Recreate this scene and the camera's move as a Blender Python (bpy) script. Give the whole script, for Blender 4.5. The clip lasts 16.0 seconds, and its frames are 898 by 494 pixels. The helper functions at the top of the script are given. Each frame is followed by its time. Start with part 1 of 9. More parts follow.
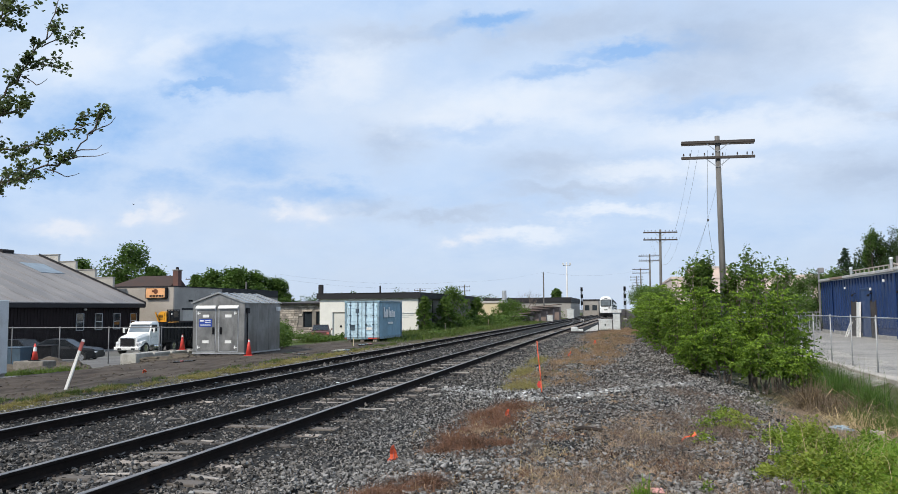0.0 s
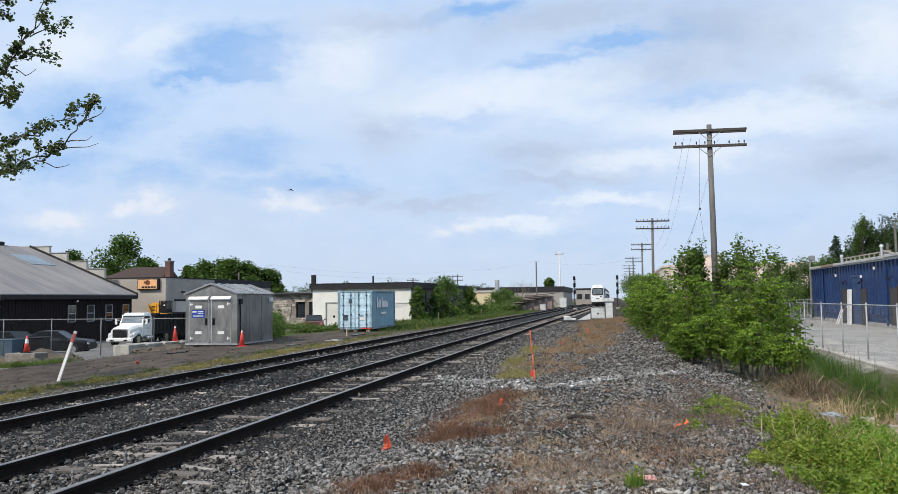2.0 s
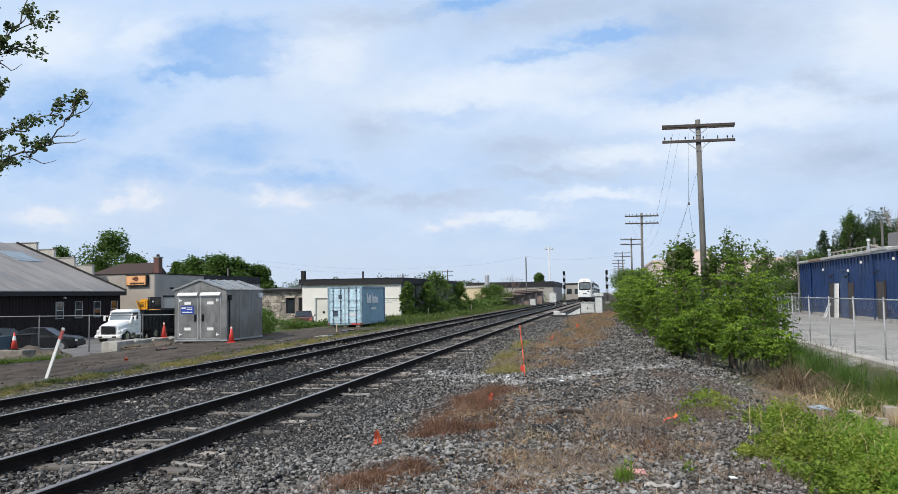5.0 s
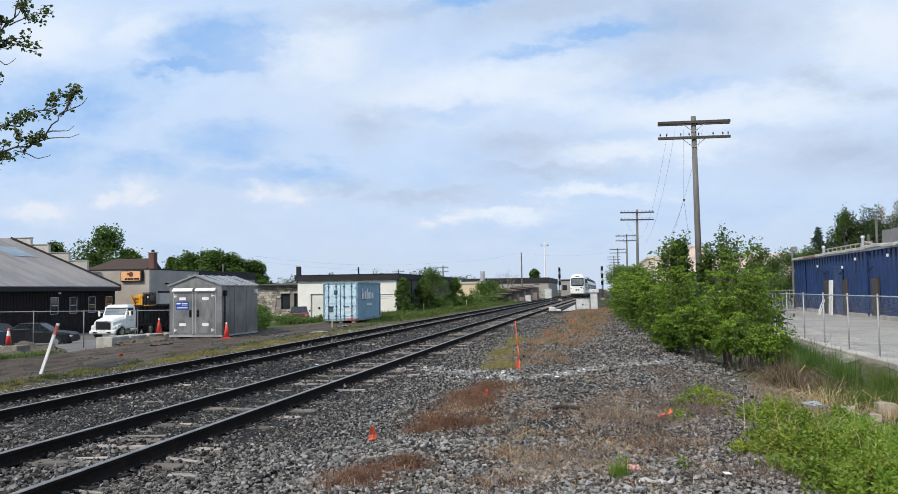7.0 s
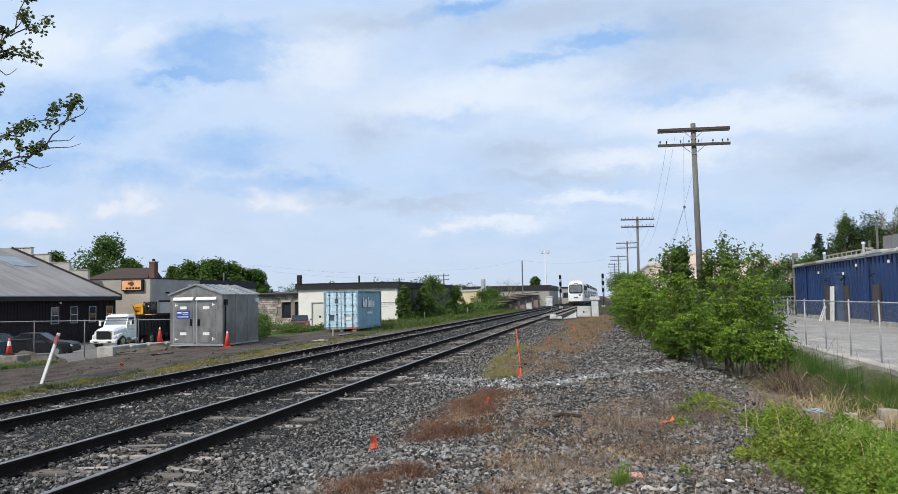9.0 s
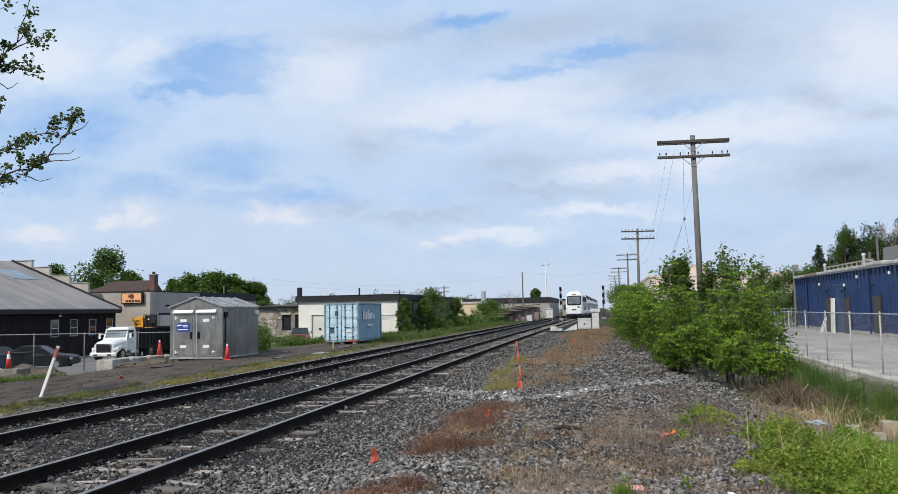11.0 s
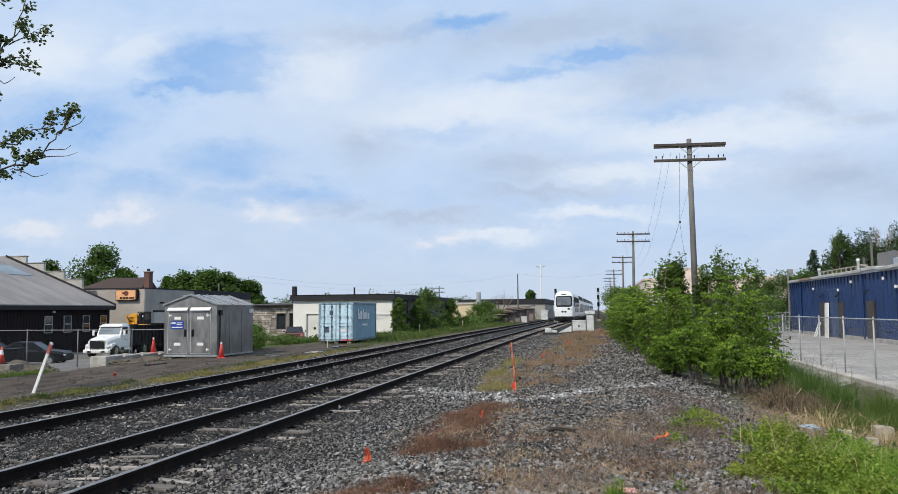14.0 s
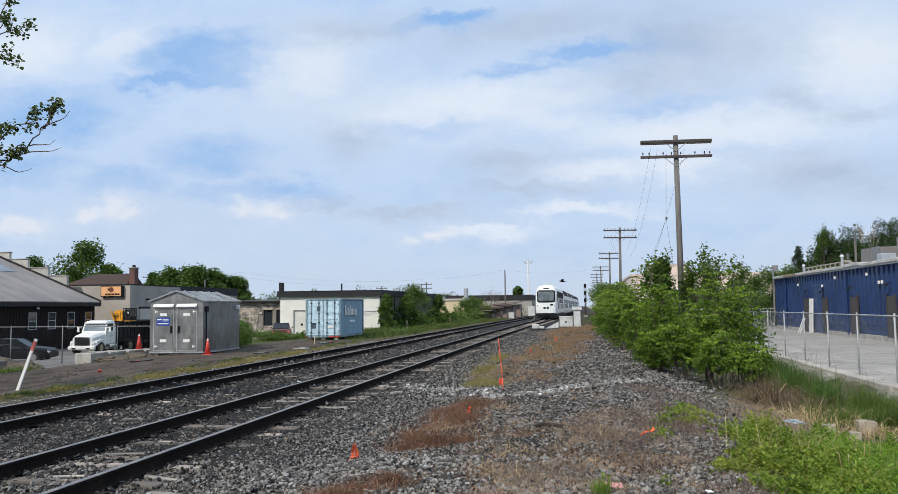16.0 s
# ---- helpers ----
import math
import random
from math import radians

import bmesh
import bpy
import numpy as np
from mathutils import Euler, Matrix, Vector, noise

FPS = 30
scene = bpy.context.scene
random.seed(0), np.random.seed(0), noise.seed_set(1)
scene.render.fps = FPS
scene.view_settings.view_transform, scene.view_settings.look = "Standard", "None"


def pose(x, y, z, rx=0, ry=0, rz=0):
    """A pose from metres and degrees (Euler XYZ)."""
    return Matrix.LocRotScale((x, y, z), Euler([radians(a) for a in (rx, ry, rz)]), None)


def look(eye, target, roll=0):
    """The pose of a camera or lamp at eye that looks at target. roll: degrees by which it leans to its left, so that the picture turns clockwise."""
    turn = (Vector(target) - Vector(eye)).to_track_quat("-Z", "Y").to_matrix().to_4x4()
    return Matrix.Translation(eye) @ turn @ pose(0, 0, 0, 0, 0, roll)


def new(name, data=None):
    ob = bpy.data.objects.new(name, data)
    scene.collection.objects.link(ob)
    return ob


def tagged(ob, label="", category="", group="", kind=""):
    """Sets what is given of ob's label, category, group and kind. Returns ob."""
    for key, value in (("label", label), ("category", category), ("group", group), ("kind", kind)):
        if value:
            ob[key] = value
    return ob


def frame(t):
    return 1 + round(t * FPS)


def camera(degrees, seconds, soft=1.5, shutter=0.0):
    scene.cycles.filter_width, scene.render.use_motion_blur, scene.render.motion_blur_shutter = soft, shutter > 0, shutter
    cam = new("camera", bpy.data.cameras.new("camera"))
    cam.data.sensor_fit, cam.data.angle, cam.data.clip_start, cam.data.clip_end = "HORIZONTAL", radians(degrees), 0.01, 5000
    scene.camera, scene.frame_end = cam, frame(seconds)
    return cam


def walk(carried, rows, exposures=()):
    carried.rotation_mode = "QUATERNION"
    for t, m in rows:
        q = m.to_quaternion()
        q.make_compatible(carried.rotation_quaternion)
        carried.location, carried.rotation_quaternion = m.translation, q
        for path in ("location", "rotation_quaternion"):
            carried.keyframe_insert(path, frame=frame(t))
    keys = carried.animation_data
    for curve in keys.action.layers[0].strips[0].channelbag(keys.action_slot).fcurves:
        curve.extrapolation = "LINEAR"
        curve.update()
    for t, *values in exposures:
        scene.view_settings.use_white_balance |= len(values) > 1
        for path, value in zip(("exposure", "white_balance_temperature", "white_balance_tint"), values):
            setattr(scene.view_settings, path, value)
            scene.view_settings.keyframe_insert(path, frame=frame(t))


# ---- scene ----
# World: rails run along +y, top of rail at z = 0, camera beside the line.
EYE = (0.0, 0.0, 1.77)
TURNS = [
    (0.0, 94.605, 0.419, 12.504),
    (0.5, 94.538, 0.379, 12.458),
    (1.0, 94.311, 0.437, 12.339),
    (1.5, 94.038, 0.579, 12.163),
    (2.0, 93.844, 0.731, 11.994),
    (2.5, 93.773, 0.898, 11.873),
    (3.0, 93.752, 0.998, 11.820),
    (3.5, 93.704, 1.029, 11.762),
    (4.0, 93.638, 1.020, 11.574),
    (6.5, 93.247, 0.813, 11.007),
    (7.0, 93.192, 0.838, 10.931),
    (7.5, 93.300, 0.975, 10.943),
    (8.0, 93.438, 1.140, 10.974),
    (8.5, 93.560, 1.226, 10.985),
    (9.0, 93.775, 1.080, 10.990),
    (11.5, 94.933, 1.216, 10.980),
    (12.0, 95.214, 1.180, 10.896),
    (12.5, 95.352, 1.013, 10.953),
    (13.0, 95.175, 0.772, 11.062),
    (13.5, 94.897, 0.585, 10.981),
    (14.0, 94.701, 0.541, 10.640),
    (14.5, 94.599, 0.649, 10.312),
    (15.0, 94.511, 0.784, 10.081),
    (15.5, 94.439, 0.771, 9.877),
    (16.0, 94.408, 0.603, 9.718),
]
cam = camera(59.75, 16.0, soft=0.6)
walk(cam, [(t, pose(*EYE, rx, ry, rz)) for t, rx, ry, rz in TURNS], exposures=[(0.0, 0.0), (9.2, 0.0), (11.3, -0.08), (16.0, -0.08)])

# ---------------------------------------------------------------- light
SUN_FROM = Vector((-0.38, -0.62, 0.74)).normalized()      # towards the sun
sun = new("sun", bpy.data.lights.new("sun", "SUN"))
sun.data.energy, sun.data.angle, sun.data.color = 3.8, radians(2.0), (1.0, 0.92, 0.80)
sun.matrix_world = look((0, 0, 60), Vector((0, 0, 60)) - SUN_FROM)


def build_world():
    w = bpy.data.worlds.new("cloudy_sky")
    scene.world = w
    w.use_nodes = True
    nt = w.node_tree
    nt.nodes.clear()
    N, L = nt.nodes.new, nt.links.new
    out, bg = N("ShaderNodeOutputWorld"), N("ShaderNodeBackground")
    bg.inputs["Strength"].default_value = 0.1
    L(bg.outputs[0], out.inputs[0])
    sky = N("ShaderNodeTexSky")
    sky.sky_type, sky.sun_disc = "NISHITA", False
    sky.sun_elevation = math.asin(SUN_FROM.z)
    sky.sun_rotation = math.atan2(SUN_FROM.x, SUN_FROM.y)
    sky.air_density, sky.dust_density, sky.ozone_density = 1.0, 1.5, 2.0
    tc = N("ShaderNodeTexCoord")
    sep = N("ShaderNodeSeparateXYZ")
    L(tc.outputs["Generated"], sep.inputs[0])

    def m(op, a, b=None, clamp=False):
        n = N("ShaderNodeMath")
        n.operation, n.use_clamp = op, clamp
        for i, v in enumerate((a, b)):
            if v is None:
                continue
            if isinstance(v, (int, float)):
                n.inputs[i].default_value = v
            else:
                L(v, n.inputs[i])
        return n.outputs[0]

    # cloud sheet seen in perspective
    zz = m("MAXIMUM", m("ADD", sep.outputs[2], 0.20), 0.06)
    px, py = m("DIVIDE", sep.outputs[0], zz), m("DIVIDE", sep.outputs[1], zz)
    comb = N("ShaderNodeCombineXYZ")
    L(px, comb.inputs[0]); L(py, comb.inputs[1])

    def nz(scale, detail, rough, off, dist=0.0):
        mp = N("ShaderNodeMapping")
        mp.inputs["Location"].default_value = off
        mp.inputs["Scale"].default_value = (1.0, 0.8, 1.0)
        L(comb.outputs[0], mp.inputs[0])
        n = N("ShaderNodeTexNoise")
        n.inputs["Scale"].default_value, n.inputs["Detail"].default_value = scale, detail
        n.inputs["Roughness"].default_value, n.inputs["Distortion"].default_value = rough, dist
        L(mp.outputs[0], n.inputs[0])
        return n.outputs[0]

    def ramp(v, stops):
        r = N("ShaderNodeValToRGB")
        el = r.color_ramp.elements
        el[0].position, el[0].color = stops[0][0], (*stops[0][1], 1)
        el[1].position, el[1].color = stops[-1][0], (*stops[-1][1], 1)
        for p, c in stops[1:-1]:
            el.new(p).color = (*c, 1)
        r.color_ramp.interpolation = "EASE"
        L(v, r.inputs[0])
        return r.outputs[0]

    def mix(f, a, b):
        n = N("ShaderNodeMix")
        n.data_type = "RGBA"
        if isinstance(f, (int, float)):
            n.inputs[0].default_value = f
        else:
            L(f, n.inputs[0])
        for i, v in ((6, a), (7, b)):
            if isinstance(v, tuple):
                n.inputs[i].default_value = (*v, 1)
            else:
                L(v, n.inputs[i])
        return n.outputs[2]

    # gnomonic place on the northern sky, gently warped, for the larger cloud forms
    yy = m("MAXIMUM", sep.outputs[1], 0.12)
    gu, gv = m("DIVIDE", sep.outputs[0], yy), m("DIVIDE", sep.outputs[2], yy)
    wu = m("ADD", gu, m("MULTIPLY", m("SUBTRACT", nz(2.2, 6.0, 0.66, (4.0, 1.0, 7.0)), 0.5), 0.15))
    wv = m("ADD", gv, m("MULTIPLY", m("SUBTRACT", nz(2.2, 6.0, 0.66, (9.0, 3.0, 1.0)), 0.5), 0.065))
    north = m("MULTIPLY", m("SUBTRACT", sep.outputs[1], 0.15), 6.0, True)
    FORMS = [
        ("B", -0.474, 0.336, 0.042, 0.030), ("B", -0.500, 0.318, 0.075, 0.013), ("L", -0.590, 0.326, 0.080, 0.012), ("B", 0.000, 0.323, 0.070, 0.011), ("B", -0.064, 0.308, 0.075, 0.010), ("B", -0.175, 0.385, 0.055, 0.012),
        ("L", -0.762, 0.285, 0.160, 0.055), ("L", -0.808, 0.205, 0.120, 0.040), ("L", -0.651, 0.180, 0.090, 0.030), ("L", -0.563, 0.360, 0.080, 0.035), ("L", 0.071, 0.258, 0.100, 0.014), ("L", -0.519, 0.215, 0.110, 0.030), ("L", -0.177, 0.238, 0.080, 0.014), ("L", -0.430, 0.165, 0.130, 0.020),
        ("G", 0.150, 0.322, 0.130, 0.050), ("G", 0.079, 0.286, 0.080, 0.026), ("G", -0.077, 0.360, 0.130, 0.026), ("G", -0.303, 0.226, 0.055, 0.026), ("G", -0.081, 0.186, 0.085, 0.026), ("G", -0.335, 0.142, 0.050, 0.013), ("G", -0.217, 0.124, 0.095, 0.011),
        ("G", 0.260, 0.254, 0.035, 0.017), ("G", 0.316, 0.233, 0.045, 0.010), ("G", -0.293, 0.378, 0.110, 0.020), ("G", 0.275, 0.160, 0.100, 0.030), ("G", -0.05, 0.150, 0.10, 0.012),
        ("W", -0.655, 0.146, 0.024, 0.016), ("W", -0.628, 0.137, 0.020, 0.010), ("W", -0.687, 0.136, 0.022, 0.009), ("W", -0.421, 0.134, 0.026, 0.014), ("W", -0.451, 0.139, 0.020, 0.010), ("W", -0.398, 0.128, 0.020, 0.009), ("W", -0.183, 0.099, 0.016, 0.007), ("W", -0.218, 0.092, 0.018, 0.005), ("W", -0.800, 0.125, 0.050, 0.010),
        ("S", -0.385, 0.325, 0.075, 0.040), ("S", -0.139, 0.262, 0.190, 0.030), ("S", 0.153, 0.222, 0.160, 0.026), ("S", 0.020, 0.170, 0.060, 0.014), ("S", 0.120, 0.175, 0.060, 0.016), ("S", -0.120, 0.100, 0.050, 0.008), ("S", -0.010, 0.120, 0.060, 0.008), ("S", -0.634, 0.378, 0.050, 0.020), ("S", 0.330, 0.300, 0.080, 0.050), ("S", -0.790, 0.390, 0.070, 0.030)]
    flat = N("ShaderNodeCombineXYZ")
    L(gu, flat.inputs[0]); L(m("MULTIPLY", gv, 1.7), flat.inputs[1])
    ng = N("ShaderNodeTexNoise")
    ng.inputs["Scale"].default_value, ng.inputs["Detail"].default_value, ng.inputs["Roughness"].default_value = 22.0, 5.0, 0.6
    L(flat.outputs[0], ng.inputs[0])
    ngc = N("ShaderNodeSeparateColor")
    L(ng.outputs["Color"], ngc.inputs[0])
    pu = m("ADD", gu, m("MULTIPLY", m("SUBTRACT", ngc.outputs[0], 0.5), 0.075))
    pv = m("ADD", gv, m("MULTIPLY", m("SUBTRACT", ngc.outputs[1], 0.5), 0.045))
    acc = {}
    for kind, u, v, su, sv in FORMS:
        au, av = (pu, pv) if kind == "W" else (m("ADD", wu, m("MULTIPLY", m("SUBTRACT", pu, gu), 1.0)), m("ADD", wv, m("MULTIPLY", m("SUBTRACT", pv, gv), 1.0)))
        e = m("ADD", m("POWER", m("ABSOLUTE", m("DIVIDE", m("SUBTRACT", au, u), su)), 2.0), m("POWER", m("ABSOLUTE", m("DIVIDE", m("SUBTRACT", av, v), sv)), 2.0))
        w_ = m("MULTIPLY", m("DIVIDE", 1.0, m("ADD", 1.0, m("POWER", e, 1.5 if kind == "W" else 1.3))), north)
        acc[kind] = w_ if kind not in acc else m("MAXIMUM", acc[kind], w_)
    n1 = nz(0.85, 7.0, 0.58, (3.1, 1.7, 0.0), 0.3)
    n2 = nz(2.6, 7.0, 0.66, (1.0, 9.0, 2.0), 0.2)
    base = m("ADD", m("MULTIPLY", n1, 0.75), m("MULTIPLY", n2, 0.25))
    gap = m("ADD", m("MULTIPLY", acc["B"], 0.95), m("MULTIPLY", acc["L"], 0.80))
    gap = m("MULTIPLY", gap, m("ADD", 0.45, m("MULTIPLY", n2, 1.1)), True)
    thin = ramp(base, [(0.36, (0.75,) * 3), (0.50, (0.30,) * 3), (0.64, (0, 0, 0))])
    thin = m("ADD", m("MULTIPLY", thin, m("SUBTRACT", 1.0, m("MULTIPLY", north, 0.55))), m("MULTIPLY", north, 0.30))
    clear = m("MAXIMUM", gap, m("MULTIPLY", thin, m("SUBTRACT", 1.0, m("MULTIPLY", m("MAXIMUM", acc["G"], acc["S"]), 0.85))))
    grey = m("MULTIPLY", m("ADD", m("MULTIPLY", acc["G"], 0.88), m("MULTIPLY", ramp(n1, [(0.46, (0, 0, 0)), (0.66, (1, 1, 1))]), m("SUBTRACT", 0.62, m("MULTIPLY", north, 0.35)))), m("ADD", 0.55, m("MULTIPLY", n2, 0.9)), True)
    cloud = mix(grey, (7.8, 8.9, 10.4), (4.7, 5.75, 7.5))
    blue = mix(0.85, sky.outputs[0], (3.0, 5.5, 9.7))
    # fine ragged texture along the cloud edges
    clear = m("MULTIPLY", clear, m("ADD", 0.62, m("MULTIPLY", ngc.outputs[2], 0.76)), True)
    col = mix(clear, cloud, blue)
    # pale haze above the skyline
    haze = m("POWER", m("SUBTRACT", 1.0, m("MULTIPLY", m("MAXIMUM", sep.outputs[2], 0.0), 5.0), True), 1.6)
    col = mix(m("MULTIPLY", haze, 0.62), col, (6.25, 6.95, 7.9))
    # bright heads of cumulus
    col = mix(m("MULTIPLY", m("MULTIPLY", acc["S"], 0.75), m("ADD", 0.3, m("MULTIPLY", ngc.outputs[2], 1.2)), True), col, (8.3, 8.95, 9.9))
    puff = m("MULTIPLY", acc["W"], m("ADD", 0.45, m("MULTIPLY", ngc.outputs[2], 0.6)), True)
    col = mix(puff, col, (8.5, 8.8, 9.5))
    L(col, bg.inputs["Color"])


build_world()

# ---------------------------------------------------------------- helpers for building


def thing(name, label, category, m=None, group="", kind=""):
    ob = new(name)
    ob.empty_display_size = 0.2
    if m is not None:
        ob.matrix_basis = m
    return tagged(ob, label, category, group, kind)


def link_mesh(name, me, mat, parent=None, label="", smooth=False):
    ob = new(name, me)
    for mm in (mat if isinstance(mat, (list, tuple)) else [mat]):
        me.materials.append(mm)
    if smooth:
        me.polygons.foreach_set("use_smooth", [True] * len(me.polygons))
    if parent is not None:
        ob.parent = parent
    if label:
        ob["label"] = label
    return ob


def part(name, bm, mat, parent=None, label="", smooth=False):
    me = bpy.data.meshes.new(name)
    bmesh.ops.recalc_face_normals(bm, faces=bm.faces)
    bm.to_mesh(me)
    bm.free()
    return link_mesh(name, me, mat, parent, label, smooth)


def shared(name, me, parent, m, label=""):
    ob = new(name, me)
    ob.parent, ob.matrix_basis = parent, m
    if label:
        ob["label"] = label
    return ob


def B():
    return bmesh.new()


def box(bm, x0, x1, y0, y1, z0, z1, bev=0.0, m=None, seg=1):
    g = bmesh.ops.create_cube(bm, size=1.0)["verts"]
    for v in g:
        v.co = Vector((x0 + (v.co.x + 0.5) * (x1 - x0), y0 + (v.co.y + 0.5) * (y1 - y0), z0 + (v.co.z + 0.5) * (z1 - z0)))
        if m is not None:
            v.co = m @ v.co
    if bev > 0:
        es = list({e for v in g for e in v.link_edges})
        bmesh.ops.bevel(bm, geom=es, offset=bev, segments=seg, affect="EDGES", profile=0.6)
    return bm


def bx(*a, **k):
    return box(B(), *a, **k)


def tube(bm, p0, p1, r0, r1=None, n=10, caps=True):
    p0, p1 = Vector(p0), Vector(p1)
    r1 = r0 if r1 is None else r1
    d = p1 - p0
    q = d.to_track_quat("Z", "Y").to_matrix().to_4x4()
    bmesh.ops.create_cone(bm, cap_ends=caps, segments=n, radius1=r0, radius2=max(r1, 1e-4), depth=d.length,
                          matrix=Matrix.Translation((p0 + p1) / 2) @ q)
    return bm


def path_tube(bm, pts, r, n=6):
    """One continuous round bar along the points."""
    pts, rings = [Vector(p) for p in pts], []
    for i, p in enumerate(pts):
        d = (pts[min(i + 1, len(pts) - 1)] - pts[max(i - 1, 0)]).normalized()
        u = d.cross(Vector((0, 0, 1)) if abs(d.z) < 0.9 else Vector((1, 0, 0))).normalized()
        w = d.cross(u)
        rings.append([bm.verts.new(p + (u * math.cos(6.2832 * k / n) + w * math.sin(6.2832 * k / n)) * r) for k in range(n)])
    for a, b in zip(rings[:-1], rings[1:]):
        for k in range(n):
            bm.faces.new((a[k], a[(k + 1) % n], b[(k + 1) % n], b[k]))
    bm.faces.new(rings[0][::-1])
    bm.faces.new(rings[-1])
    return bm


def prism(bm, outline, axis, a, b, m=None):
    """A closed outline of 2D points pushed from a to b along an axis."""
    def to(u, v, w):
        p = {"x": (w, u, v), "y": (u, w, v), "z": (u, v, w)}[axis]
        return (m @ Vector(p)) if m is not None else Vector(p)
    lo = [bm.verts.new(to(u, v, a)) for u, v in outline]
    hi = [bm.verts.new(to(u, v, b)) for u, v in outline]
    bm.faces.new(lo[::-1])
    bm.faces.new(hi)
    n = len(outline)
    for i in range(n):
        bm.faces.new((lo[i], lo[(i + 1) % n], hi[(i + 1) % n], hi[i]))
    return bm


def mesh_np(name, verts, faces):
    """A mesh out of an (n, 3) array and an (m, 3) or (m, 4) array."""
    me = bpy.data.meshes.new(name)
    verts, faces = np.asarray(verts, dtype=np.float32), np.asarray(faces, dtype=np.int32)
    k = faces.shape[1]
    me.vertices.add(len(verts))
    me.vertices.foreach_set("co", verts.ravel())
    me.loops.add(faces.size)
    me.loops.foreach_set("vertex_index", faces.ravel())
    me.polygons.add(len(faces))
    me.polygons.foreach_set("loop_start", np.arange(0, faces.size, k, dtype=np.int32))
    me.polygons.foreach_set("loop_total", np.full(len(faces), k, dtype=np.int32))
    me.polygons.foreach_set("use_smooth", [False] * len(faces))
    me.update(calc_edges=True)
    me.validate()
    return me


# ---------------------------------------------------------------- materials


class Nodes:
    def __init__(self, name):
        self.mat = bpy.data.materials.new(name)
        self.mat.use_nodes = True
        self.nt = self.mat.node_tree
        self.bsdf = self.nt.nodes["Principled BSDF"]

    def node(self, kind):
        return self.nt.nodes.new("ShaderNode" + kind)

    def link(self, a, b):
        self.nt.links.new(a, b)

    def put(self, sock, v):
        if isinstance(v, (int, float)):
            sock.default_value = v
        elif isinstance(v, tuple):
            sock.default_value = (*v, 1) if len(v) == 3 and sock.type == "RGBA" else v
        else:
            self.link(v, sock)

    def coords(self, world=False, scale=(1, 1, 1)):
        if world:
            src = self.node("NewGeometry").outputs["Position"]
        else:
            src = self.node("TexCoord").outputs["Object"]
        if scale == (1, 1, 1):
            return src
        mp = self.node("Mapping")
        mp.inputs["Scale"].default_value = scale
        self.link(src, mp.inputs[0])
        return mp.outputs[0]

    def noise(self, vec, scale, detail=4.0, rough=0.55, dist=0.0):
        n = self.node("TexNoise")
        n.inputs["Scale"].default_value, n.inputs["Detail"].default_value = scale, detail
        n.inputs["Roughness"].default_value, n.inputs["Distortion"].default_value = rough, dist
        self.link(vec, n.inputs["Vector"])
        return n.outputs[0]

    def math(self, op, a, b=0.0, clamp=False):
        n = self.node("Math")
        n.operation, n.use_clamp = op, clamp
        self.put(n.inputs[0], a)
        self.put(n.inputs[1], b)
        return n.outputs[0]

    def span(self, v, a, b, lo=0.0, hi=1.0):
        n = self.node("MapRange")
        n.interpolation_type = "SMOOTHSTEP"
        self.put(n.inputs[0], v)
        for i, q in enumerate((a, b, lo, hi)):
            n.inputs[1 + i].default_value = q
        return n.outputs[0]

    def mix(self, f, a, b, mode="MIX"):
        n = self.node("Mix")
        n.data_type, n.blend_type = "RGBA", mode
        self.put(n.inputs[0], f)
        self.put(n.inputs[6], a)
        self.put(n.inputs[7], b)
        return n.outputs[2]

    def bump(self, height, strength, dist):
        n = self.node("Bump")
        n.inputs["Strength"].default_value, n.inputs["Distance"].default_value = strength, dist
        self.link(height, n.inputs["Height"])
        if self.bsdf.inputs["Normal"].is_linked:
            self.link(self.bsdf.inputs["Normal"].links[0].from_socket, n.inputs["Normal"])
        self.link(n.outputs[0], self.bsdf.inputs["Normal"])

    def set(self, **kw):
        for k, v in kw.items():
            self.put(self.bsdf.inputs[{"color": "Base Color", "rough": "Roughness", "metal": "Metallic", "spec": "Specular IOR Level"}[k]], v)
        return self.mat


def shade(c, k):
    return tuple(min(1.0, x * k) for x in c)


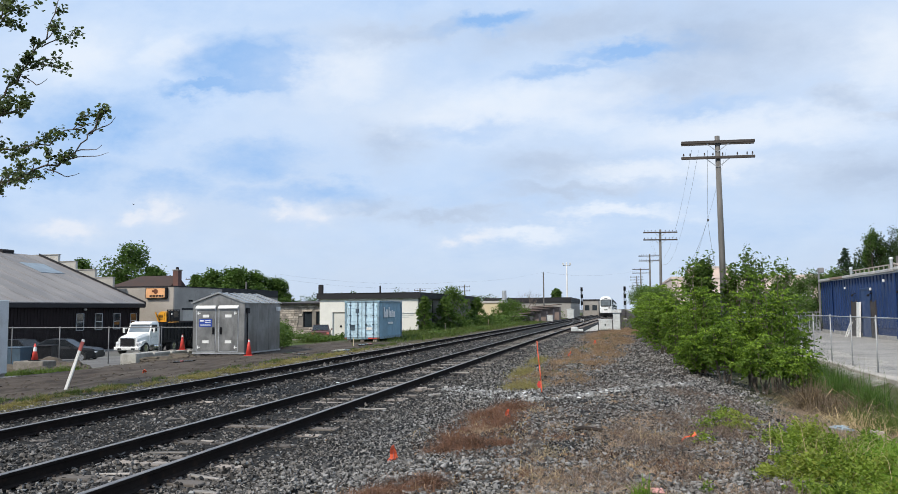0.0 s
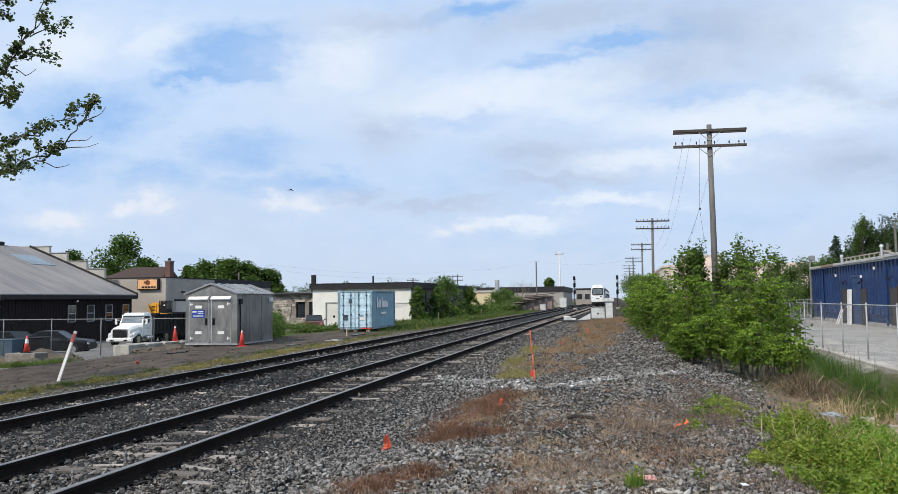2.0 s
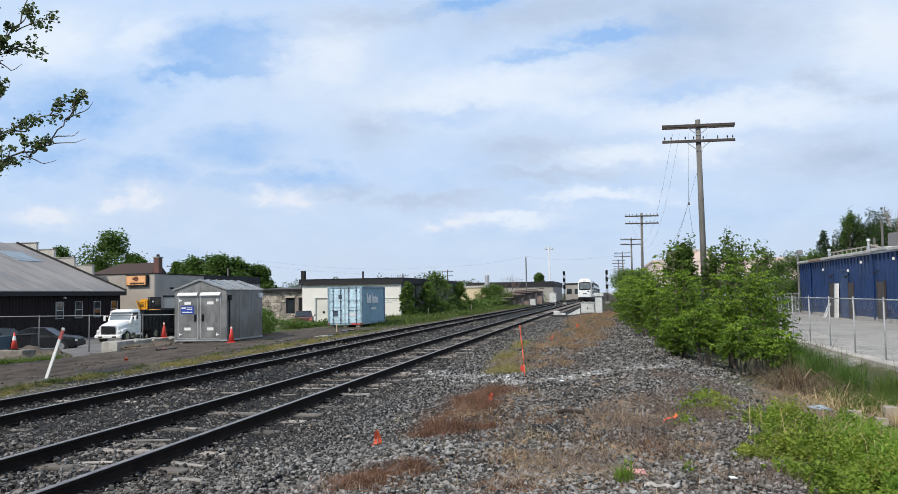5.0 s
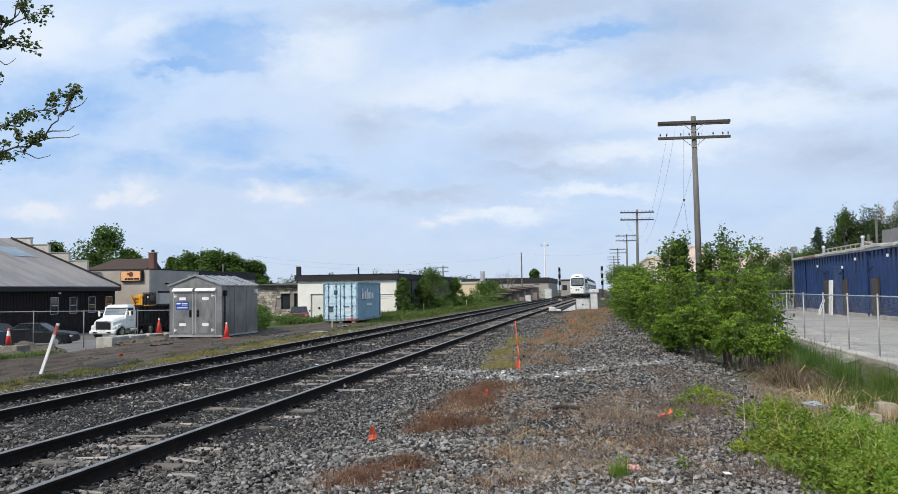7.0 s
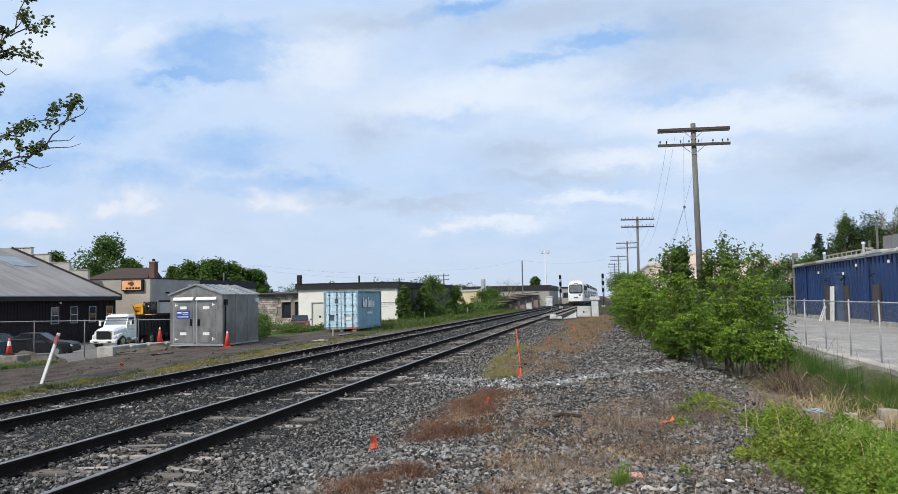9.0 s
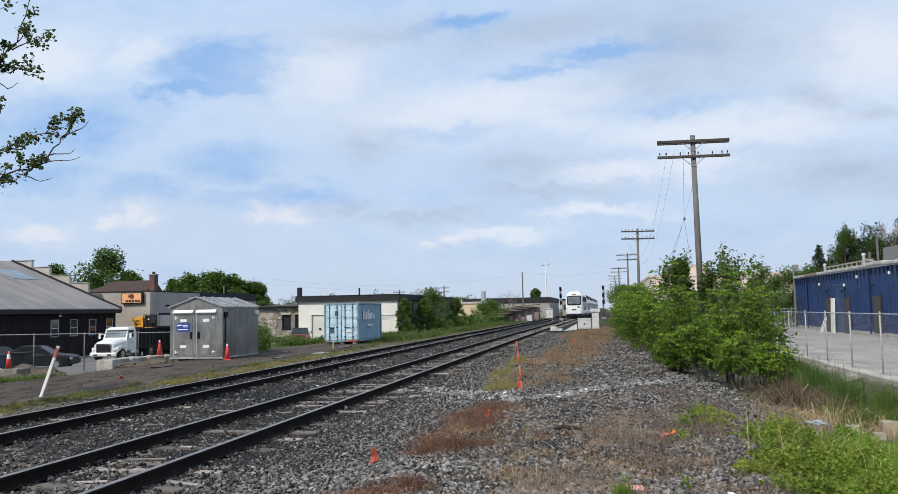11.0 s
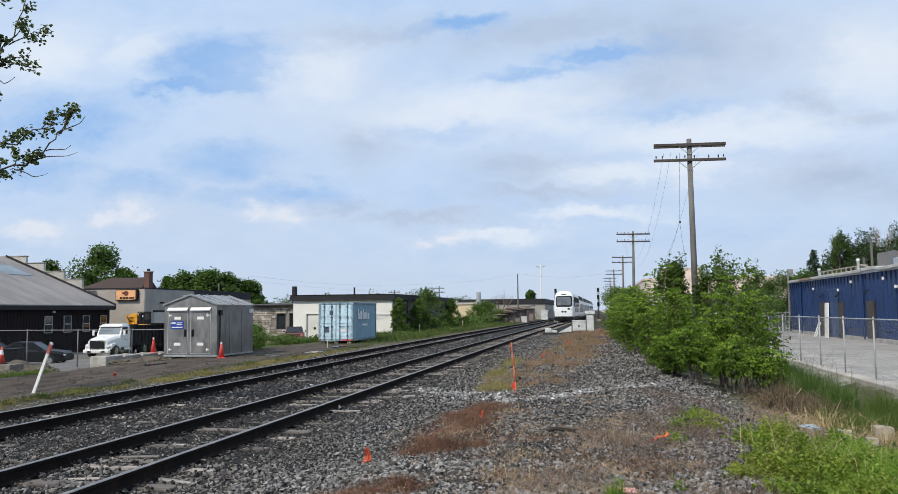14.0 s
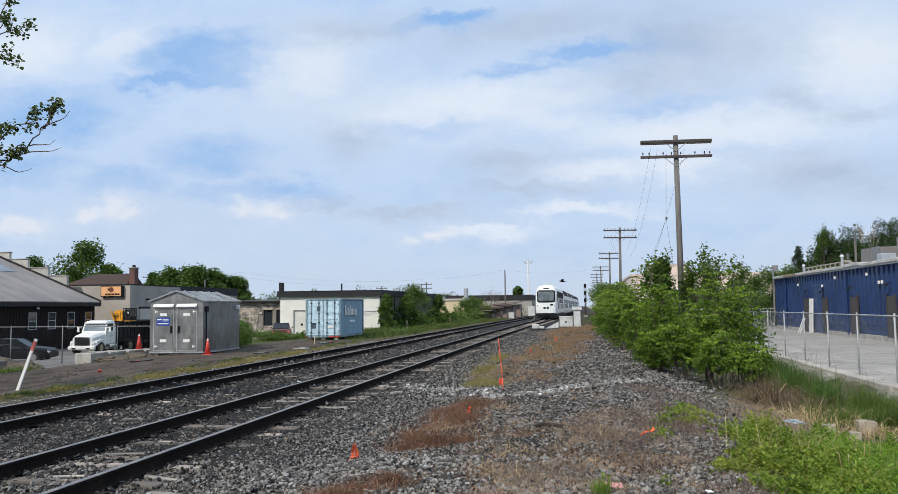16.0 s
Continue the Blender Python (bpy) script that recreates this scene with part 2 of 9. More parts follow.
def plain(name, c, rough=0.6, metal=0.0, vary=0.18, scale=3.0, grain=40.0, bump=0.1, dirt=None, stretch=(1, 1, 1), island=0.0, obj=0.0, spec=0.5):
    """Paint, metal, wood or plaster with large stains, fine grain, relief and a spread from piece to piece."""
    n = Nodes(name)
    v = n.coords(scale=stretch)
    big, small = n.noise(v, scale, 5.0, 0.6), n.noise(v, grain, 3.0, 0.6)
    col = n.mix(n.span(big, 0.32, 0.68), shade(c, 1 - vary), shade(c, 1 + vary))
    col = n.mix(n.span(small, 0.3, 0.7), n.mix(1.0, col, (0.86, 0.86, 0.86), "MULTIPLY"), col)
    if dirt:
        spots = n.noise(v, scale * 2.3, 7.0, 0.68)
        col = n.mix(n.span(spots, 0.52, 0.72, 0.0, 0.75), col, dirt)
    if island:
        r = n.node("NewGeometry").outputs["Random Per Island"]
        col = n.mix(1.0, col, n.mix(r, (1 - island,) * 3, (1 + island,) * 3), "MULTIPLY")
    if obj:
        r = n.node("ObjectInfo").outputs["Random"]
        col = n.mix(1.0, col, n.mix(r, (1 - obj,) * 3, (1 + obj,) * 3), "MULTIPLY")
    if bump:
        n.bump(small, bump, 0.01)
    n.set(color=col, rough=n.span(big, 0.3, 0.7, max(0.02, rough - 0.1), min(1.0, rough + 0.1)), metal=metal, spec=spec)
    return n.mat


def leafy(name, c_dark, c_light, trans=0.35, rough=0.55, scale=1.2):
    """Leaves: colour from leaf to leaf and clump to clump, some light passing through."""
    n = Nodes(name)
    r = n.node("NewGeometry").outputs["Random Per Island"]
    v = n.coords(world=True)
    col = n.mix(r, c_dark, c_light)
    col = n.mix(n.span(n.noise(v, scale, 3.0), 0.35, 0.65, 0.0, 0.6), col, shade(c_light, 1.1))
    n.set(color=col, rough=rough, spec=0.18)
    tr = n.node("BsdfTranslucent")
    n.put(tr.inputs[0], n.mix(1.0, col, (1.3, 1.5, 0.7), "MULTIPLY"))
    mx = n.node("MixShader")
    mx.inputs[0].default_value = trans
    n.link(n.bsdf.outputs[0], mx.inputs[1])
    n.link(tr.outputs[0], mx.inputs[2])
    n.link(mx.outputs[0], n.nt.nodes["Material Output"].inputs[0])
    return n.mat


def glassy(name, c, rough=0.08):
    return plain(name, c, rough, 0.0, 0.1, 1.0, 8.0, 0.0, spec=0.8)


M = {}
M["rail_side"] = plain("rail_rust", (0.017, 0.0135, 0.012), 0.9, 0.0, 0.3, 2.0, 60.0, 0.3, dirt=(0.035, 0.022, 0.016), spec=0.1)
M["rail_top"] = plain("rail_polished", (0.27, 0.25, 0.235), 0.5, 0.6, 0.25, 4.0, 80.0, 0.05, dirt=(0.24, 0.19, 0.16))
M["tie"] = plain("weathered_tie_wood", (0.22, 0.19, 0.165), 0.9, 0.0, 0.4, 1.2, 22.0, 0.5, stretch=(0.5, 4, 4), obj=0.65, dirt=(0.038, 0.033, 0.03))
M["steel_dark"] = plain("dark_rusty_steel", (0.05, 0.04, 0.035), 0.7, 0.4, 0.3, 4.0, 60.0, 0.3)
M["alu"] = plain("dull_aluminium", (0.25, 0.248, 0.24), 0.42, 0.6, 0.28, 1.6, 30.0, 0.12, dirt=(0.16, 0.155, 0.145), stretch=(1.1, 1.1, 0.6))
M["mesh_wire"] = plain("dull_fence_wire", (0.09, 0.093, 0.095), 0.6, 0.3, 0.12, 3.0, 50.0, 0.0)
M["mesh_bright"] = plain("galvanised_fence_wire", (0.26, 0.265, 0.27), 0.55, 0.4, 0.12, 3.0, 50.0, 0.0)
M["galv_dull"] = plain("weathered_galvanised_steel", (0.17, 0.175, 0.18), 0.6, 0.2, 0.2, 3.0, 50.0, 0.1, dirt=(0.2, 0.19, 0.18))
M["galv_mid"] = plain("dull_galvanised_post", (0.40, 0.41, 0.42), 0.65, 0.25, 0.15, 3.0, 50.0, 0.1)
M["galv"] = plain("galvanised_steel", (0.52, 0.53, 0.54), 0.45, 0.7, 0.12, 3.0, 50.0, 0.1)
M["grey_paint"] = plain("light_grey_paint", (0.56, 0.58, 0.58), 0.5, 0.0, 0.08, 1.5, 40.0, 0.05, dirt=(0.44, 0.44, 0.42))
M["white_paint"] = plain("white_paint", (0.80, 0.80, 0.78), 0.45, 0.0, 0.06, 1.5, 40.0, 0.05)
M["black"] = plain("black_paint", (0.013, 0.013, 0.015), 0.6, 0.0, 0.2, 2.0, 40.0, 0.1, spec=0.2)
M["rubber"] = plain("rubber", (0.02, 0.02, 0.021), 0.85, 0.0, 0.2, 4.0, 60.0, 0.2)
M["glass_train"] = plain("smoked_train_glass", (0.014, 0.018, 0.019), 0.5, 0.0, 0.1, 1.0, 8.0, 0.0, spec=0.02)
M["glass_dark"] = glassy("dark_glass", (0.025, 0.032, 0.038))
M["orange"] = plain("orange_plastic", (0.66, 0.062, 0.045), 0.55, 0.0, 0.1, 6.0, 40.0, 0.05)
M["orange_faded"] = plain("fluorescent_orange_fabric", (0.9, 0.15, 0.06), 0.7, 0.0, 0.12, 8.0, 60.0, 0.1)
M["arm_wood"] = plain("dark_crossarm_wood", (0.07, 0.06, 0.054), 0.9, 0.0, 0.3, 1.4, 30.0, 0.6, stretch=(0.5, 5, 5), dirt=(0.045, 0.038, 0.033))
M["pole_wood"] = plain("weathered_pole_wood", (0.135, 0.130, 0.123), 0.9, 0.0, 0.3, 1.4, 30.0, 0.6, stretch=(5, 5, 0.5), dirt=(0.115, 0.10, 0.088))
M["wire"] = plain("wire", (0.09, 0.09, 0.09), 0.6, 0.3, 0.1, 2.0, 10.0, 0.0)
M["concrete"] = plain("concrete", (0.36, 0.345, 0.315), 0.9, 0.0, 0.25, 2.0, 30.0, 0.4, dirt=(0.20, 0.175, 0.145))
M["brown_siding"] = plain("dark_brown_siding", (0.019, 0.0145, 0.0155), 0.8, 0.0, 0.15, 0.6, 30.0, 0.1, spec=0.15)
M["trim_dark"] = plain("dark_trim", (0.028, 0.027, 0.029), 0.7, 0.0, 0.15, 1.0, 30.0, 0.1, spec=0.2)
M["roof_grey"] = plain("grey_metal_roof", (0.255, 0.232, 0.215), 0.65, 0.1, 0.2, 0.35, 18.0, 0.1, stretch=(0.25, 1.6, 1.0), dirt=(0.33, 0.30, 0.28))
M["roof_blue"] = plain("blue_grey_roof_panel", (0.25, 0.30, 0.34), 0.55, 0.1, 0.2, 1.0, 20.0, 0.1)
M["beige"] = plain("beige_painted_block", (0.40, 0.365, 0.325), 0.85, 0.0, 0.12, 0.5, 25.0, 0.2, dirt=(0.38, 0.34, 0.30))
M["beige_light"] = plain("pale_parapet", (0.50, 0.48, 0.44), 0.85, 0.0, 0.1, 0.6, 25.0, 0.2, dirt=(0.36, 0.34, 0.31))
M["shingle_brown"] = plain("brown_shingles", (0.055, 0.036, 0.031), 0.9, 0.0, 0.2, 1.2, 14.0, 0.4)
M["brick_red"] = plain("red_brick", (0.12, 0.062, 0.05), 0.9, 0.0, 0.2, 1.0, 20.0, 0.3, obj=0.25)
M["stone"] = plain("field_stone", (0.36, 0.32, 0.275), 0.9, 0.0, 0.22, 1.5, 14.0, 0.5, obj=0.35, island=0.35)
M["mortar"] = plain("mortar", (0.225, 0.205, 0.18), 0.95, 0.0, 0.12, 2.0, 20.0, 0.3)
M["white_wall"] = plain("white_painted_wall", (0.78, 0.77, 0.72), 0.8, 0.0, 0.05, 0.5, 20.0, 0.15, dirt=(0.66, 0.65, 0.60))
M["olive_wall"] = plain("grey_green_block_wall", (0.15, 0.145, 0.115), 0.85, 0.0, 0.15, 0.5, 15.0, 0.2)
M["fascia"] = plain("dark_roof_fascia", (0.03, 0.03, 0.034), 0.7, 0.0, 0.15, 0.5, 15.0, 0.1, spec=0.2)
M["cont_blue"] = plain("pale_blue_container_paint", (0.265, 0.42, 0.51), 0.6, 0.0, 0.14, 1.2, 30.0, 0.1, dirt=(0.21, 0.30, 0.35))
M["rust"] = plain("rust", (0.16, 0.07, 0.04), 0.85, 0.0, 0.3, 4.0, 40.0, 0.3)
M["blue_siding"] = plain("blue_metal_siding", (0.0075, 0.031, 0.114), 0.5, 0.0, 0.16, 0.6, 20.0, 0.08, dirt=(0.010, 0.026, 0.070), spec=0.35)
M["blue_sign"] = plain("blue_sign_paint", (0.02, 0.06, 0.32), 0.4, 0.0, 0.05, 4.0, 40.0, 0.0)
M["yellow"] = plain("yellow_machine_paint", (0.78, 0.36, 0.02), 0.5, 0.0, 0.1, 3.0, 40.0, 0.05)
M["sign_orange"] = plain("orange_sign_face", (0.80, 0.42, 0.20), 0.5, 0.0, 0.12, 1.5, 20.0, 0.0)
M["cream"] = plain("cream_wall", (0.62, 0.53, 0.34), 0.85, 0.0, 0.06, 0.5, 15.0, 0.1)
M["pink_wall"] = plain("pale_pink_stucco", (0.66, 0.55, 0.48), 0.85, 0.0, 0.08, 0.3, 10.0, 0.1)
M["train_white"] = plain("white_train_enamel", (0.80, 0.82, 0.81), 0.35, 0.0, 0.05, 0.7, 20.0, 0.02)
M["train_green"] = plain("dark_green_train_paint", (0.012, 0.032, 0.024), 0.6, 0.0, 0.08, 2.0, 20.0, 0.0, spec=0.08)
M["train_roof"] = plain("grey_train_roof", (0.5, 0.52, 0.52), 0.55, 0.0, 0.1, 0.8, 20.0, 0.05)
M["bark"] = plain("bark", (0.13, 0.105, 0.085), 0.95, 0.0, 0.3, 3.0, 30.0, 0.6, stretch=(3, 3, 0.7))
M["leaf_bush"] = leafy("bush_leaves", (0.032, 0.065, 0.010), (0.125, 0.195, 0.028), 0.32)
# brighter, yellower copy of the bush green: sunlight painted into the tip leaves
M["leaf_sunlit"] = leafy("sunlit_bush_leaves", (0.085, 0.150, 0.018), (0.215, 0.31, 0.040), 0.35)
M["leaf_tree"] = leafy("tree_leaves", (0.03, 0.062, 0.016), (0.085, 0.14, 0.035), 0.3)
M["leaf_sapling"] = leafy("sapling_leaves", (0.035, 0.07, 0.016), (0.12, 0.18, 0.045), 0.35)
M["leaf_near"] = leafy("poplar_leaves", (0.05, 0.065, 0.035), (0.13, 0.16, 0.075), 0.3, scale=0.6)
M["leaf_dark"] = leafy("conifer_needles", (0.014, 0.03, 0.014), (0.03, 0.06, 0.026), 0.1)
M["leaf_weed"] = leafy("weed_leaves", (0.032, 0.064, 0.010), (0.235, 0.305, 0.050), 0.38, scale=2.0)
M["leaf_lance"] = leafy("lance_weed_leaves", (0.055, 0.11, 0.018), (0.235, 0.345, 0.06), 0.38, scale=2.0)
M["leaf_yellow"] = leafy("yellow_weed_leaves", (0.07, 0.10, 0.016), (0.27, 0.30, 0.06), 0.35, scale=3.0)
M["reed_dead"] = leafy("bleached_reeds", (0.020, 0.014, 0.010), (0.20, 0.145, 0.092), 0.08, scale=3.0)
M["grass"] = leafy("grass_blades", (0.045, 0.075, 0.018), (0.12, 0.165, 0.04), 0.3, scale=1.5)
M["reed"] = leafy("reed_blades", (0.026, 0.058, 0.014), (0.085, 0.15, 0.032), 0.25, scale=1.0)
M["grass_yellow"] = leafy("dry_yellow_grass", (0.12, 0.105, 0.042), (0.31, 0.26, 0.11), 0.25, scale=1.5)
M["dry_brown"] = leafy("dead_brown_weeds", (0.022, 0.012, 0.009), (0.235, 0.125, 0.08), 0.12, scale=2.0)
M["straw"] = leafy("straw", (0.28, 0.20, 0.11), (0.55, 0.42, 0.26), 0.2, scale=2.0)
M["straw_red"] = leafy("reddish_dry_grass", (0.06, 0.036, 0.025), (0.36, 0.235, 0.15), 0.2, scale=0.7)
M["straw_grey"] = leafy("grey_straw", (0.075, 0.054, 0.043), (0.40, 0.30, 0.225), 0.15, scale=2.0)
M["grass_fresh"] = leafy("fresh_grass", (0.05, 0.095, 0.016), (0.19, 0.285, 0.05), 0.38, scale=1.5)
# greyed green: the haze of distance is mixed into the leaf colour
M["leaf_far"] = leafy("haze_tinted_leaves", (0.055, 0.085, 0.05), (0.10, 0.14, 0.08), 0.2, scale=0.3)
M["leaf_hill"] = leafy("hillside_leaves", (0.016, 0.032, 0.012), (0.052, 0.085, 0.028), 0.15, scale=0.15)
M["leaf_thicket"] = leafy("thicket_leaves", (0.028, 0.056, 0.013), (0.105, 0.165, 0.038), 0.2, scale=0.8)
M["case_grey"] = plain("pale_grey_enamel", (0.58, 0.60, 0.59), 0.6, 0.0, 0.15, 1.5, 20.0, 0.05, dirt=(0.27, 0.26, 0.24))
M["glass_car"] = plain("tinted_car_glass", (0.02, 0.024, 0.028), 0.25, 0.0, 0.1, 1.0, 8.0, 0.0, spec=0.12)
M["grass_bank"] = leafy("rough_bank_grass", (0.032, 0.054, 0.015), (0.115, 0.145, 0.042), 0.25, scale=0.8)
M["twig"] = leafy("brown_twigs", (0.035, 0.024, 0.018), (0.20, 0.145, 0.11), 0.0, scale=2.0)
M["dry_tan"] = leafy("tan_dead_stalks", (0.11, 0.072, 0.052), (0.48, 0.345, 0.24), 0.1, scale=1.2)
M["pale_bark"] = plain("pale_bark", (0.36, 0.32, 0.28), 0.9, 0.0, 0.2, 3.0, 30.0, 0.3)
M["crow"] = plain("black_feathers", (0.012, 0.012, 0.014), 0.6, 0.0, 0.1, 8.0, 60.0, 0.0)
M["car_black"] = plain("black_car_paint", (0.012, 0.013, 0.015), 0.4, 0.0, 0.05, 1.0, 10.0, 0.0, spec=0.2)
M["car_red"] = plain("faded_red_car_paint", (0.14, 0.060, 0.058), 0.35, 0.0, 0.08, 1.0, 10.0, 0.0)
M["chrome"] = plain("chrome", (0.7, 0.7, 0.7), 0.2, 1.0, 0.05, 2.0, 20.0, 0.0)
M["lamp_white"] = plain("headlight_lens", (0.75, 0.76, 0.78), 0.15, 0.0, 0.03, 2.0, 20.0, 0.0)
M["rusty_roof"] = plain("brown_rusty_sheet", (0.24, 0.185, 0.165), 0.85, 0.0, 0.3, 0.5, 12.0, 0.2, dirt=(0.13, 0.095, 0.08))


def ballast_mat():
    n = Nodes("crushed_grey_ballast")
    r = n.node("NewGeometry").outputs["Random Per Island"]
    v = n.coords(world=True)
    col = n.mix(r, (0.013, 0.014, 0.0145), (0.200, 0.203, 0.203))
    sep = n.node("SeparateXYZ")
    n.link(v, sep.inputs[0])
    big = n.noise(v, 0.35, 4.0)
    clean = n.span(n.math("ADD", sep.outputs[0], n.math("MULTIPLY", n.math("SUBTRACT", big, 0.5), 1.6)), -4.7, -3.5)
    col = n.mix(clean, n.mix(1.0, col, (1.18, 1.08, 1.00), "MULTIPLY"), n.mix(1.0, col, (1.80, 1.71, 1.62), "MULTIPLY"))
    col = n.mix(n.span(big, 0.42, 0.62, 0.0, 0.5), col, n.mix(1.0, col, (0.75, 0.70, 0.66), "MULTIPLY"))
    pale = n.math("GREATER_THAN", n.math("FRACT", n.math("MULTIPLY", r, 37.7)), 0.965)
    col = n.mix(pale, col, (0.30, 0.30, 0.29))
    n.bump(n.noise(v, 60.0, 3.0), 0.3, 0.01)
    return n.set(color=col, rough=0.9, spec=0.2)


M["ballast"] = ballast_mat()


def ground_mat():
    """Zones of the ground across the line, with uneven borders."""
    n = Nodes("ground_soil_gravel_pavement")
    pos = n.coords(world=True)
    sep = n.node("SeparateXYZ")
    n.link(pos, sep.inputs[0])
    wob = n.math("MULTIPLY", n.math("SUBTRACT", n.noise(pos, 0.8, 5.0, 0.65), 0.5), 2.2)
    x, y = n.math("ADD", sep.outputs[0], wob), n.math("ADD", sep.outputs[1], wob)
    f1, f2, f3 = n.noise(pos, 14.0, 5.0, 0.65), n.noise(pos, 1.1, 6.0, 0.6), n.noise(pos, 0.22, 5.0, 0.6)
    cell = n.node("TexVoronoi")
    cell.inputs["Scale"].default_value = 16.0
    n.link(pos, cell.inputs["Vector"])
    stone_r = n.node("SeparateColor")
    n.link(cell.outputs["Color"], stone_r.inputs[0])
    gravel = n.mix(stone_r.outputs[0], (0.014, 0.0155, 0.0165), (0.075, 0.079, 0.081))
    # bed toned down so that gaps between the loose stones look shaded
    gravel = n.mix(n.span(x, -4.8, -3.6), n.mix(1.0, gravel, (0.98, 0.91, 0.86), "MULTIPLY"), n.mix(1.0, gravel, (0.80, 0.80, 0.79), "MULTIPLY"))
    # cell rims at half tone: shade between stones put into the colour
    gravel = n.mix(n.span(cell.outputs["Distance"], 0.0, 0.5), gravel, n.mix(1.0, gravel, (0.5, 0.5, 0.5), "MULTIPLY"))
    dirt = n.mix(n.span(f2, 0.35, 0.65), (0.036, 0.028, 0.023), (0.078, 0.063, 0.051))
    rut = n.node("Mapping")
    rut.inputs["Scale"].default_value = (1.6, 0.12, 1.0)
    n.link(pos, rut.inputs[0])
    dirt = n.mix(n.span(n.noise(rut.outputs[0], 1.4, 5.0, 0.6), 0.42, 0.66, 0.0, 0.7), dirt, (0.105, 0.09, 0.075))
    dirt = n.mix(n.span(f1, 0.35, 0.7), dirt, n.mix(1.0, dirt, (1.25, 1.22, 1.18), "MULTIPLY"))
    grass = n.mix(n.span(f2, 0.3, 0.7), (0.035, 0.055, 0.014), (0.075, 0.095, 0.025))
    asphalt = n.mix(n.span(f3, 0.3, 0.7), (0.13, 0.125, 0.12), (0.19, 0.185, 0.175))
    pave = n.mix(n.span(f3, 0.3, 0.7), (0.30, 0.286, 0.264), (0.39, 0.372, 0.345))
    pave = n.mix(n.span(f2, 0.55, 0.72, 0.0, 0.45), pave, (0.22, 0.205, 0.185))
    worn = n.node("Mapping")
    worn.inputs["Scale"].default_value = (0.12, 0.9, 1.0)
    n.link(pos, worn.inputs[0])
    pave = n.mix(n.span(n.noise(worn.outputs[0], 1.2, 6.0, 0.7), 0.50, 0.68, 0.0, 0.7), pave, (0.17, 0.165, 0.16))
    wood = n.mix(n.span(f2, 0.3, 0.7), (0.040, 0.029, 0.023), (0.095, 0.070, 0.053))
    col = asphalt
    col = n.mix(n.span(x, -23.5, -22.0), col, grass)
    col = n.mix(n.span(x, -21.6, -20.4), col, dirt)
    col = n.mix(n.span(y, 47.0, 56.0), col, n.mix(n.span(x, -40.0, -30.0), asphalt, grass))
    col = n.mix(n.span(x, -14.3, -13.7), col, n.mix(n.span(f2, 0.38, 0.6), dirt, (0.105, 0.095, 0.045)))
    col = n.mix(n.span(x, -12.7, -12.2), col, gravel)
    col = n.mix(n.math("MULTIPLY", n.span(x, -3.4, -2.4), n.span(f2, 0.38, 0.56, 0.0, 0.7)), col, wood)
    col = n.mix(n.span(x, 2.2, 3.2), col, n.mix(0.5, grass, dirt))
    col = n.mix(n.span(x, 6.3, 7.0), col, pave)
    col = n.mix(n.span(x, 60.0, 80.0), col, grass)
    n.bump(f1, 0.4, 0.03)
    return n.set(color=col, rough=0.95, spec=0.15)


M["ground"] = ground_mat()

# ---------------------------------------------------------------- ground
PROFILE = [(-900, -1.4), (-37, -1.4), (-30, -1.05), (-25, -0.85), (-22, -0.6), (-19.5, -0.32), (-14, -0.33), (-12.6, -0.40), (-11.7, -0.195), (-4.6, -0.195),
           (-3.4, -0.22), (-2.2, -0.10), (-0.5, -0.03), (1.6, -0.06), (3.2, -0.35), (4.6, -0.55), (6.0, -0.40), (7.0, -0.12), (9.0, -0.08), (14, -0.03), (900, 0.0)]
TRACK_X = (-6.0, -10.05)


def bend(y):
    """Sideways shift of the line far ahead."""
    return 1.32 * (1.0 - math.exp(-(max(0.0, y - 8.0) / 104.0) ** 3)) + 0.65 * (1.0 - math.exp(-(max(0.0, y - 155.0) / 18.0) ** 2))


def gz(x, y):
    px = x - min(bend(y), 6.0)
    z = float(np.interp(px, [p[0] for p in PROFILE], [p[1] for p in PROFILE]))
    if -12.5 <= px <= -3.6:
        z += 0.028 * noise.noise((x * 1.3, y * 1.3, 2.0))
    else:
        z += 0.05 * noise.noise((x * 0.7, y * 0.7, 0.0)) + 0.02 * noise.noise((x * 2.3, y * 2.3, 4.0))
    return z


def build_ground():
    xs = np.unique(np.concatenate([np.arange(-14, 8.01, 0.22), np.arange(-32, -14, 0.6), np.arange(8, 20, 1.0),
                                   [-3000, -1200, -500, -250, -120, -80, -60, -50, -44, -40, -36, 22, 26, 32, 40, 60, 90, 160, 300, 700, 1500, 3000]]))
    ys = np.unique(np.concatenate([np.arange(2, 30, 0.3), np.arange(30, 90, 1.5), np.arange(90, 400, 10.0),
                                   [-2000, -600, -200, -80, -40, -20, -10, -6, -3, -1, 0, 1, 450, 520, 600, 800, 1200, 2000, 3500]]))
    verts = [(x, y, gz(x, y) if abs(x) < 400 else -0.6) for y in ys for x in xs]
    nx = len(xs)
    idx = np.arange(len(verts)).reshape(len(ys), nx)
    faces = np.stack([idx[:-1, :-1], idx[:-1, 1:], idx[1:, 1:], idx[1:, :-1]], -1).reshape(-1, 4)
    ob = link_mesh("ground", mesh_np("ground", verts, faces), M["ground"], smooth=True)
    tagged(ob, "gravel shoulder, dirt track and paved yard beside the rails", "ground", kind="structure")


build_ground()


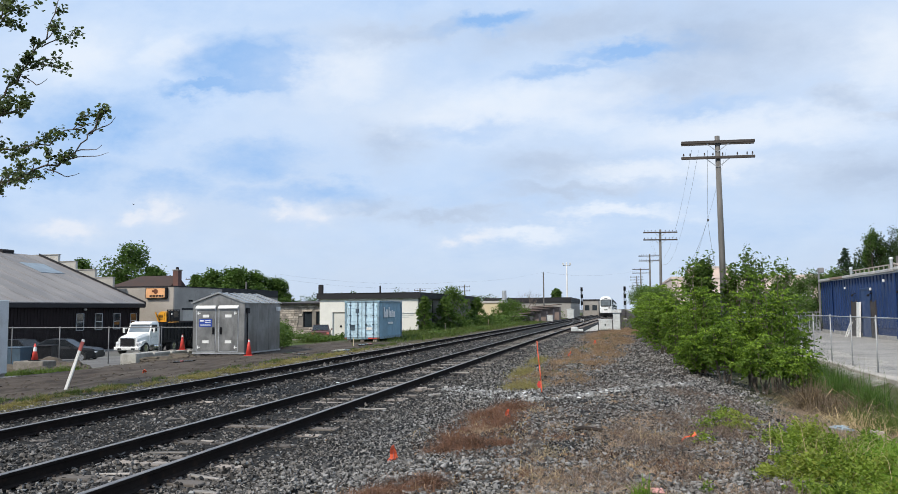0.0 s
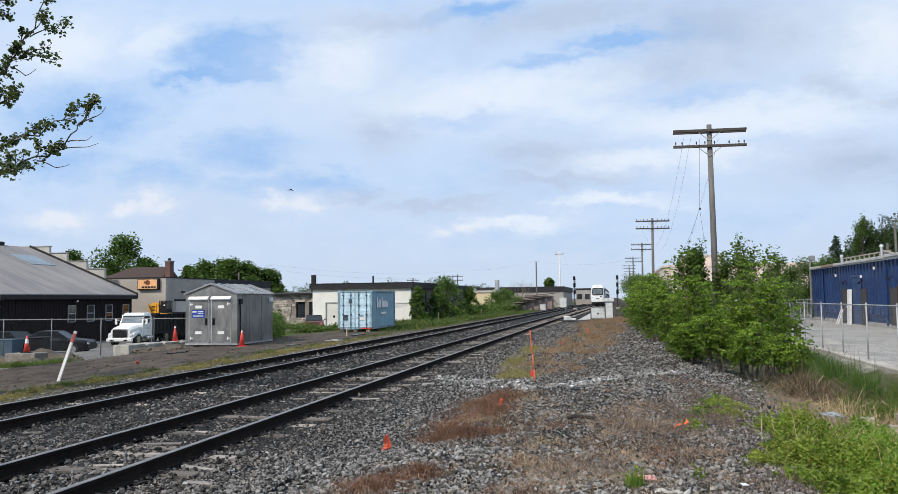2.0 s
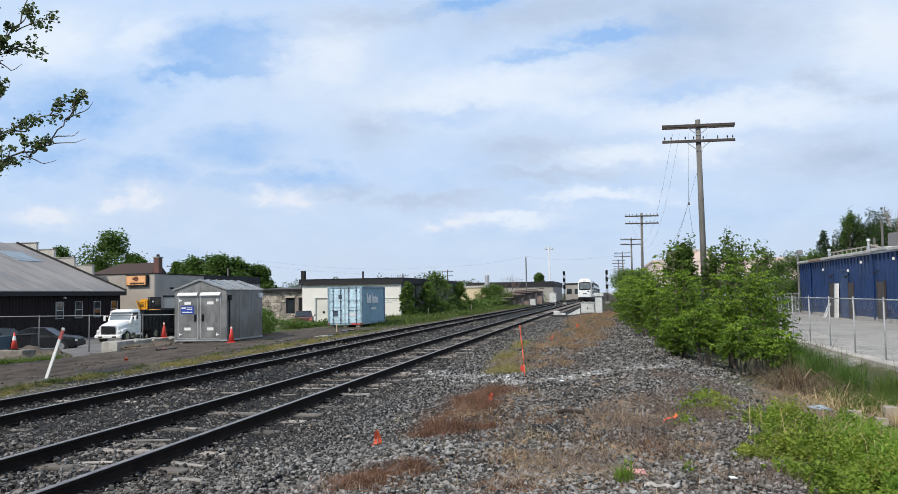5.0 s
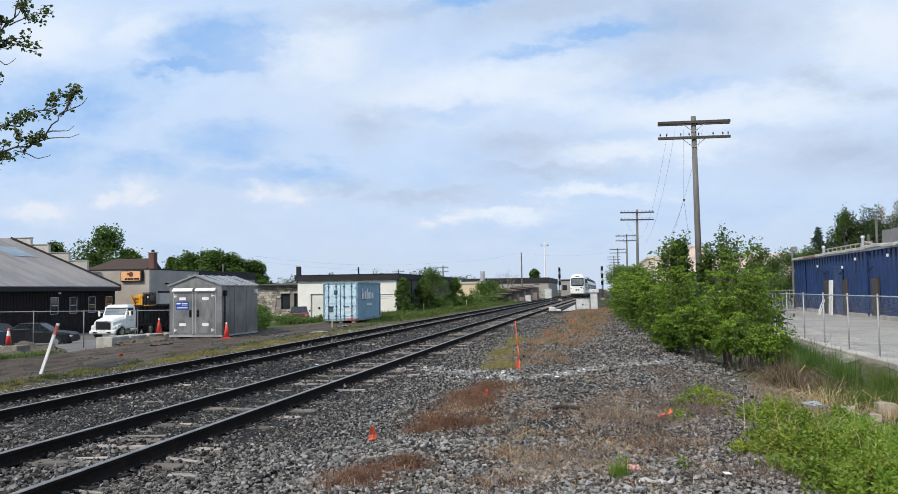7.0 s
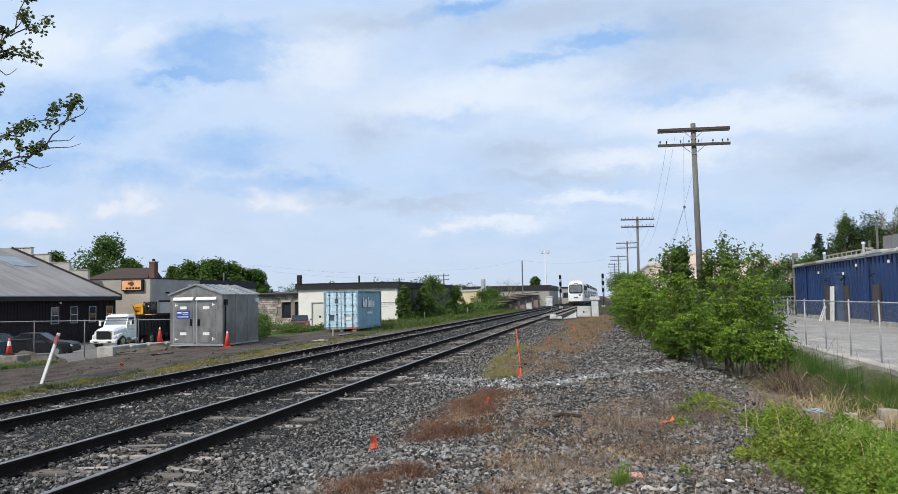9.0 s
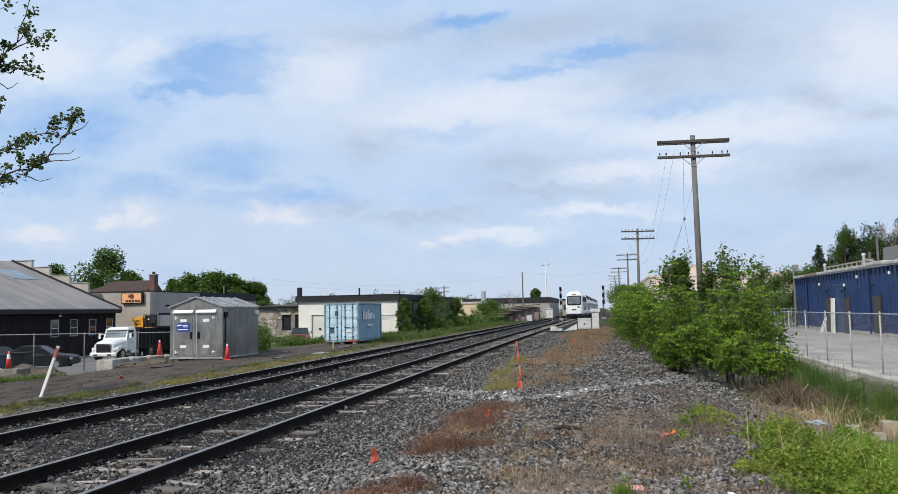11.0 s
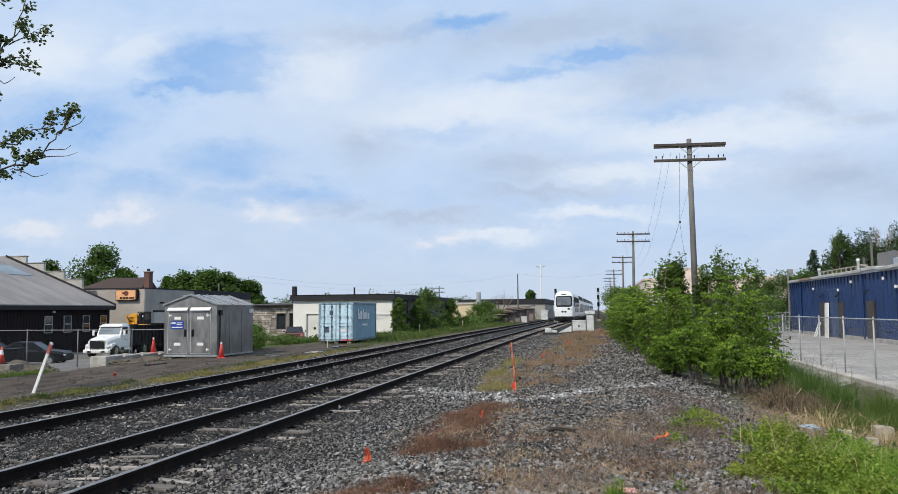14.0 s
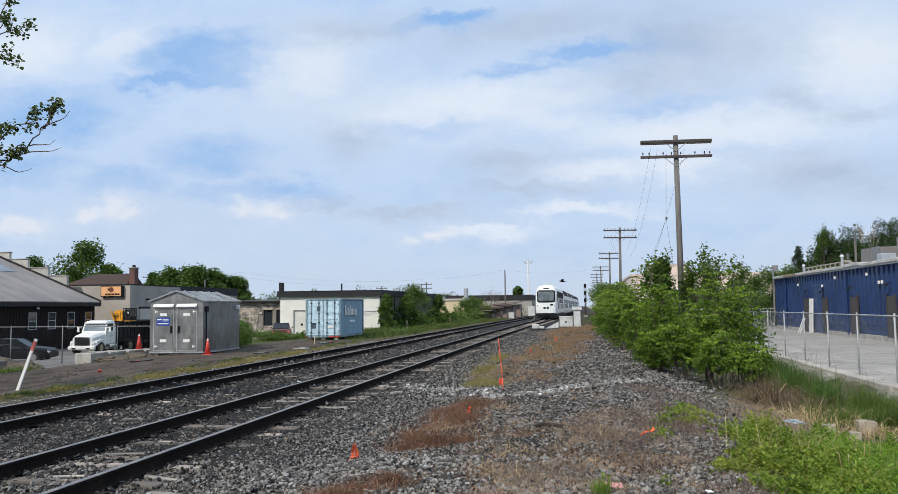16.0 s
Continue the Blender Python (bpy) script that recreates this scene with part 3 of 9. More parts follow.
# ---------------------------------------------------------------- railway
RAIL = [(-0.075, -0.172), (0.075, -0.172), (0.075, -0.160), (0.012, -0.142), (0.009, -0.050), (0.036, -0.038), (0.036, -0.006), (0.030, 0.0),
        (-0.030, 0.0), (-0.036, -0.006), (-0.036, -0.038), (-0.009, -0.050), (-0.012, -0.142), (-0.075, -0.160)]


def sweep_rail(pts, name, parent, label=""):
    """A rail of true section along plan points (x, y)."""
    k = len(RAIL)
    verts, faces = [], []
    for i, (x, y) in enumerate(pts):
        a, b = pts[max(0, i - 1)], pts[min(len(pts) - 1, i + 1)]
        d = Vector((b[0] - a[0], b[1] - a[1])).normalized()
        for u, v in RAIL:
            verts.append((x + d.y * u, y - d.x * u, v))
    for i in range(len(pts) - 1):
        for j in range(k):
            faces.append((i * k + j, i * k + (j + 1) % k, (i + 1) * k + (j + 1) % k, (i + 1) * k + j))
    me = mesh_np(name, verts, faces)
    ob = link_mesh(name, me, [M["rail_side"], M["rail_top"]], parent, label)
    me.polygons.foreach_set("material_index", [1 if (p % k) in (6, 7, 8) else 0 for p in range(len(faces))])
    return ob


def build_tracks():
    tie = B()
    box(tie, -1.3, 1.3, -0.11, 0.11, -0.30, -0.176, 0.012)
    tie_me = bpy.data.meshes.new("sleeper")
    tie.to_mesh(tie_me)
    tie.free()
    tie_me.materials.append(M["tie"])
    plate = B()
    for s in (-0.752, 0.752):
        box(plate, s - 0.17, s + 0.17, -0.09, 0.09, -0.178, -0.166)
        for u in (-0.12, 0.12):
            for v in (-0.06, 0.06):
                box(plate, s + u - 0.015, s + u + 0.015, v - 0.015, v + 0.015, -0.17, -0.145)
    plate_me = bpy.data.meshes.new("tie_plates")
    plate.to_mesh(plate_me)
    plate.free()
    plate_me.materials.append(M["steel_dark"])
    rnd = random.Random(4)
    for k, x0 in enumerate(TRACK_X):
        tr = thing("railway_track", "worn railway track on weathered wooden sleepers in dark ballast" if k == 0 else "second railway track on half-buried wooden sleepers in ballast",
                   "railway track", group="parallel tracks", kind="structure")
        ys = [-25 + 3.0 * i for i in range(10)] + [5.0 + 5.0 * i for i in range(95)]
        for s in (-0.752, 0.752):
            sweep_rail([(x0 + s + bend(y), y) for y in ys], "rail", tr)
        y = 4.6 if k == 0 else 8.0
        far_v, far_f, count = [], [], 0
        while y < 180:
            jx, jz, a = rnd.uniform(-0.06, 0.06), rnd.uniform(-0.045, 0.012), rnd.uniform(-1.2, 1.2)
            if k == 1:
                jz -= 0.02
            m = pose(x0 + bend(y) + jx, y + rnd.uniform(-0.05, 0.05), jz, 0, rnd.uniform(-0.3, 0.3), a)
            if count < 150:
                shared("sleeper", tie_me, tr, m)
                shared("tie_plate", plate_me, tr, pose(x0 + bend(y), m.translation.y, 0))
                count += 1
            else:
                b = len(far_v)
                for dx, dy in ((-1.3, -0.11), (1.3, -0.11), (1.3, 0.11), (-1.3, 0.11)):
                    far_v.append((x0 + bend(y) + jx + dx, y + dy, -0.176 + jz))
                for dx, dy in ((-1.3, -0.11), (1.3, -0.11), (1.3, 0.11), (-1.3, 0.11)):
                    far_v.append((x0 + bend(y) + jx + dx, y + dy, -0.30 + jz))
                far_f += [(b, b + 1, b + 2, b + 3), (b, b + 4, b + 5, b + 1), (b + 1, b + 5, b + 6, b + 2), (b + 2, b + 6, b + 7, b + 3), (b + 3, b + 7, b + 4, b)]
            y += 0.52
        ob = link_mesh("far_sleepers", mesh_np("far_sleepers", far_v, far_f), M["tie"], tr)
        ob["kind"] = "stuff"
    # crossover between the two tracks
    xo = thing("railway_crossover", "curved crossover rails joining the two tracks", "railway crossover", kind="structure")
    for s in (-0.752, 0.752):
        pts = []
        for i in range(33):
            u = i / 32
            y = 86 + 80 * u
            e = u * u * (3 - 2 * u)
            pts.append((TRACK_X[0] + (TRACK_X[1] - TRACK_X[0]) * e + s + bend(y), y))
        sweep_rail(pts, "rail", xo)


build_tracks()

# ---------------------------------------------------------------- growing things


def leaves_mesh(name, c, size, rng, droop=0.3, wide=0.5, spread=0.35, axis=None, fine=False, loose=0.38):
    """Folded leaves at the centres c."""
    n = len(c)
    a = rng.normal(size=(n, 3)) * (1, 1, 0.55)
    a[:, 2] -= droop
    if axis is not None:
        a = axis + a * loose
    a /= np.linalg.norm(a, axis=1)[:, None]
    up = rng.normal(size=(n, 3)) * 0.6 + (0, 0, 1.0)
    b = np.cross(a, up)
    b /= np.linalg.norm(b, axis=1)[:, None] + 1e-6
    nn = np.cross(b, a)
    s = (size * np.exp(np.clip(rng.normal(size=n), -1.8, 1.5) * spread))[:, None]
    if fine:
        q = [c - a * s * 0.5]
        for sg in (1, -1):
            q += [c + b * s * wide * 0.44 * sg + nn * s * 0.09 - a * s * 0.24, c + b * s * wide * 0.46 * sg + nn * s * 0.11 + a * s * 0.12]
        q.append(c + a * s * 0.5 - nn * s * 0.10)
        i = np.arange(n)[:, None] * 6
        return mesh_np(name, np.stack(q, 1).reshape(-1, 3), np.concatenate([i + [0, 1, 2, 5], i + [0, 5, 4, 3]], 1).reshape(-1, 4))
    v = np.stack([c - a * s * 0.5, c + b * s * wide * 0.5 + nn * s * 0.12 - a * s * 0.05, c + a * s * 0.5, c - b * s * wide * 0.5 + nn * s * 0.12 - a * s * 0.05], 1).reshape(-1, 3)
    i = np.arange(n)[:, None] * 4
    f = np.concatenate([i + [0, 1, 2], i + [0, 2, 3]], 1).reshape(-1, 3)
    return mesh_np(name, v, f)


def blades_mesh(name, c, height, width, rng, lean=0.35, curl=0.3, spread=0.3):
    """Blades of grass with a bend, rooted at c."""
    n = len(c)
    ang = rng.uniform(0, 2 * np.pi, n)
    d = np.stack([np.cos(ang), np.sin(ang), np.zeros(n)], 1)
    side = np.stack([-np.sin(ang), np.cos(ang), np.zeros(n)], 1)
    h = (np.asarray(height) * np.exp(rng.normal(size=n) * spread))[:, None] if np.ndim(height) == 0 else (np.asarray(height) * np.exp(rng.normal(size=n) * spread))[:, None]
    w = width * (0.6 + 0.8 * rng.random(n))[:, None]
    tw = rng.uniform(0, np.pi, n)[:, None]
    side = side * np.cos(tw) + d * np.sin(tw)
    ln = np.abs(rng.normal(size=(n, 1))) * lean
    z = np.array((0, 0, 1.0))
    mid = c + z * h * 0.55 + d * h * ln * 0.4
    tip = c + z * h * (1 - curl * ln) + d * h * ln * 1.25
    v = np.stack([c - side * w * 0.5, c + side * w * 0.5, mid - side * w * 0.38, mid + side * w * 0.38, tip], 1).reshape(-1, 3)
    i = np.arange(n)[:, None] * 5
    f = np.concatenate([i + [0, 1, 3], i + [0, 3, 2], i + [2, 3, 4]], 1).reshape(-1, 3)
    return mesh_np(name, v, f)


def limbs_mesh(name, segs, n=5):
    """Tapered round limbs from (p0, p1, r0, r1)."""
    p0, p1 = np.array([s[0] for s in segs]), np.array([s[1] for s in segs])
    r0, r1 = np.array([s[2] for s in segs]), np.array([s[3] for s in segs])
    d = p1 - p0
    d /= np.linalg.norm(d, axis=1)[:, None] + 1e-9
    ref = np.where(np.abs(d[:, 2:3]) > 0.9, np.array([[1.0, 0, 0]]), np.array([[0, 0, 1.0]]))
    u = np.cross(d, ref)
    u /= np.linalg.norm(u, axis=1)[:, None]
    w = np.cross(d, u)
    ang = np.arange(n) * 2 * np.pi / n
    ring = u[:, None] * np.cos(ang)[None, :, None] + w[:, None] * np.sin(ang)[None, :, None]
    v = np.concatenate([p0[:, None] + ring * r0[:, None, None], p1[:, None] + ring * r1[:, None, None]], 1).reshape(-1, 3)
    i = np.arange(len(segs))[:, None, None] * 2 * n
    k = np.arange(n)
    q = np.stack([k, (k + 1) % n, (k + 1) % n + n, k + n], 1)[None]
    return mesh_np(name, v, (i + q).reshape(-1, 4))


def grow(rnd, p, d, length, r, depth, segs, tips, split=3, wander=0.25, lift=0.12, shrink=0.68, pieces=4):
    """Adds a limb that bends and forks; ends are gathered in tips."""
    d = d.normalized()
    for i in range(pieces):
        q = p + d * (length / pieces)
        r2 = r * (1 - 0.5 * (i + 1) / pieces) if depth else r * (1 - 0.8 * (i + 1) / pieces)
        segs.append((tuple(p), tuple(q), r * (1 - 0.5 * i / pieces) if depth else r * (1 - 0.8 * i / pieces), r2))
        if depth <= 1:
            tips.append((tuple(q), depth))
        if depth > 0 and i >= 1:
            for _ in range(split if i == pieces - 1 else rnd.choice((0, 1, 1))):
                side = Vector((rnd.gauss(0, 1), rnd.gauss(0, 1), rnd.gauss(0.25, 0.6)))
                nd = (d * 0.75 + side.normalized() * rnd.uniform(0.5, 0.95)).normalized()
                grow(rnd, q, nd, length * shrink * rnd.uniform(0.75, 1.15), r2 * 0.72, depth - 1, segs, tips, split, wander, lift, shrink, pieces)
        d = (d + Vector((rnd.gauss(0, wander), rnd.gauss(0, wander), rnd.gauss(lift, wander * 0.6)))).normalized()
        p = q


def plant(name, label, category, at, height, seed, stems=1, trunk=0.35, depth=3, leaf_n=6000, leaf=0.12, radius=None, clump=0.35, leaf_mat="leaf_tree", bark="bark",
          group="", lean=0.35, droop=0.3, base_leaves=0.0, limb_r=None, wide=0.55):
    """A tree or shrub with a real skeleton, its leaves gathered at the twigs."""
    rnd, rng = random.Random(seed), np.random.default_rng(seed)
    segs, tips = [], []
    r0 = limb_r or height * 0.018
    for s in range(stems):
        a = 2 * math.pi * s / stems + rnd.uniform(-0.5, 0.5)
        k = lean * (rnd.uniform(0.5, 1.2) if stems > 1 else rnd.uniform(0, 0.2))
        d = Vector((math.cos(a) * k, math.sin(a) * k, 1.0)).normalized()
        p = Vector((math.cos(a) * 0.12 * (stems > 1), math.sin(a) * 0.12 * (stems > 1), -0.15))
        if trunk > 0:
            q = p + d * height * trunk
            segs.append((tuple(p), tuple(q), r0 * 1.25, r0))
            p = q
        grow(rnd, p, d, height * (1 - trunk) * 0.5, r0, depth, segs, tips)
    pts = np.array([t[0] for t in tips])
    # fit to the height and width wanted
    arr = np.array([s[0] + s[1] for s in segs])
    zt = max(arr[:, 2].max(), arr[:, 5].max())
    kz = (height * 0.93) / zt
    rad = np.percentile(np.hypot(pts[:, 0], pts[:, 1]), 93)
    kx = (radius / rad) if radius else kz
    sc = np.array((kx, kx, kz))
    segs = [(np.array(a) * sc, np.array(b) * sc, ra, rb) for a, b, ra, rb in segs]
    pts = pts * sc
    th = thing(name, label, category, pose(at[0], at[1], gz(at[0], at[1]) if len(at) < 3 else at[2]), group)
    link_mesh("trunk", limbs_mesh("limbs", segs, 3), M[bark], th)
    pick = rng.integers(0, len(pts), leaf_n)
    c = pts[pick] + np.clip(rng.normal(size=(leaf_n, 3)), -1.6, 1.6) * clump * np.array((1, 1, 0.75)) * height * 0.12
    if base_leaves:
        low = c[: int(leaf_n * base_leaves)]
        low[:, 2] *= rng.random(len(low)) ** 0.8
    c[:, 2] = np.maximum(c[:, 2], 0.03)
    link_mesh("crown", leaves_mesh("crown", c, leaf, rng, droop, wide), M[leaf_mat], th)
    return th


def shrub(at, height, radius, seed, stems=7, leaf=0.09, low=0.25):
    """A shrub of upright stems with rising side shoots, every shoot set with flat compound leaves up to its tip."""
    rnd, rng = random.Random(seed), np.random.default_rng(seed)
    segs, c, ax, young, shoots = [], [], [], [], []
    for s in range(stems):
        a, k = 6.283 * (s + rnd.uniform(-0.3, 0.3)) / stems, (0.15 if s == 0 else math.sqrt(rnd.uniform(0.12, 1.0)))
        tall = height * (1.0 - 0.40 * k * k) * rnd.choice((0.72, 0.86, 0.95, 1.0, 1.04))
        out = Vector((math.cos(a), math.sin(a), 0))
        root, tip = out * radius * 0.30 * k, out * radius * 0.75 * k + Vector((rnd.gauss(0, 0.06), rnd.gauss(0, 0.06), tall))
        n, prev, line = 12, root - Vector((0, 0, 0.2)), []
        for i in range(1, n + 1):
            u = i / n
            p = root.lerp(tip, u) + out * 0.18 * radius * math.sin(u * math.pi) + Vector((rnd.gauss(0, 0.018), rnd.gauss(0, 0.018), 0))
            segs.append((tuple(prev), tuple(p), 0.021 * (1.05 - u) + 0.004, 0.021 * (1.0 - u) + 0.004))
            line.append((p, u))
            prev = p
        shoots.append([q for q in line if q[1] > 0.55])
        for p, u in line:
            if u < low or u > 0.85:
                continue
            for _ in range(rnd.choice((0, 1, 1))):
                b = rnd.uniform(0, 6.283)
                d = Vector((math.cos(b), math.sin(b), rnd.uniform(0.2, 1.5))).normalized()
                d = (d + out * 0.35 * k).normalized()
                L = rnd.uniform(0.3, 0.7) * min(1.0, height / 2.2) * (1.1 - 0.6 * u)
                side, q0 = [], p
                for f in (1, 2, 3, 4):
                    q1 = p + d * L * f / 4 + Vector((0, 0, 0.10 * L * (f / 4) ** 2))
                    segs.append((tuple(q0), tuple(q1), 0.008 - 0.001 * f, 0.007 - 0.001 * f))
                    side.append((q1, u * 0.6 + 0.4 * f / 4))
                    q0 = q1
                shoots.append(side)
    for line in shoots:
        for i, (p, u) in enumerate(line):
            end = i == len(line) - 1
            a0 = rnd.uniform(0, 6.28)
            for k in range(5 if end else rnd.choice((1, 2, 2))):
                a = a0 + k * (1.26 if end else 3.14) + rnd.uniform(-0.4, 0.4)
                d = Vector((math.cos(a), math.sin(a), 0))
                L = rnd.uniform(0.17, 0.33) * (0.8 if end else 1.0)
                lift = rnd.uniform(0.5, 1.1) if end else rnd.uniform(0.1, 0.5)
                pts = [p + d * L * f + Vector((0, 0, L * (lift * f - 0.50 * f * f))) for f in (0.0, 0.4, 0.7, 1.0)]
                across = Vector((-d.y, d.x, 0))
                for f in (1, 2, 3):
                    for sg in ((-1, 1) if f < 3 else (0,)):
                        w = (d * (0.7 if sg else 1.0) + across * sg * 0.75 + Vector((0, 0, rnd.uniform(-0.75, -0.1)))).normalized()
                        c.append(tuple(pts[f] + w * leaf * 0.5))
                        ax.append(tuple(w))
                        # end leaves high on the bush take the green painted as sunlit
                        young.append(end and u > 0.72 and rnd.random() < 0.75)
    c, ax, young = np.array(c), np.array(ax), np.array(young)
    c[:, 2] = np.maximum(c[:, 2], 0.04)
    th = thing("shrub", BUSH, "shrub", pose(at[0], at[1], gz(*at)), "shrubs along the line")
    link_mesh("trunk", limbs_mesh("trunk", segs, 3), M["bark"], th)
    link_mesh("foliage", leaves_mesh("foliage", c[~young], leaf, rng, 0.1, 0.52, 0.3, ax[~young], at[1] < 28, 0.6), M["leaf_bush"], th)
    link_mesh("sunlit_foliage", leaves_mesh("sunlit_foliage", c[young], leaf * 0.9, rng, 0.1, 0.5, 0.3, ax[young], at[1] < 28, 0.6), M["leaf_sunlit"], th, "yellow-green shoot tips coloured as if sunlit")


BUSH = "dense bright green leafy shrub growing beside the gravel"
SHRUBS = [(2.6, 21.9, 1.9, 0.45, 6), (3.35, 20.9, 1.45, 0.6, 6), (4.0, 20.6, 1.35, 0.6, 6), (3.95, 22.3, 3.3, 0.42, 6), (3.45, 22.9, 2.9, 0.42, 6), (2.1, 23.6, 1.6, 0.55, 6), (2.35, 25.2, 3.35, 0.48, 7), (4.75, 24.3, 2.7, 0.55, 6),
          (1.9, 26.8, 2.2, 0.6, 7), (2.95, 27.4, 2.6, 0.6, 6), (1.95, 29.8, 3.3, 0.6, 8), (1.65, 33.0, 2.5, 0.7, 7), (1.5, 36.4, 3.2, 0.75, 8), (1.45, 40.5, 2.7, 0.9, 8), (1.45, 45.5, 2.9, 1.0, 9), (1.6, 51.0, 3.0, 1.2, 10), (1.9, 58.0, 3.0, 1.4, 10),
          (4.0, 28.4, 2.3, 0.7, 7), (4.6, 31.5, 2.4, 0.8, 7), (3.0, 31.5, 2.5, 0.7, 7), (5.9, 34.5, 2.5, 0.9, 7)]
for i, (x, y, h, r, n) in enumerate(SHRUBS):
    shrub((x, y), h, r, 20 + i, n + 1, 0.088 if y < 28 else 0.11, 0.30 if i == 0 else 0.34 if x > 3.2 and y < 25 else 0.08)
SAPLINGS = [(3.15, 33.2, 4.75, 0.55, 3800, 0.20), (4.45, 34.0, 4.6, 0.38, 1500, 0.20), (5.6, 32.5, 5.15, 1.25, 2600, 0.13), (9.8, 52.0, 3.4, 1.8, 3000, 0.30), (2.6, 62.0, 4.0, 1.8, 4000, 0.3), (2.9, 80.0, 4.6, 2.2, 4000, 0.3), (3.4, 98.0, 5.2, 2.4, 4000, 0.3), (3.0, 125.0, 6.0, 2.6, 4000, 0.3)]
for i, (x, y, h, r, n, k) in enumerate(SAPLINGS):
    plant("young_tree", "young leafy tree rising behind the shrubs", "tree", (x, y), h, 50 + i, stems=3, trunk=0.3, depth=3, leaf_n=n, leaf=0.115, radius=r, clump=k, leaf_mat="leaf_sapling", lean=0.3, base_leaves=0.25 if i < 3 else 0.45 if i == 3 else 0.1, wide=0.7)


# ---------------------------------------------------------------- line poles


def line_pole(at, tall, near, tilt=0.0):
    x, y = at
    p = thing("utility_pole", "weathered wooden line pole with two crossarms" + (" and loose hanging wires" if near else ""), "utility pole",
              pose(x, y, gz(x, y) - 0.2, 0, tilt, 0), "old line poles along the rails")
    part("pole", tube(B(), (0.2 if near else 0.0, 0, 0), (0, 0, tall + 0.2), 0.15, 0.105, 14), M["pole_wood"], p, smooth=True)
    z = tall + 0.2 - 0.28
    for j, dz in enumerate((0.0, 0.68)):
        arm = part("crossarm", bx(-1.52, 1.52, -0.19 - (0.0 if j else 0.02), -0.10, z - dz - 0.06, z - dz + 0.06, 0.008), M["arm_wood"], p, "dark weathered wooden crossarm")
        if near and j == 0:
            part("second_arm_board", bx(-1.50, 1.54, 0.10, 0.19, z - 0.07, z + 0.05, 0.008), M["arm_wood"], arm)
        for s in (-1, 1):
            part("brace", tube(B(), (s * 0.48, -0.15, z - dz - 0.05), (s * 0.02, -0.12, z - dz - 0.42), 0.016, 0.016, 6), M["galv"], p)
        slots = (-1.42, -1.15, -0.55, -0.2, 0.2, 0.8, 1.2, 1.42) if near else (-1.42, -1.1, -0.8, -0.45, 0.45, 0.8, 1.1, 1.42)
        for s in slots:
            if near and j == 0:
                continue
            ins = B()
            tube(ins, (s, -0.145, z - dz + 0.05), (s, -0.145, z - dz + 0.13), 0.012, 0.012, 6)
            tube(ins, (s, -0.145, z - dz + 0.12), (s, -0.145, z - dz + 0.21), 0.034, 0.022, 8)
            part("insulator", ins, M["steel_dark"], p)
    return p


POLES = [(4.05, 35.3, 9.70, True, 0.8), (3.4, 74.3, 9.38, False, 0.8), (3.75, 112.0, 9.6, False, 0.4), (3.45, 152.0, 9.6, False, 0), (3.4, 192.0, 9.6, False, 0), (4.2, 232.0, 9.6, False, 0), (5.2, 272.0, 9.6, False, 0)]
for x, y, tall, near, tilt in POLES:
    line_pole((x, y), tall, near, tilt)


def sag(a, b, drop, n=14):
    a, b = Vector(a), Vector(b)
    return [a.lerp(b, i / n) - Vector((0, 0, drop * 4 * (i / n) * (1 - i / n))) for i in range(n + 1)]


def wires():
    for k, (a, b, d) in enumerate([((3.1, 35.2, 8.65), (2.55, 74.3, 8.2), 3.2), ((3.4, 35.2, 8.65), (2.75, 74.3, 8.2), 3.6), ((4.55, 35.2, 8.6), (3.8, 52.0, 2.6), 0.3)]):
        ob = part("slack_line_wire", path_tube(B(), sag(a, b, d), 0.004, 4), M["wire"])
        tagged(ob, "thin slack wire hanging from the line pole", "wire", "loose line wires")
    w = B()
    path_tube(w, sag((3.75, 35.1, 8.6), (3.65, 35.0, 5.55), 0.0, 3), 0.0055, 4)
    path_tube(w, sag((3.65, 35.0, 5.55), (3.25, 48.0, 4.2), 0.7, 8), 0.0055, 4)
    path_tube(w, sag((3.65, 35.0, 5.55), (3.95, 35.2, 3.4), 0.2, 6), 0.0055, 4)
    box(w, 3.62, 3.71, 34.97, 35.03, 5.48, 5.58, 0.01)
    tagged(part("hanging_wire", w, M["wire"]), "dangling wire with a dark splice block", "wire", "loose line wires")


wires()


# ---------------------------------------------------------------- train
M["glass_mid"] = plain("grey_windscreen_glass", (0.12, 0.14, 0.15), 0.08, 0.0, 0.2, 0.8, 8.0, 0.0)
Z_LEV = (0.68, 0.8, 1.1, 1.7, 2.3, 2.9, 3.5, 3.95, 4.35, 4.65, 4.82)
Y_FRONT = (0.06, 0.0, 0.0, 0.02, 0.10, 0.24, 0.40, 0.56, 0.80, 1.25, 2.0)
W_HALF = (1.42, 1.48, 1.5, 1.5, 1.5, 1.5, 1.48, 1.42, 1.27, 1.0, 0.6)


def front_y(x, z):
    y0, w = float(np.interp(z, Z_LEV, Y_FRONT)), float(np.interp(z, Z_LEV, W_HALF))
    rc = 0.42
    e = max(0.0, abs(x) - (w - rc))
    return y0 + 0.03 * x * x + rc - math.sqrt(max(0.0, rc * rc - min(e, rc) ** 2))


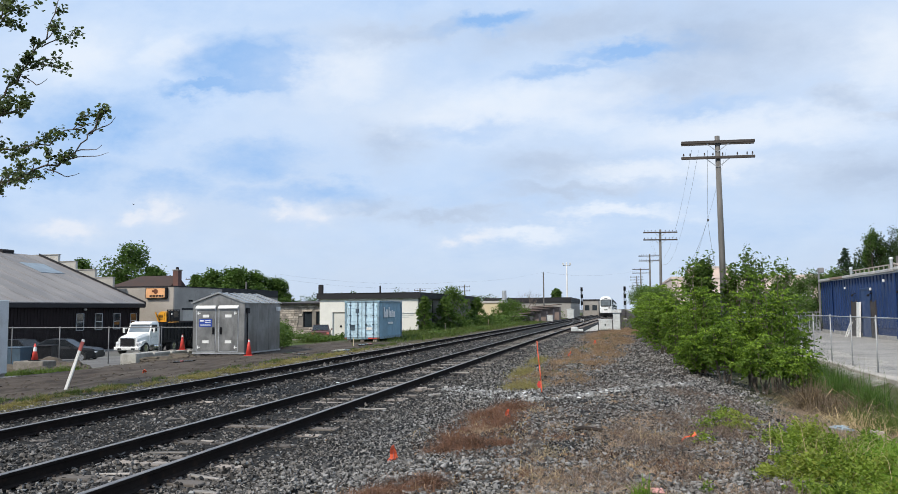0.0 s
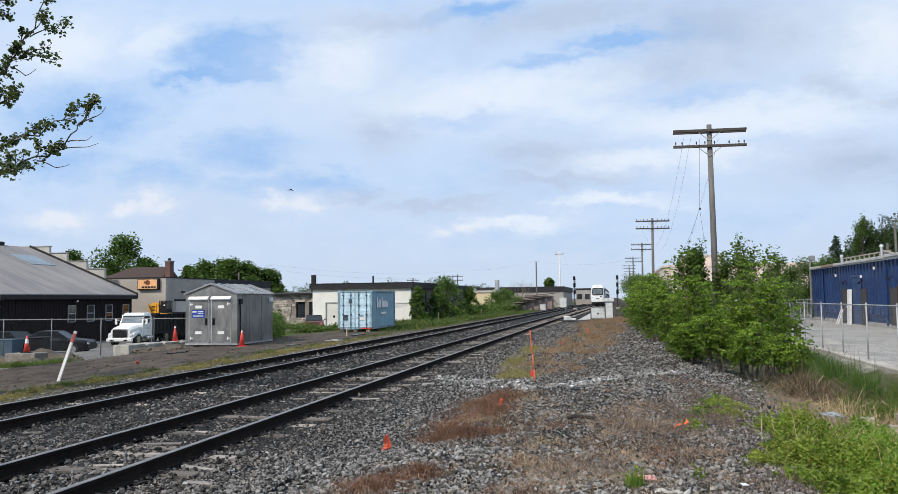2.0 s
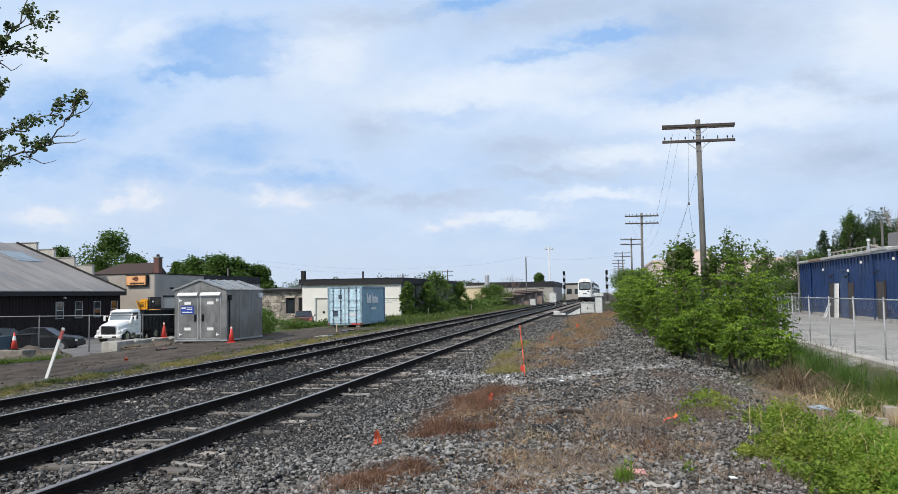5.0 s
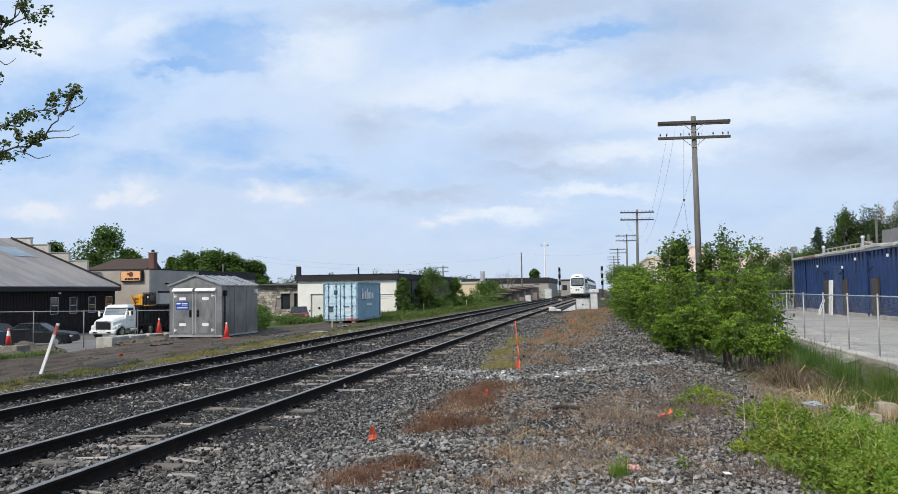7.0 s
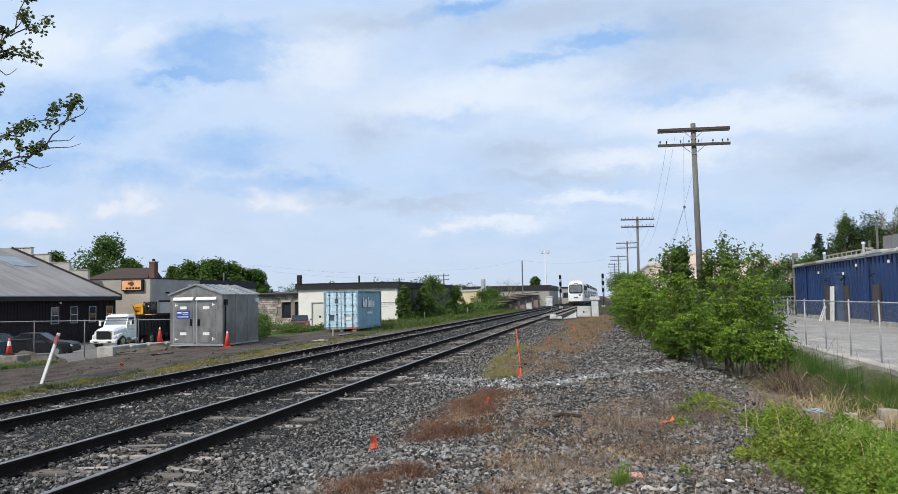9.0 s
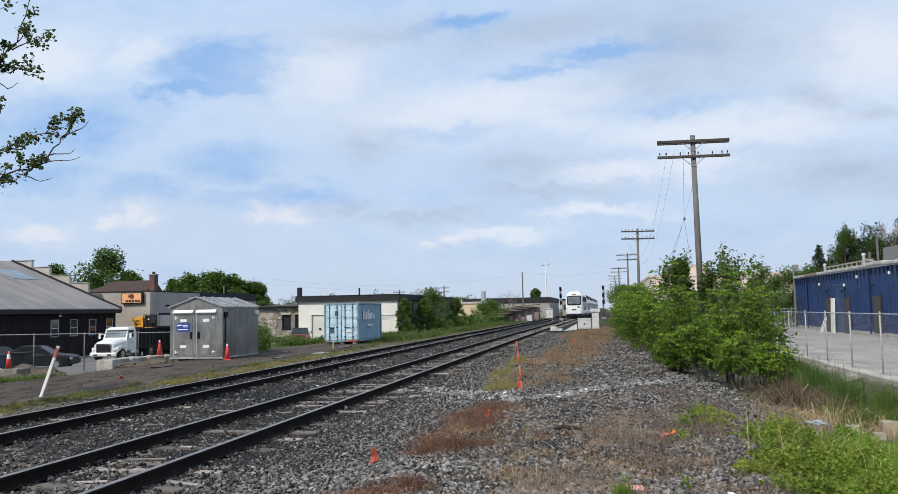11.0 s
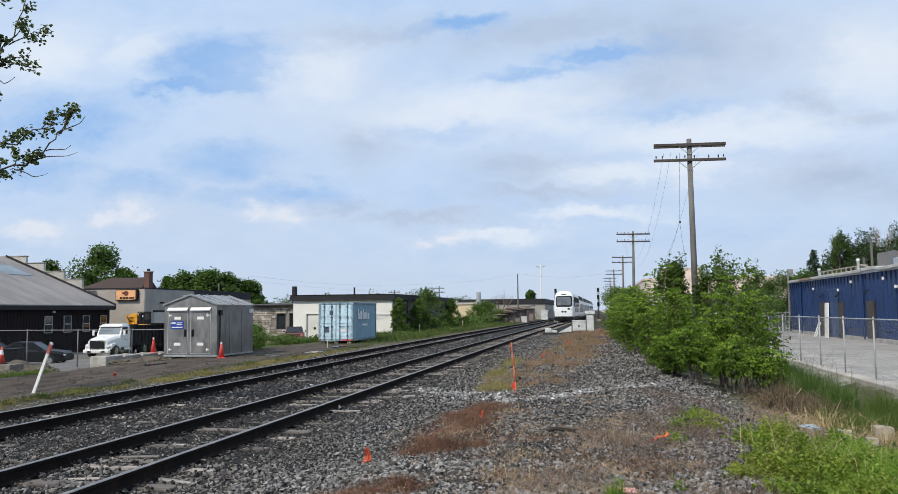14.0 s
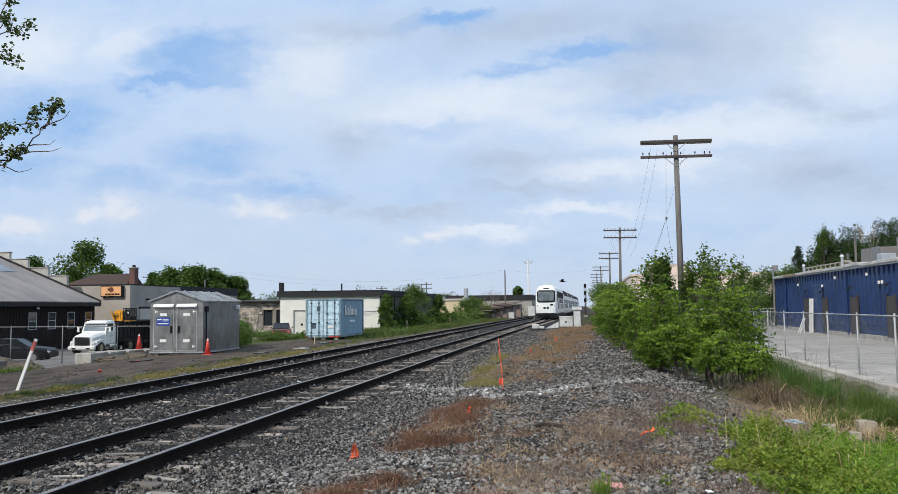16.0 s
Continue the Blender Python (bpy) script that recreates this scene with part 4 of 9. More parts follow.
def front_patch(x0, x1, z0, z1, out, corner=0.15, nx=14, nz=10, thick=0.03):
    """A curved plate on the nose, with rounded corners."""
    bm = B()
    grid = []
    for i in range(nz + 1):
        row = []
        z = z0 + (z1 - z0) * i / nz
        e = max(0.0, corner - min(z - z0, z1 - z))
        cut = corner - math.sqrt(max(0.0, corner ** 2 - e ** 2))
        for j in range(nx + 1):
            x = (x0 + cut) + (x1 - x0 - 2 * cut) * j / nx
            row.append(bm.verts.new((x, front_y(x, z) - out, z)))
        grid.append(row)
    for i in range(nz):
        for j in range(nx):
            bm.faces.new((grid[i][j], grid[i][j + 1], grid[i + 1][j + 1], grid[i + 1][j]))
    geo = bmesh.ops.extrude_face_region(bm, geom=list(bm.faces))["geom"]
    bmesh.ops.translate(bm, vec=(0, thick, 0), verts=[g for g in geo if isinstance(g, bmesh.types.BMVert)])
    return bm


def cab_shell(length):
    bm = B()
    rings = []
    for z, w in zip(Z_LEV, W_HALF):
        xs = [-w + 2 * w * i / 24 for i in range(25)]
        ring = [bm.verts.new((-w, length, z))]
        ring += [bm.verts.new((x, front_y(x, z), z)) for x in xs]
        ring += [bm.verts.new((w, length, z))]
        rings.append(ring)
    for a, b in zip(rings[:-1], rings[1:]):
        for i in range(len(a)):
            j = (i + 1) % len(a)
            bm.faces.new((a[i], a[j], b[j], b[i]))
    bm.faces.new(rings[-1])
    bm.faces.new(rings[0][::-1])
    return bm


COACH = [(-1.42, 0.45), (-1.5, 0.9), (-1.5, 3.55), (-1.2, 4.45), (-0.75, 4.85), (0.75, 4.85), (1.2, 4.45), (1.5, 3.55), (1.5, 0.9), (1.42, 0.45)]


def side_windows(parent, y0, y1, upright=False):
    """Both sides of a car: a row of upper windows, and below it glass and green panels set like a chequer."""
    mes = []
    for nm, long, tall, mt in (("upper_window", 1.75, 0.95, "glass_train"), ("lower_window", 1.95, 0.82, "glass_train"), ("side_panel", 1.95, 0.66, "train_green")):
        bm = box(B(), -0.02, 0.02, 0, long, 0, tall)
        me = bpy.data.meshes.new(nm)
        bm.to_mesh(me)
        bm.free()
        me.materials.append(M[mt])
        mes.append(me)
    y, k = y0, 0
    while y < y1:
        for s in (1, -1):
            turn, shift = (0, 0.0) if s > 0 else (180, 1.75)
            top = pose(s * 1.5, y + shift, 2.98, 0, -2.5, turn) if upright else pose(s * 1.478, y + shift, 3.62, 0, -18.4, turn)
            shared("upper_window", mes[0], parent, top)
            shift = 0.0 if s > 0 else 1.95
            if k % 2 == 0:
                shared("side_panel", mes[2], parent, pose(s * 1.5, y + shift, 2.26, 0, 0, turn), "dark green panel")
            else:
                shared("lower_window", mes[1], parent, pose(s * 1.5, y + shift, 1.38, 0, 0, turn))
        y += 2.05
        k += 1


def bogie(parent, y):
    bm = B()
    for s in (-0.78, 0.78):
        box(bm, s - 0.1, s + 0.1, y - 1.7, y + 1.7, 0.35, 0.62, 0.03)
        for d in (-1.25, 1.25):
            tube(bm, (s - 0.06, y + d, 0.44), (s + 0.06, y + d, 0.44), 0.44, 0.44, 18)
    part("bogie", bm, M["steel_dark"], parent, "dark wheelset frame")


def build_train():
    tr = thing("commuter_train", "white and green double-deck commuter train with headlights off", "train")
    L0 = 25.9
    cab = part("cab_car", cab_shell(L0), M["train_white"], tr, "white driving car with a sloped rounded nose", smooth=False)
    part("windscreen_surround", front_patch(-1.28, 1.28, 2.30, 4.05, 0.03, 0.25), M["black"], cab, "black windscreen mask", smooth=True)
    part("windscreen", front_patch(-1.12, 1.12, 2.48, 3.84, 0.05, 0.18), M["glass_mid"], cab, "dark tinted windscreen", smooth=True)
    part("destination_sign", front_patch(-0.4, 0.4, 4.2, 4.36, 0.03, 0.05, 8, 3), M["black"], cab)
    for s in (-1, 1):
        part("wiper", tube(B(), (s * 0.12, front_y(0.1, 2.5) - 0.09, 2.5), (s * 0.42, front_y(0.4, 3.3) - 0.09, 3.25), 0.02, 0.012, 6), M["black"], cab)
        part("headlight", front_patch(s * 0.95 - 0.16, s * 0.95 + 0.16, 1.12, 1.29, 0.03, 0.06, 6, 3), M["lamp_white"], cab, "clear headlight lens")
        part("marker_light", front_patch(s * 1.2 - 0.07, s * 1.2 + 0.07, 1.75, 1.89, 0.03, 0.05, 4, 3), M["black"], cab)
        part("emblem", front_patch(s * 0.22 - 0.17, s * 0.22 + 0.17, 1.38, 1.68, 0.03, 0.12, 6, 5), M["train_green"], cab, "dark green plain emblem")
    part("nose_stripe", front_patch(-1.44, 1.44, 0.72, 0.80, 0.02, 0.02, 16, 2), M["train_green"], cab)
    bm = B()
    box(bm, -1.42, 1.42, 0.02, 0.6, 0.10, 0.70, 0.05)
    box(bm, -0.2, 0.2, -0.55, 0.2, 0.45, 0.75, 0.04)
    for s in (-0.95, -0.45, 0.45, 0.95):
        tube(bm, (s, -0.12, 0.25), (s, -0.12, 0.62), 0.035, 0.035, 6)
    part("pilot_and_coupler", bm, M["black"], cab, "black pilot plate with coupler and hoses")
    part("cab_side_window", bx(1.47, 1.52, 1.15, 2.2, 2.45, 3.45, 0.03), M["glass_train"], cab)
    part("cab_side_window", bx(-1.52, -1.47, 1.15, 2.2, 2.45, 3.45, 0.03), M["glass_train"], cab)
    part("horn_box", front_patch(0.55, 1.0, 1.85, 2.1, 0.03, 0.1, 6, 4), M["black"], cab)
    part("roof_hatch", bx(-0.45, 0.45, 3.0, 4.2, 4.80, 4.98, 0.05), M["train_roof"], cab)
    side_windows(cab, 3.0, L0 - 3.2, True)
    for y in (4.2, L0 - 4.2):
        bogie(cab, y)
    part("underframe", bx(-1.46, 1.46, 0.7, L0, 0.25, 0.72), M["black"], cab)
    bm = B()
    prism(bm, COACH, "y", 0.0, 25.6)
    me = bpy.data.meshes.new("coach")
    bmesh.ops.recalc_face_normals(bm, faces=bm.faces)
    bm.to_mesh(me)
    bm.free()
    me.materials.append(M["train_white"])
    for i in range(5):
        c = shared("coach", me, tr, pose(0, L0 + 0.5 + i * 26.1, 0), "white double-deck coach with dark window bands")
        side_windows(c, 1.3, 23.3)
        for y in (4.0, 21.6):
            bogie(c, y)
        part("underframe", bx(-1.46, 1.46, 0.1, 25.5, 0.25, 0.52), M["black"], c)
        part("gangway", bx(-0.6, 0.6, -0.5, 0.0, 0.9, 3.4), M["black"], c)
    return tr


train = build_train()

# ---------------------------------------------------------------- left side: equipment by the dirt track


def signal_bungalow():
    b = thing("signal_bungalow", "dull aluminium equipment shed with gabled roof on timber skids", "equipment shed", pose(-20.67, 35.0, -0.43) @ Matrix.Diagonal((1, 1, 1.078, 1)))
    w, l, h, apex = 2.75, 4.0, 2.42, 2.86
    body = B()
    prism(body, [(0, 0.16), (w, 0.16), (w, h), (w / 2, apex - 0.03), (0, h)], "y", 0, l)
    part("body", body, M["alu"], b)
    for s in (0, 1):
        roof = B()
        x0, x1 = (w / 2, -0.07) if s == 0 else (w / 2, w + 0.07)
        za, zb = apex, h - 0.02
        prism(roof, [(x0, za), (x1, zb), (x1, zb + 0.04), (x0, za + 0.045)], "y", -0.08, l + 0.08)
        r = part("roof", roof, M["alu_roof"], b, "pale ribbed metal roof")
        for i in range(6):
            y = -0.05 + i * (l + 0.1) / 5
            rib = B()
            prism(rib, [(x0, za + 0.045), (x1, zb + 0.04), (x1, zb + 0.075), (x0, za + 0.08)], "y", y - 0.02, y + 0.02)
            part("roof_seam", rib, M["alu_roof"], r)
    for i, x in enumerate((0.22, 1.42)):
        d = part("door", bx(x, x + 0.98, -0.03, 0.02, 0.28, 2.14, 0.008), M["alu"], b)
        part("door_frame", bx(x - 0.04, x + 1.02, -0.015, 0.01, 0.24, 2.18, 0.004), M["galv"], b)
        part("drip_hood", prism(B(), [(0.0, 2.17), (-0.13, 2.18), (-0.13, 2.21), (0.0, 2.32)], "x", x - 0.03, x + 1.02), M["white_paint"], b, "white drip hood")
        hx = x + (0.90 if i == 0 else 0.10)
        part("handle", box(bx(hx - 0.06, hx + 0.06, -0.06, -0.03, 1.02, 1.34, 0.01), hx - 0.02, hx + 0.02, -0.10, -0.05, 1.10, 1.28, 0.008), M["black"], d, "black lever handle")
        for z in (0.62, 1.78):
            part("notice_plate", bx(x + 0.32, x + 0.66, -0.036, -0.028, z, z + 0.13), M["white_paint"], d, "small white notice plate")
        for z in (0.42, 1.95):
            hx2 = x + (0.04 if i == 0 else 0.80)
            part("hinge", box(bx(hx2, hx2 + 0.16, -0.045, -0.03, z, z + 0.04), hx2 + 0.02, hx2 + 0.06, -0.05, -0.03, z - 0.05, z + 0.09), M["white_paint"], d)
    sign = part("sign_plate", bx(0.36, 1.05, -0.05, -0.034, 1.36, 1.72), M["blue_sign"], b, "blue sign with white unreadable lines")
    bars = [(0.40, 0.62, 1.60, 1.66), (0.68, 0.98, 1.62, 1.65), (0.68, 0.98, 1.55, 1.58), (0.42, 0.98, 1.42, 1.46)]
    for x0, x1, z0, z1 in bars:
        part("sign_line", bx(x0, x1, -0.054, -0.049, z0, z1), M["white_paint"], sign)
    for x in (0.15, 1.1, 2.3):
        part("skid", bx(x, x + 0.26, 0.05, l - 0.05, 0.0, 0.16, 0.01), M["tie"], b)
    part("base_rail", bx(-0.02, w + 0.02, -0.02, l + 0.02, 0.13, 0.20), M["galv"], b)
    cnd = B()
    tube(cnd, (w + 0.04, 0.25, 0.1), (w + 0.04, 0.25, 2.1), 0.03, 0.03, 8)
    box(cnd, w, w + 0.12, 0.15, 0.35, 1.95, 2.2, 0.01)
    part("cable_conduit", cnd, M["black"], b, "black cable conduit")
    part("wall_lamp", bx(w, w + 0.14, l - 0.5, l - 0.2, 2.05, 2.25, 0.02), M["white_paint"], b)
    for y in (1.35, 2.68):
        part("wall_seam", bx(w, w + 0.012, y - 0.02, y + 0.02, 0.2, h - 0.05), M["alu"], b)


M["alu_roof"] = plain("pale_metal_roof", (0.36, 0.36, 0.35), 0.33, 0.7, 0.2, 1.0, 30.0, 0.08, dirt=(0.24, 0.235, 0.225))
signal_bungalow()


def container():
    c = thing("shipping_container", "pale blue corrugated steel shipping container with white lettering bars", "shipping container", pose(-18.5, 50.6, -0.32, 0, 0, 1.2))
    w, l, h = 2.44, 6.06, 2.59
    z0 = 0.16
    fr = B()
    for x in (0, w - 0.12):
        for y in (0, l - 0.12):
            box(fr, x, x + 0.12, y, y + 0.12, z0, z0 + h, 0.008)
    for y in (0, l - 0.1):
        box(fr, 0.1, w - 0.1, y, y + 0.1, z0 + h - 0.12, z0 + h)
        box(fr, 0.1, w - 0.1, y, y + 0.1, z0, z0 + 0.14)
    for x in (0, w - 0.08):
        box(fr, x, x + 0.08, 0.1, l - 0.1, z0 + h - 0.09, z0 + h)
        box(fr, x, x + 0.08, 0.1, l - 0.1, z0, z0 + 0.16)
    part("frame", fr, M["cont_frame"], c, "darker blue-grey steel frame")
    for x in (0, w - 0.17):
        for y in (0, l - 0.17):
            for z in (z0, z0 + h - 0.12):
                part("corner_casting", bx(x - 0.006, x + 0.176, y - 0.006, y + 0.176, z - 0.004, z + 0.124, 0.01), M["rust"] if z < 1 else M["cont_blue"], c)
    for x, s in ((0.055, -1), (w - 0.055, 1)):
        o, n = [], 26
        for i in range(n):
            a, p = 0.1 + i * (l - 0.2) / n, (l - 0.2) / n
            o += [(x, a), (x, a + p * 0.28), (x - s * 0.036, a + p * 0.5), (x - s * 0.036, a + p * 0.78)]
        side = B()
        prism(side, [(u, v) for u, v in o] + [(x - s * 0.06, l - 0.1), (x - s * 0.06, 0.1)], "z", z0 + 0.14, z0 + h - 0.08)
        part("side_wall", side, M["cont_blue"], c)
    part("roof", bx(0.05, w - 0.05, 0.05, l - 0.05, z0 + h - 0.05, z0 + h - 0.015), M["cont_blue"], c)
    part("rear_wall", bx(0.1, w - 0.1, l - 0.08, l - 0.04, z0 + 0.1, z0 + h - 0.1), M["cont_blue"], c)
    part("floor", bx(0.1, w - 0.1, 0.1, l - 0.1, z0 + 0.1, z0 + 0.15), M["tie"], c)
    for i, x in enumerate((0.13, 1.225)):
        # door end wears the lighter copy of the container blue, painted as sunlit
        d = part("door", bx(x, x + 1.085, 0.02, 0.06, z0 + 0.15, z0 + h - 0.13, 0.006), M["cont_lit"], c, "pale blue ribbed container door")
        for k in range(5):
            z = z0 + 0.28 + k * 0.45
            part("door_rib", bx(x + 0.06, x + 1.02, 0.0, 0.022, z, z + 0.17, 0.015), M["cont_lit"], d)
        for u in (0.27, 0.80):
            part("lock_rod", tube(B(), (x + u, -0.035, z0 + 0.06), (x + u, -0.035, z0 + h - 0.05), 0.02, 0.02, 8), M["cont_dark"], d, "dark lock rod")
            for z in (0.35, 1.0, 1.6, 2.3):
                part("rod_bracket", bx(x + u - 0.06, x + u + 0.06, -0.05, 0.02, z0 + z - 0.03, z0 + z + 0.03), M["cont_dark"], d)
            part("lock_handle", bx(x + u - 0.04, x + u + 0.40 if u < 0.5 else x + u + 0.12, -0.075, -0.055, z0 + 0.93, z0 + 0.98, 0.006), M["cont_dark"], d, "dark lock handle")
        for z in (0.4, 0.95, 1.55, 2.2):
            hx = x - 0.05 if i == 0 else x + 1.02
            part("hinge", bx(hx, hx + 0.12, -0.02, 0.03, z0 + z, z0 + z + 0.1), M["cont_blue"], d)
    part("door_gasket", bx(1.205, 1.24, 0.0, 0.05, z0 + 0.15, z0 + h - 0.13), M["black"], c)
    part("emblem", bx(0.78, 1.02, -0.012, 0.02, z0 + 1.75, z0 + 2.05, 0.0), M["cont_dark"], c, "dark square emblem on the door")
    part("label_patch", bx(0.42, 0.72, -0.012, 0.02, z0 + 0.6, z0 + 0.95), M["cont_dark"], c)
    part("label_patch", bx(1.55, 1.95, -0.012, 0.02, z0 + 0.62, z0 + 0.8), M["white_paint"], c)
    for y0, y1, a, b in ((0.5, 0.72, 1.45, 2.15), (0.82, 0.98, 1.45, 1.85), (1.1, 1.55, 1.45, 2.0), (1.75, 1.95, 1.45, 2.15), (2.05, 2.5, 1.45, 1.9), (2.62, 2.8, 1.45, 1.95), (2.95, 3.4, 1.45, 1.85), (1.6, 2.9, 0.98, 1.12)):
        part("lettering_bar", bx(w + 0.0, w + 0.012, y0 + 0.6, y1 + 0.6, z0 + a, z0 + b), M["white_paint"], c, "white lettering bar")
    for k, x in enumerate((0.2, 1.1, 2.0)):
        part("support_block", bx(x, x + 0.25, 0.05, 0.35, 0.0, z0), M["tie"], c)
        part("support_block", bx(x, x + 0.25, l - 0.4, l - 0.1, 0.0, z0), M["tie"], c)
    part("reflector", bx(1.65, 2.3, -0.02, 0.0, z0 + 0.02, z0 + 0.1), M["orange"], c, "red reflective strip")


# container blue brightened for the end that faces the sun
M["cont_lit"] = plain("sunlit_container_door_paint", (0.52, 0.70, 0.80), 0.5, 0.0, 0.16, 2.5, 30.0, 0.1, dirt=(0.20, 0.30, 0.36))
M["cont_frame"] = plain("worn_blue_grey_frame_paint", (0.20, 0.30, 0.36), 0.6, 0.0, 0.3, 3.0, 30.0, 0.2, dirt=(0.10, 0.055, 0.04))
M["cont_dark"] = plain("dark_blue_grey_steel", (0.07, 0.10, 0.13), 0.6, 0.2, 0.2, 3.0, 40.0, 0.2)
container()


def cone(at, h, band, z=None):
    c = thing("traffic_cone", "orange traffic cone" + (" with white reflective band" if band else " with a pale tip"), "traffic cone", pose(at[0], at[1], gz(*at) if z is None else z, 0, 0, 12), "traffic cones")
    part("base", bx(-0.19, 0.19, -0.19, 0.19, 0, 0.04, 0.012), M["black"] if band else M["orange"], c)
    part("cone_body", tube(B(), (0, 0, 0.035), (0, 0, h), 0.145, 0.028, 20), M["orange"], c, smooth=True)
    a, b = (0.55, 0.82) if band else (0.86, 0.97)
    r = lambda u: 0.148 + (0.028 - 0.145) * u
    part("reflective_band", tube(B(), (0, 0, h * a), (0, 0, h * b), r(a), r(b), 20, False), M["white_paint"], c, "white band", smooth=True)


cone((-25.4, 30.0), 0.75, True, z=-0.33)
cone((-17.47, 34.6), 0.78, False)
cone((-22.2, 36.6), 0.80, False, z=-0.20)


def concrete_block(x0, x1, y0, y1, z0, z1, rz=0.0, mt="concrete", lab="rough pale concrete barrier block beside the fence"):
    b = thing("concrete_block", lab, "concrete block", pose((x0 + x1) / 2, (y0 + y1) / 2, z0, 0, 0, rz), "concrete blocks")
    bm = bx(-(x1 - x0) / 2, (x1 - x0) / 2, -(y1 - y0) / 2, (y1 - y0) / 2, 0, z1 - z0, 0.05, seg=2)
    for v in bm.verts:
        v.co += Vector(noise.noise_vector(v.co * 2.3 + Vector((x0, y0, 0)))) * 0.03
    part("block", bm, M[mt], b)
    if mt == "concrete":
        part("lifting_lug", bx(-0.15, 0.15, -0.1, 0.1, z1 - z0 - 0.01, z1 - z0 + 0.05, 0.02), M["concrete"], b)


for i in range(5):
    concrete_block(-22.75 + i * 0.12, -21.9 + i * 0.12, 32.3 + i * 1.3, 33.55 + i * 1.3, -0.72 + i * 0.05, -0.13 - i * 0.018, -3)


def dirt_heap(at, r, h, seed):
    bm = B()
    bmesh.ops.create_icosphere(bm, subdivisions=4, radius=1.0)
    for v in bm.verts:
        k = 1 + 0.35 * noise.noise(v.co * 1.7 + Vector((seed, 0, 0))) + 0.16 * noise.noise(v.co * 5 + Vector((seed, 3, 0))) + 0.10 * noise.noise(v.co * 13 + Vector((seed, 3, 5)))
        v.co = Vector((v.co.x * r * k, v.co.y * r * 0.8 * k, max(-0.2, v.co.z * h * k)))
    ob = part("earth_mound", bm, M["soil"])
    ob.location = (at[0], at[1], gz(*at) - 0.03)
    tagged(ob, "low heap of brown earth and rubble by the fence", "earth mound", "earth mounds")


M["soil"] = plain("brown_soil", (0.095, 0.076, 0.058), 0.95, 0.0, 0.3, 1.5, 12.0, 0.8, dirt=(0.085, 0.09, 0.04))
M["block_dirty"] = plain("dirty_old_concrete", (0.20, 0.18, 0.155), 0.95, 0.0, 0.25, 3.0, 30.0, 0.5, dirt=(0.09, 0.075, 0.058))
concrete_block(-26.1, -24.7, 29.55, 30.5, -0.95, -0.33, 4, "block_dirty", "dirty brown concrete block under a traffic cone")
dirt_heap((-21.1, 32.6), 0.9, 0.28, 3)
dirt_heap((-20.7, 34.0), 0.8, 0.26, 8)
dirt_heap((-23.6, 30.2), 0.8, 0.40, 11)
dirt_heap((-25.9, 31.2), 1.2, 0.6, 15)
dirt_heap((-26.8, 30.0), 1.1, 0.45, 17)
dirt_heap((-24.6, 29.4), 0.9, 0.3, 19)


def chain_fence(name_label, p0, p1, height, step, zf, group, mat="galv_dull", r=0.029, wire=0.0011, wire_mat="mesh_wire", gap=0.12):
    """Posts, top rail and woven wire between two plan points."""
    f = thing("chain_link_fence", name_label, "fence", group=group)
    a, b = Vector((*p0, 0)), Vector((*p1, 0))
    L = (b - a).length
    d = (b - a) / L
    n = int(L / step)
    tops = []
    for i in range(n + 1):
        p = a + d * step * i
        z = zf(p.x, p.y)
        post = tube(B(), (p.x, p.y, z - 0.1), (p.x, p.y, z + height), r, r, 10)
        o = part("post", post, M[mat], f, smooth=True)
        part("post_cap", tube(B(), (p.x, p.y, z + height), (p.x, p.y, z + height + 0.07), r * 1.35, 0.016, 10), M[mat], o)
        tops.append(Vector((p.x, p.y, z + height)))
    part("top_rail", path_tube(B(), tops, r * 0.8, 8), M[mat], f)
    segs = []
    for sgn in (1, -1):
        s = -height
        while s < step * n + height:
            u0, v0, u1, v1 = s, 0.02, s + sgn * height, height - 0.02
            lo, hi = sorted((u0, u1))
            if hi > 0 and lo < step * n:
                def at(u):
                    k = (u - u0) / (u1 - u0)
                    return v0 + (v1 - v0) * k
                ua, ub = max(0.0, lo), min(step * n, hi)
                pa, pb = a + d * ua, a + d * ub
                segs.append(((pa.x, pa.y, zf(pa.x, pa.y) + at(ua)), (pb.x, pb.y, zf(pb.x, pb.y) + at(ub)), wire, wire))
            s += gap
    ob = link_mesh("wire_mesh", limbs_mesh("wire_mesh", segs, 3), M[wire_mat], f, "woven steel wire")
    ob["kind"] = "stuff"
    return f


chain_fence("grey chain-link fence in front of the truck yard", (-34.86, 36.0), (-23.08, 36.0), 1.94, 2.93, lambda x, y: -0.95, "chain-link fences")
chain_fence("short end run of the chain-link fence beside the shed", (-23.08, 36.08), (-20.88, 36.08), 1.94, 2.19, lambda x, y: -0.95, "chain-link fences")


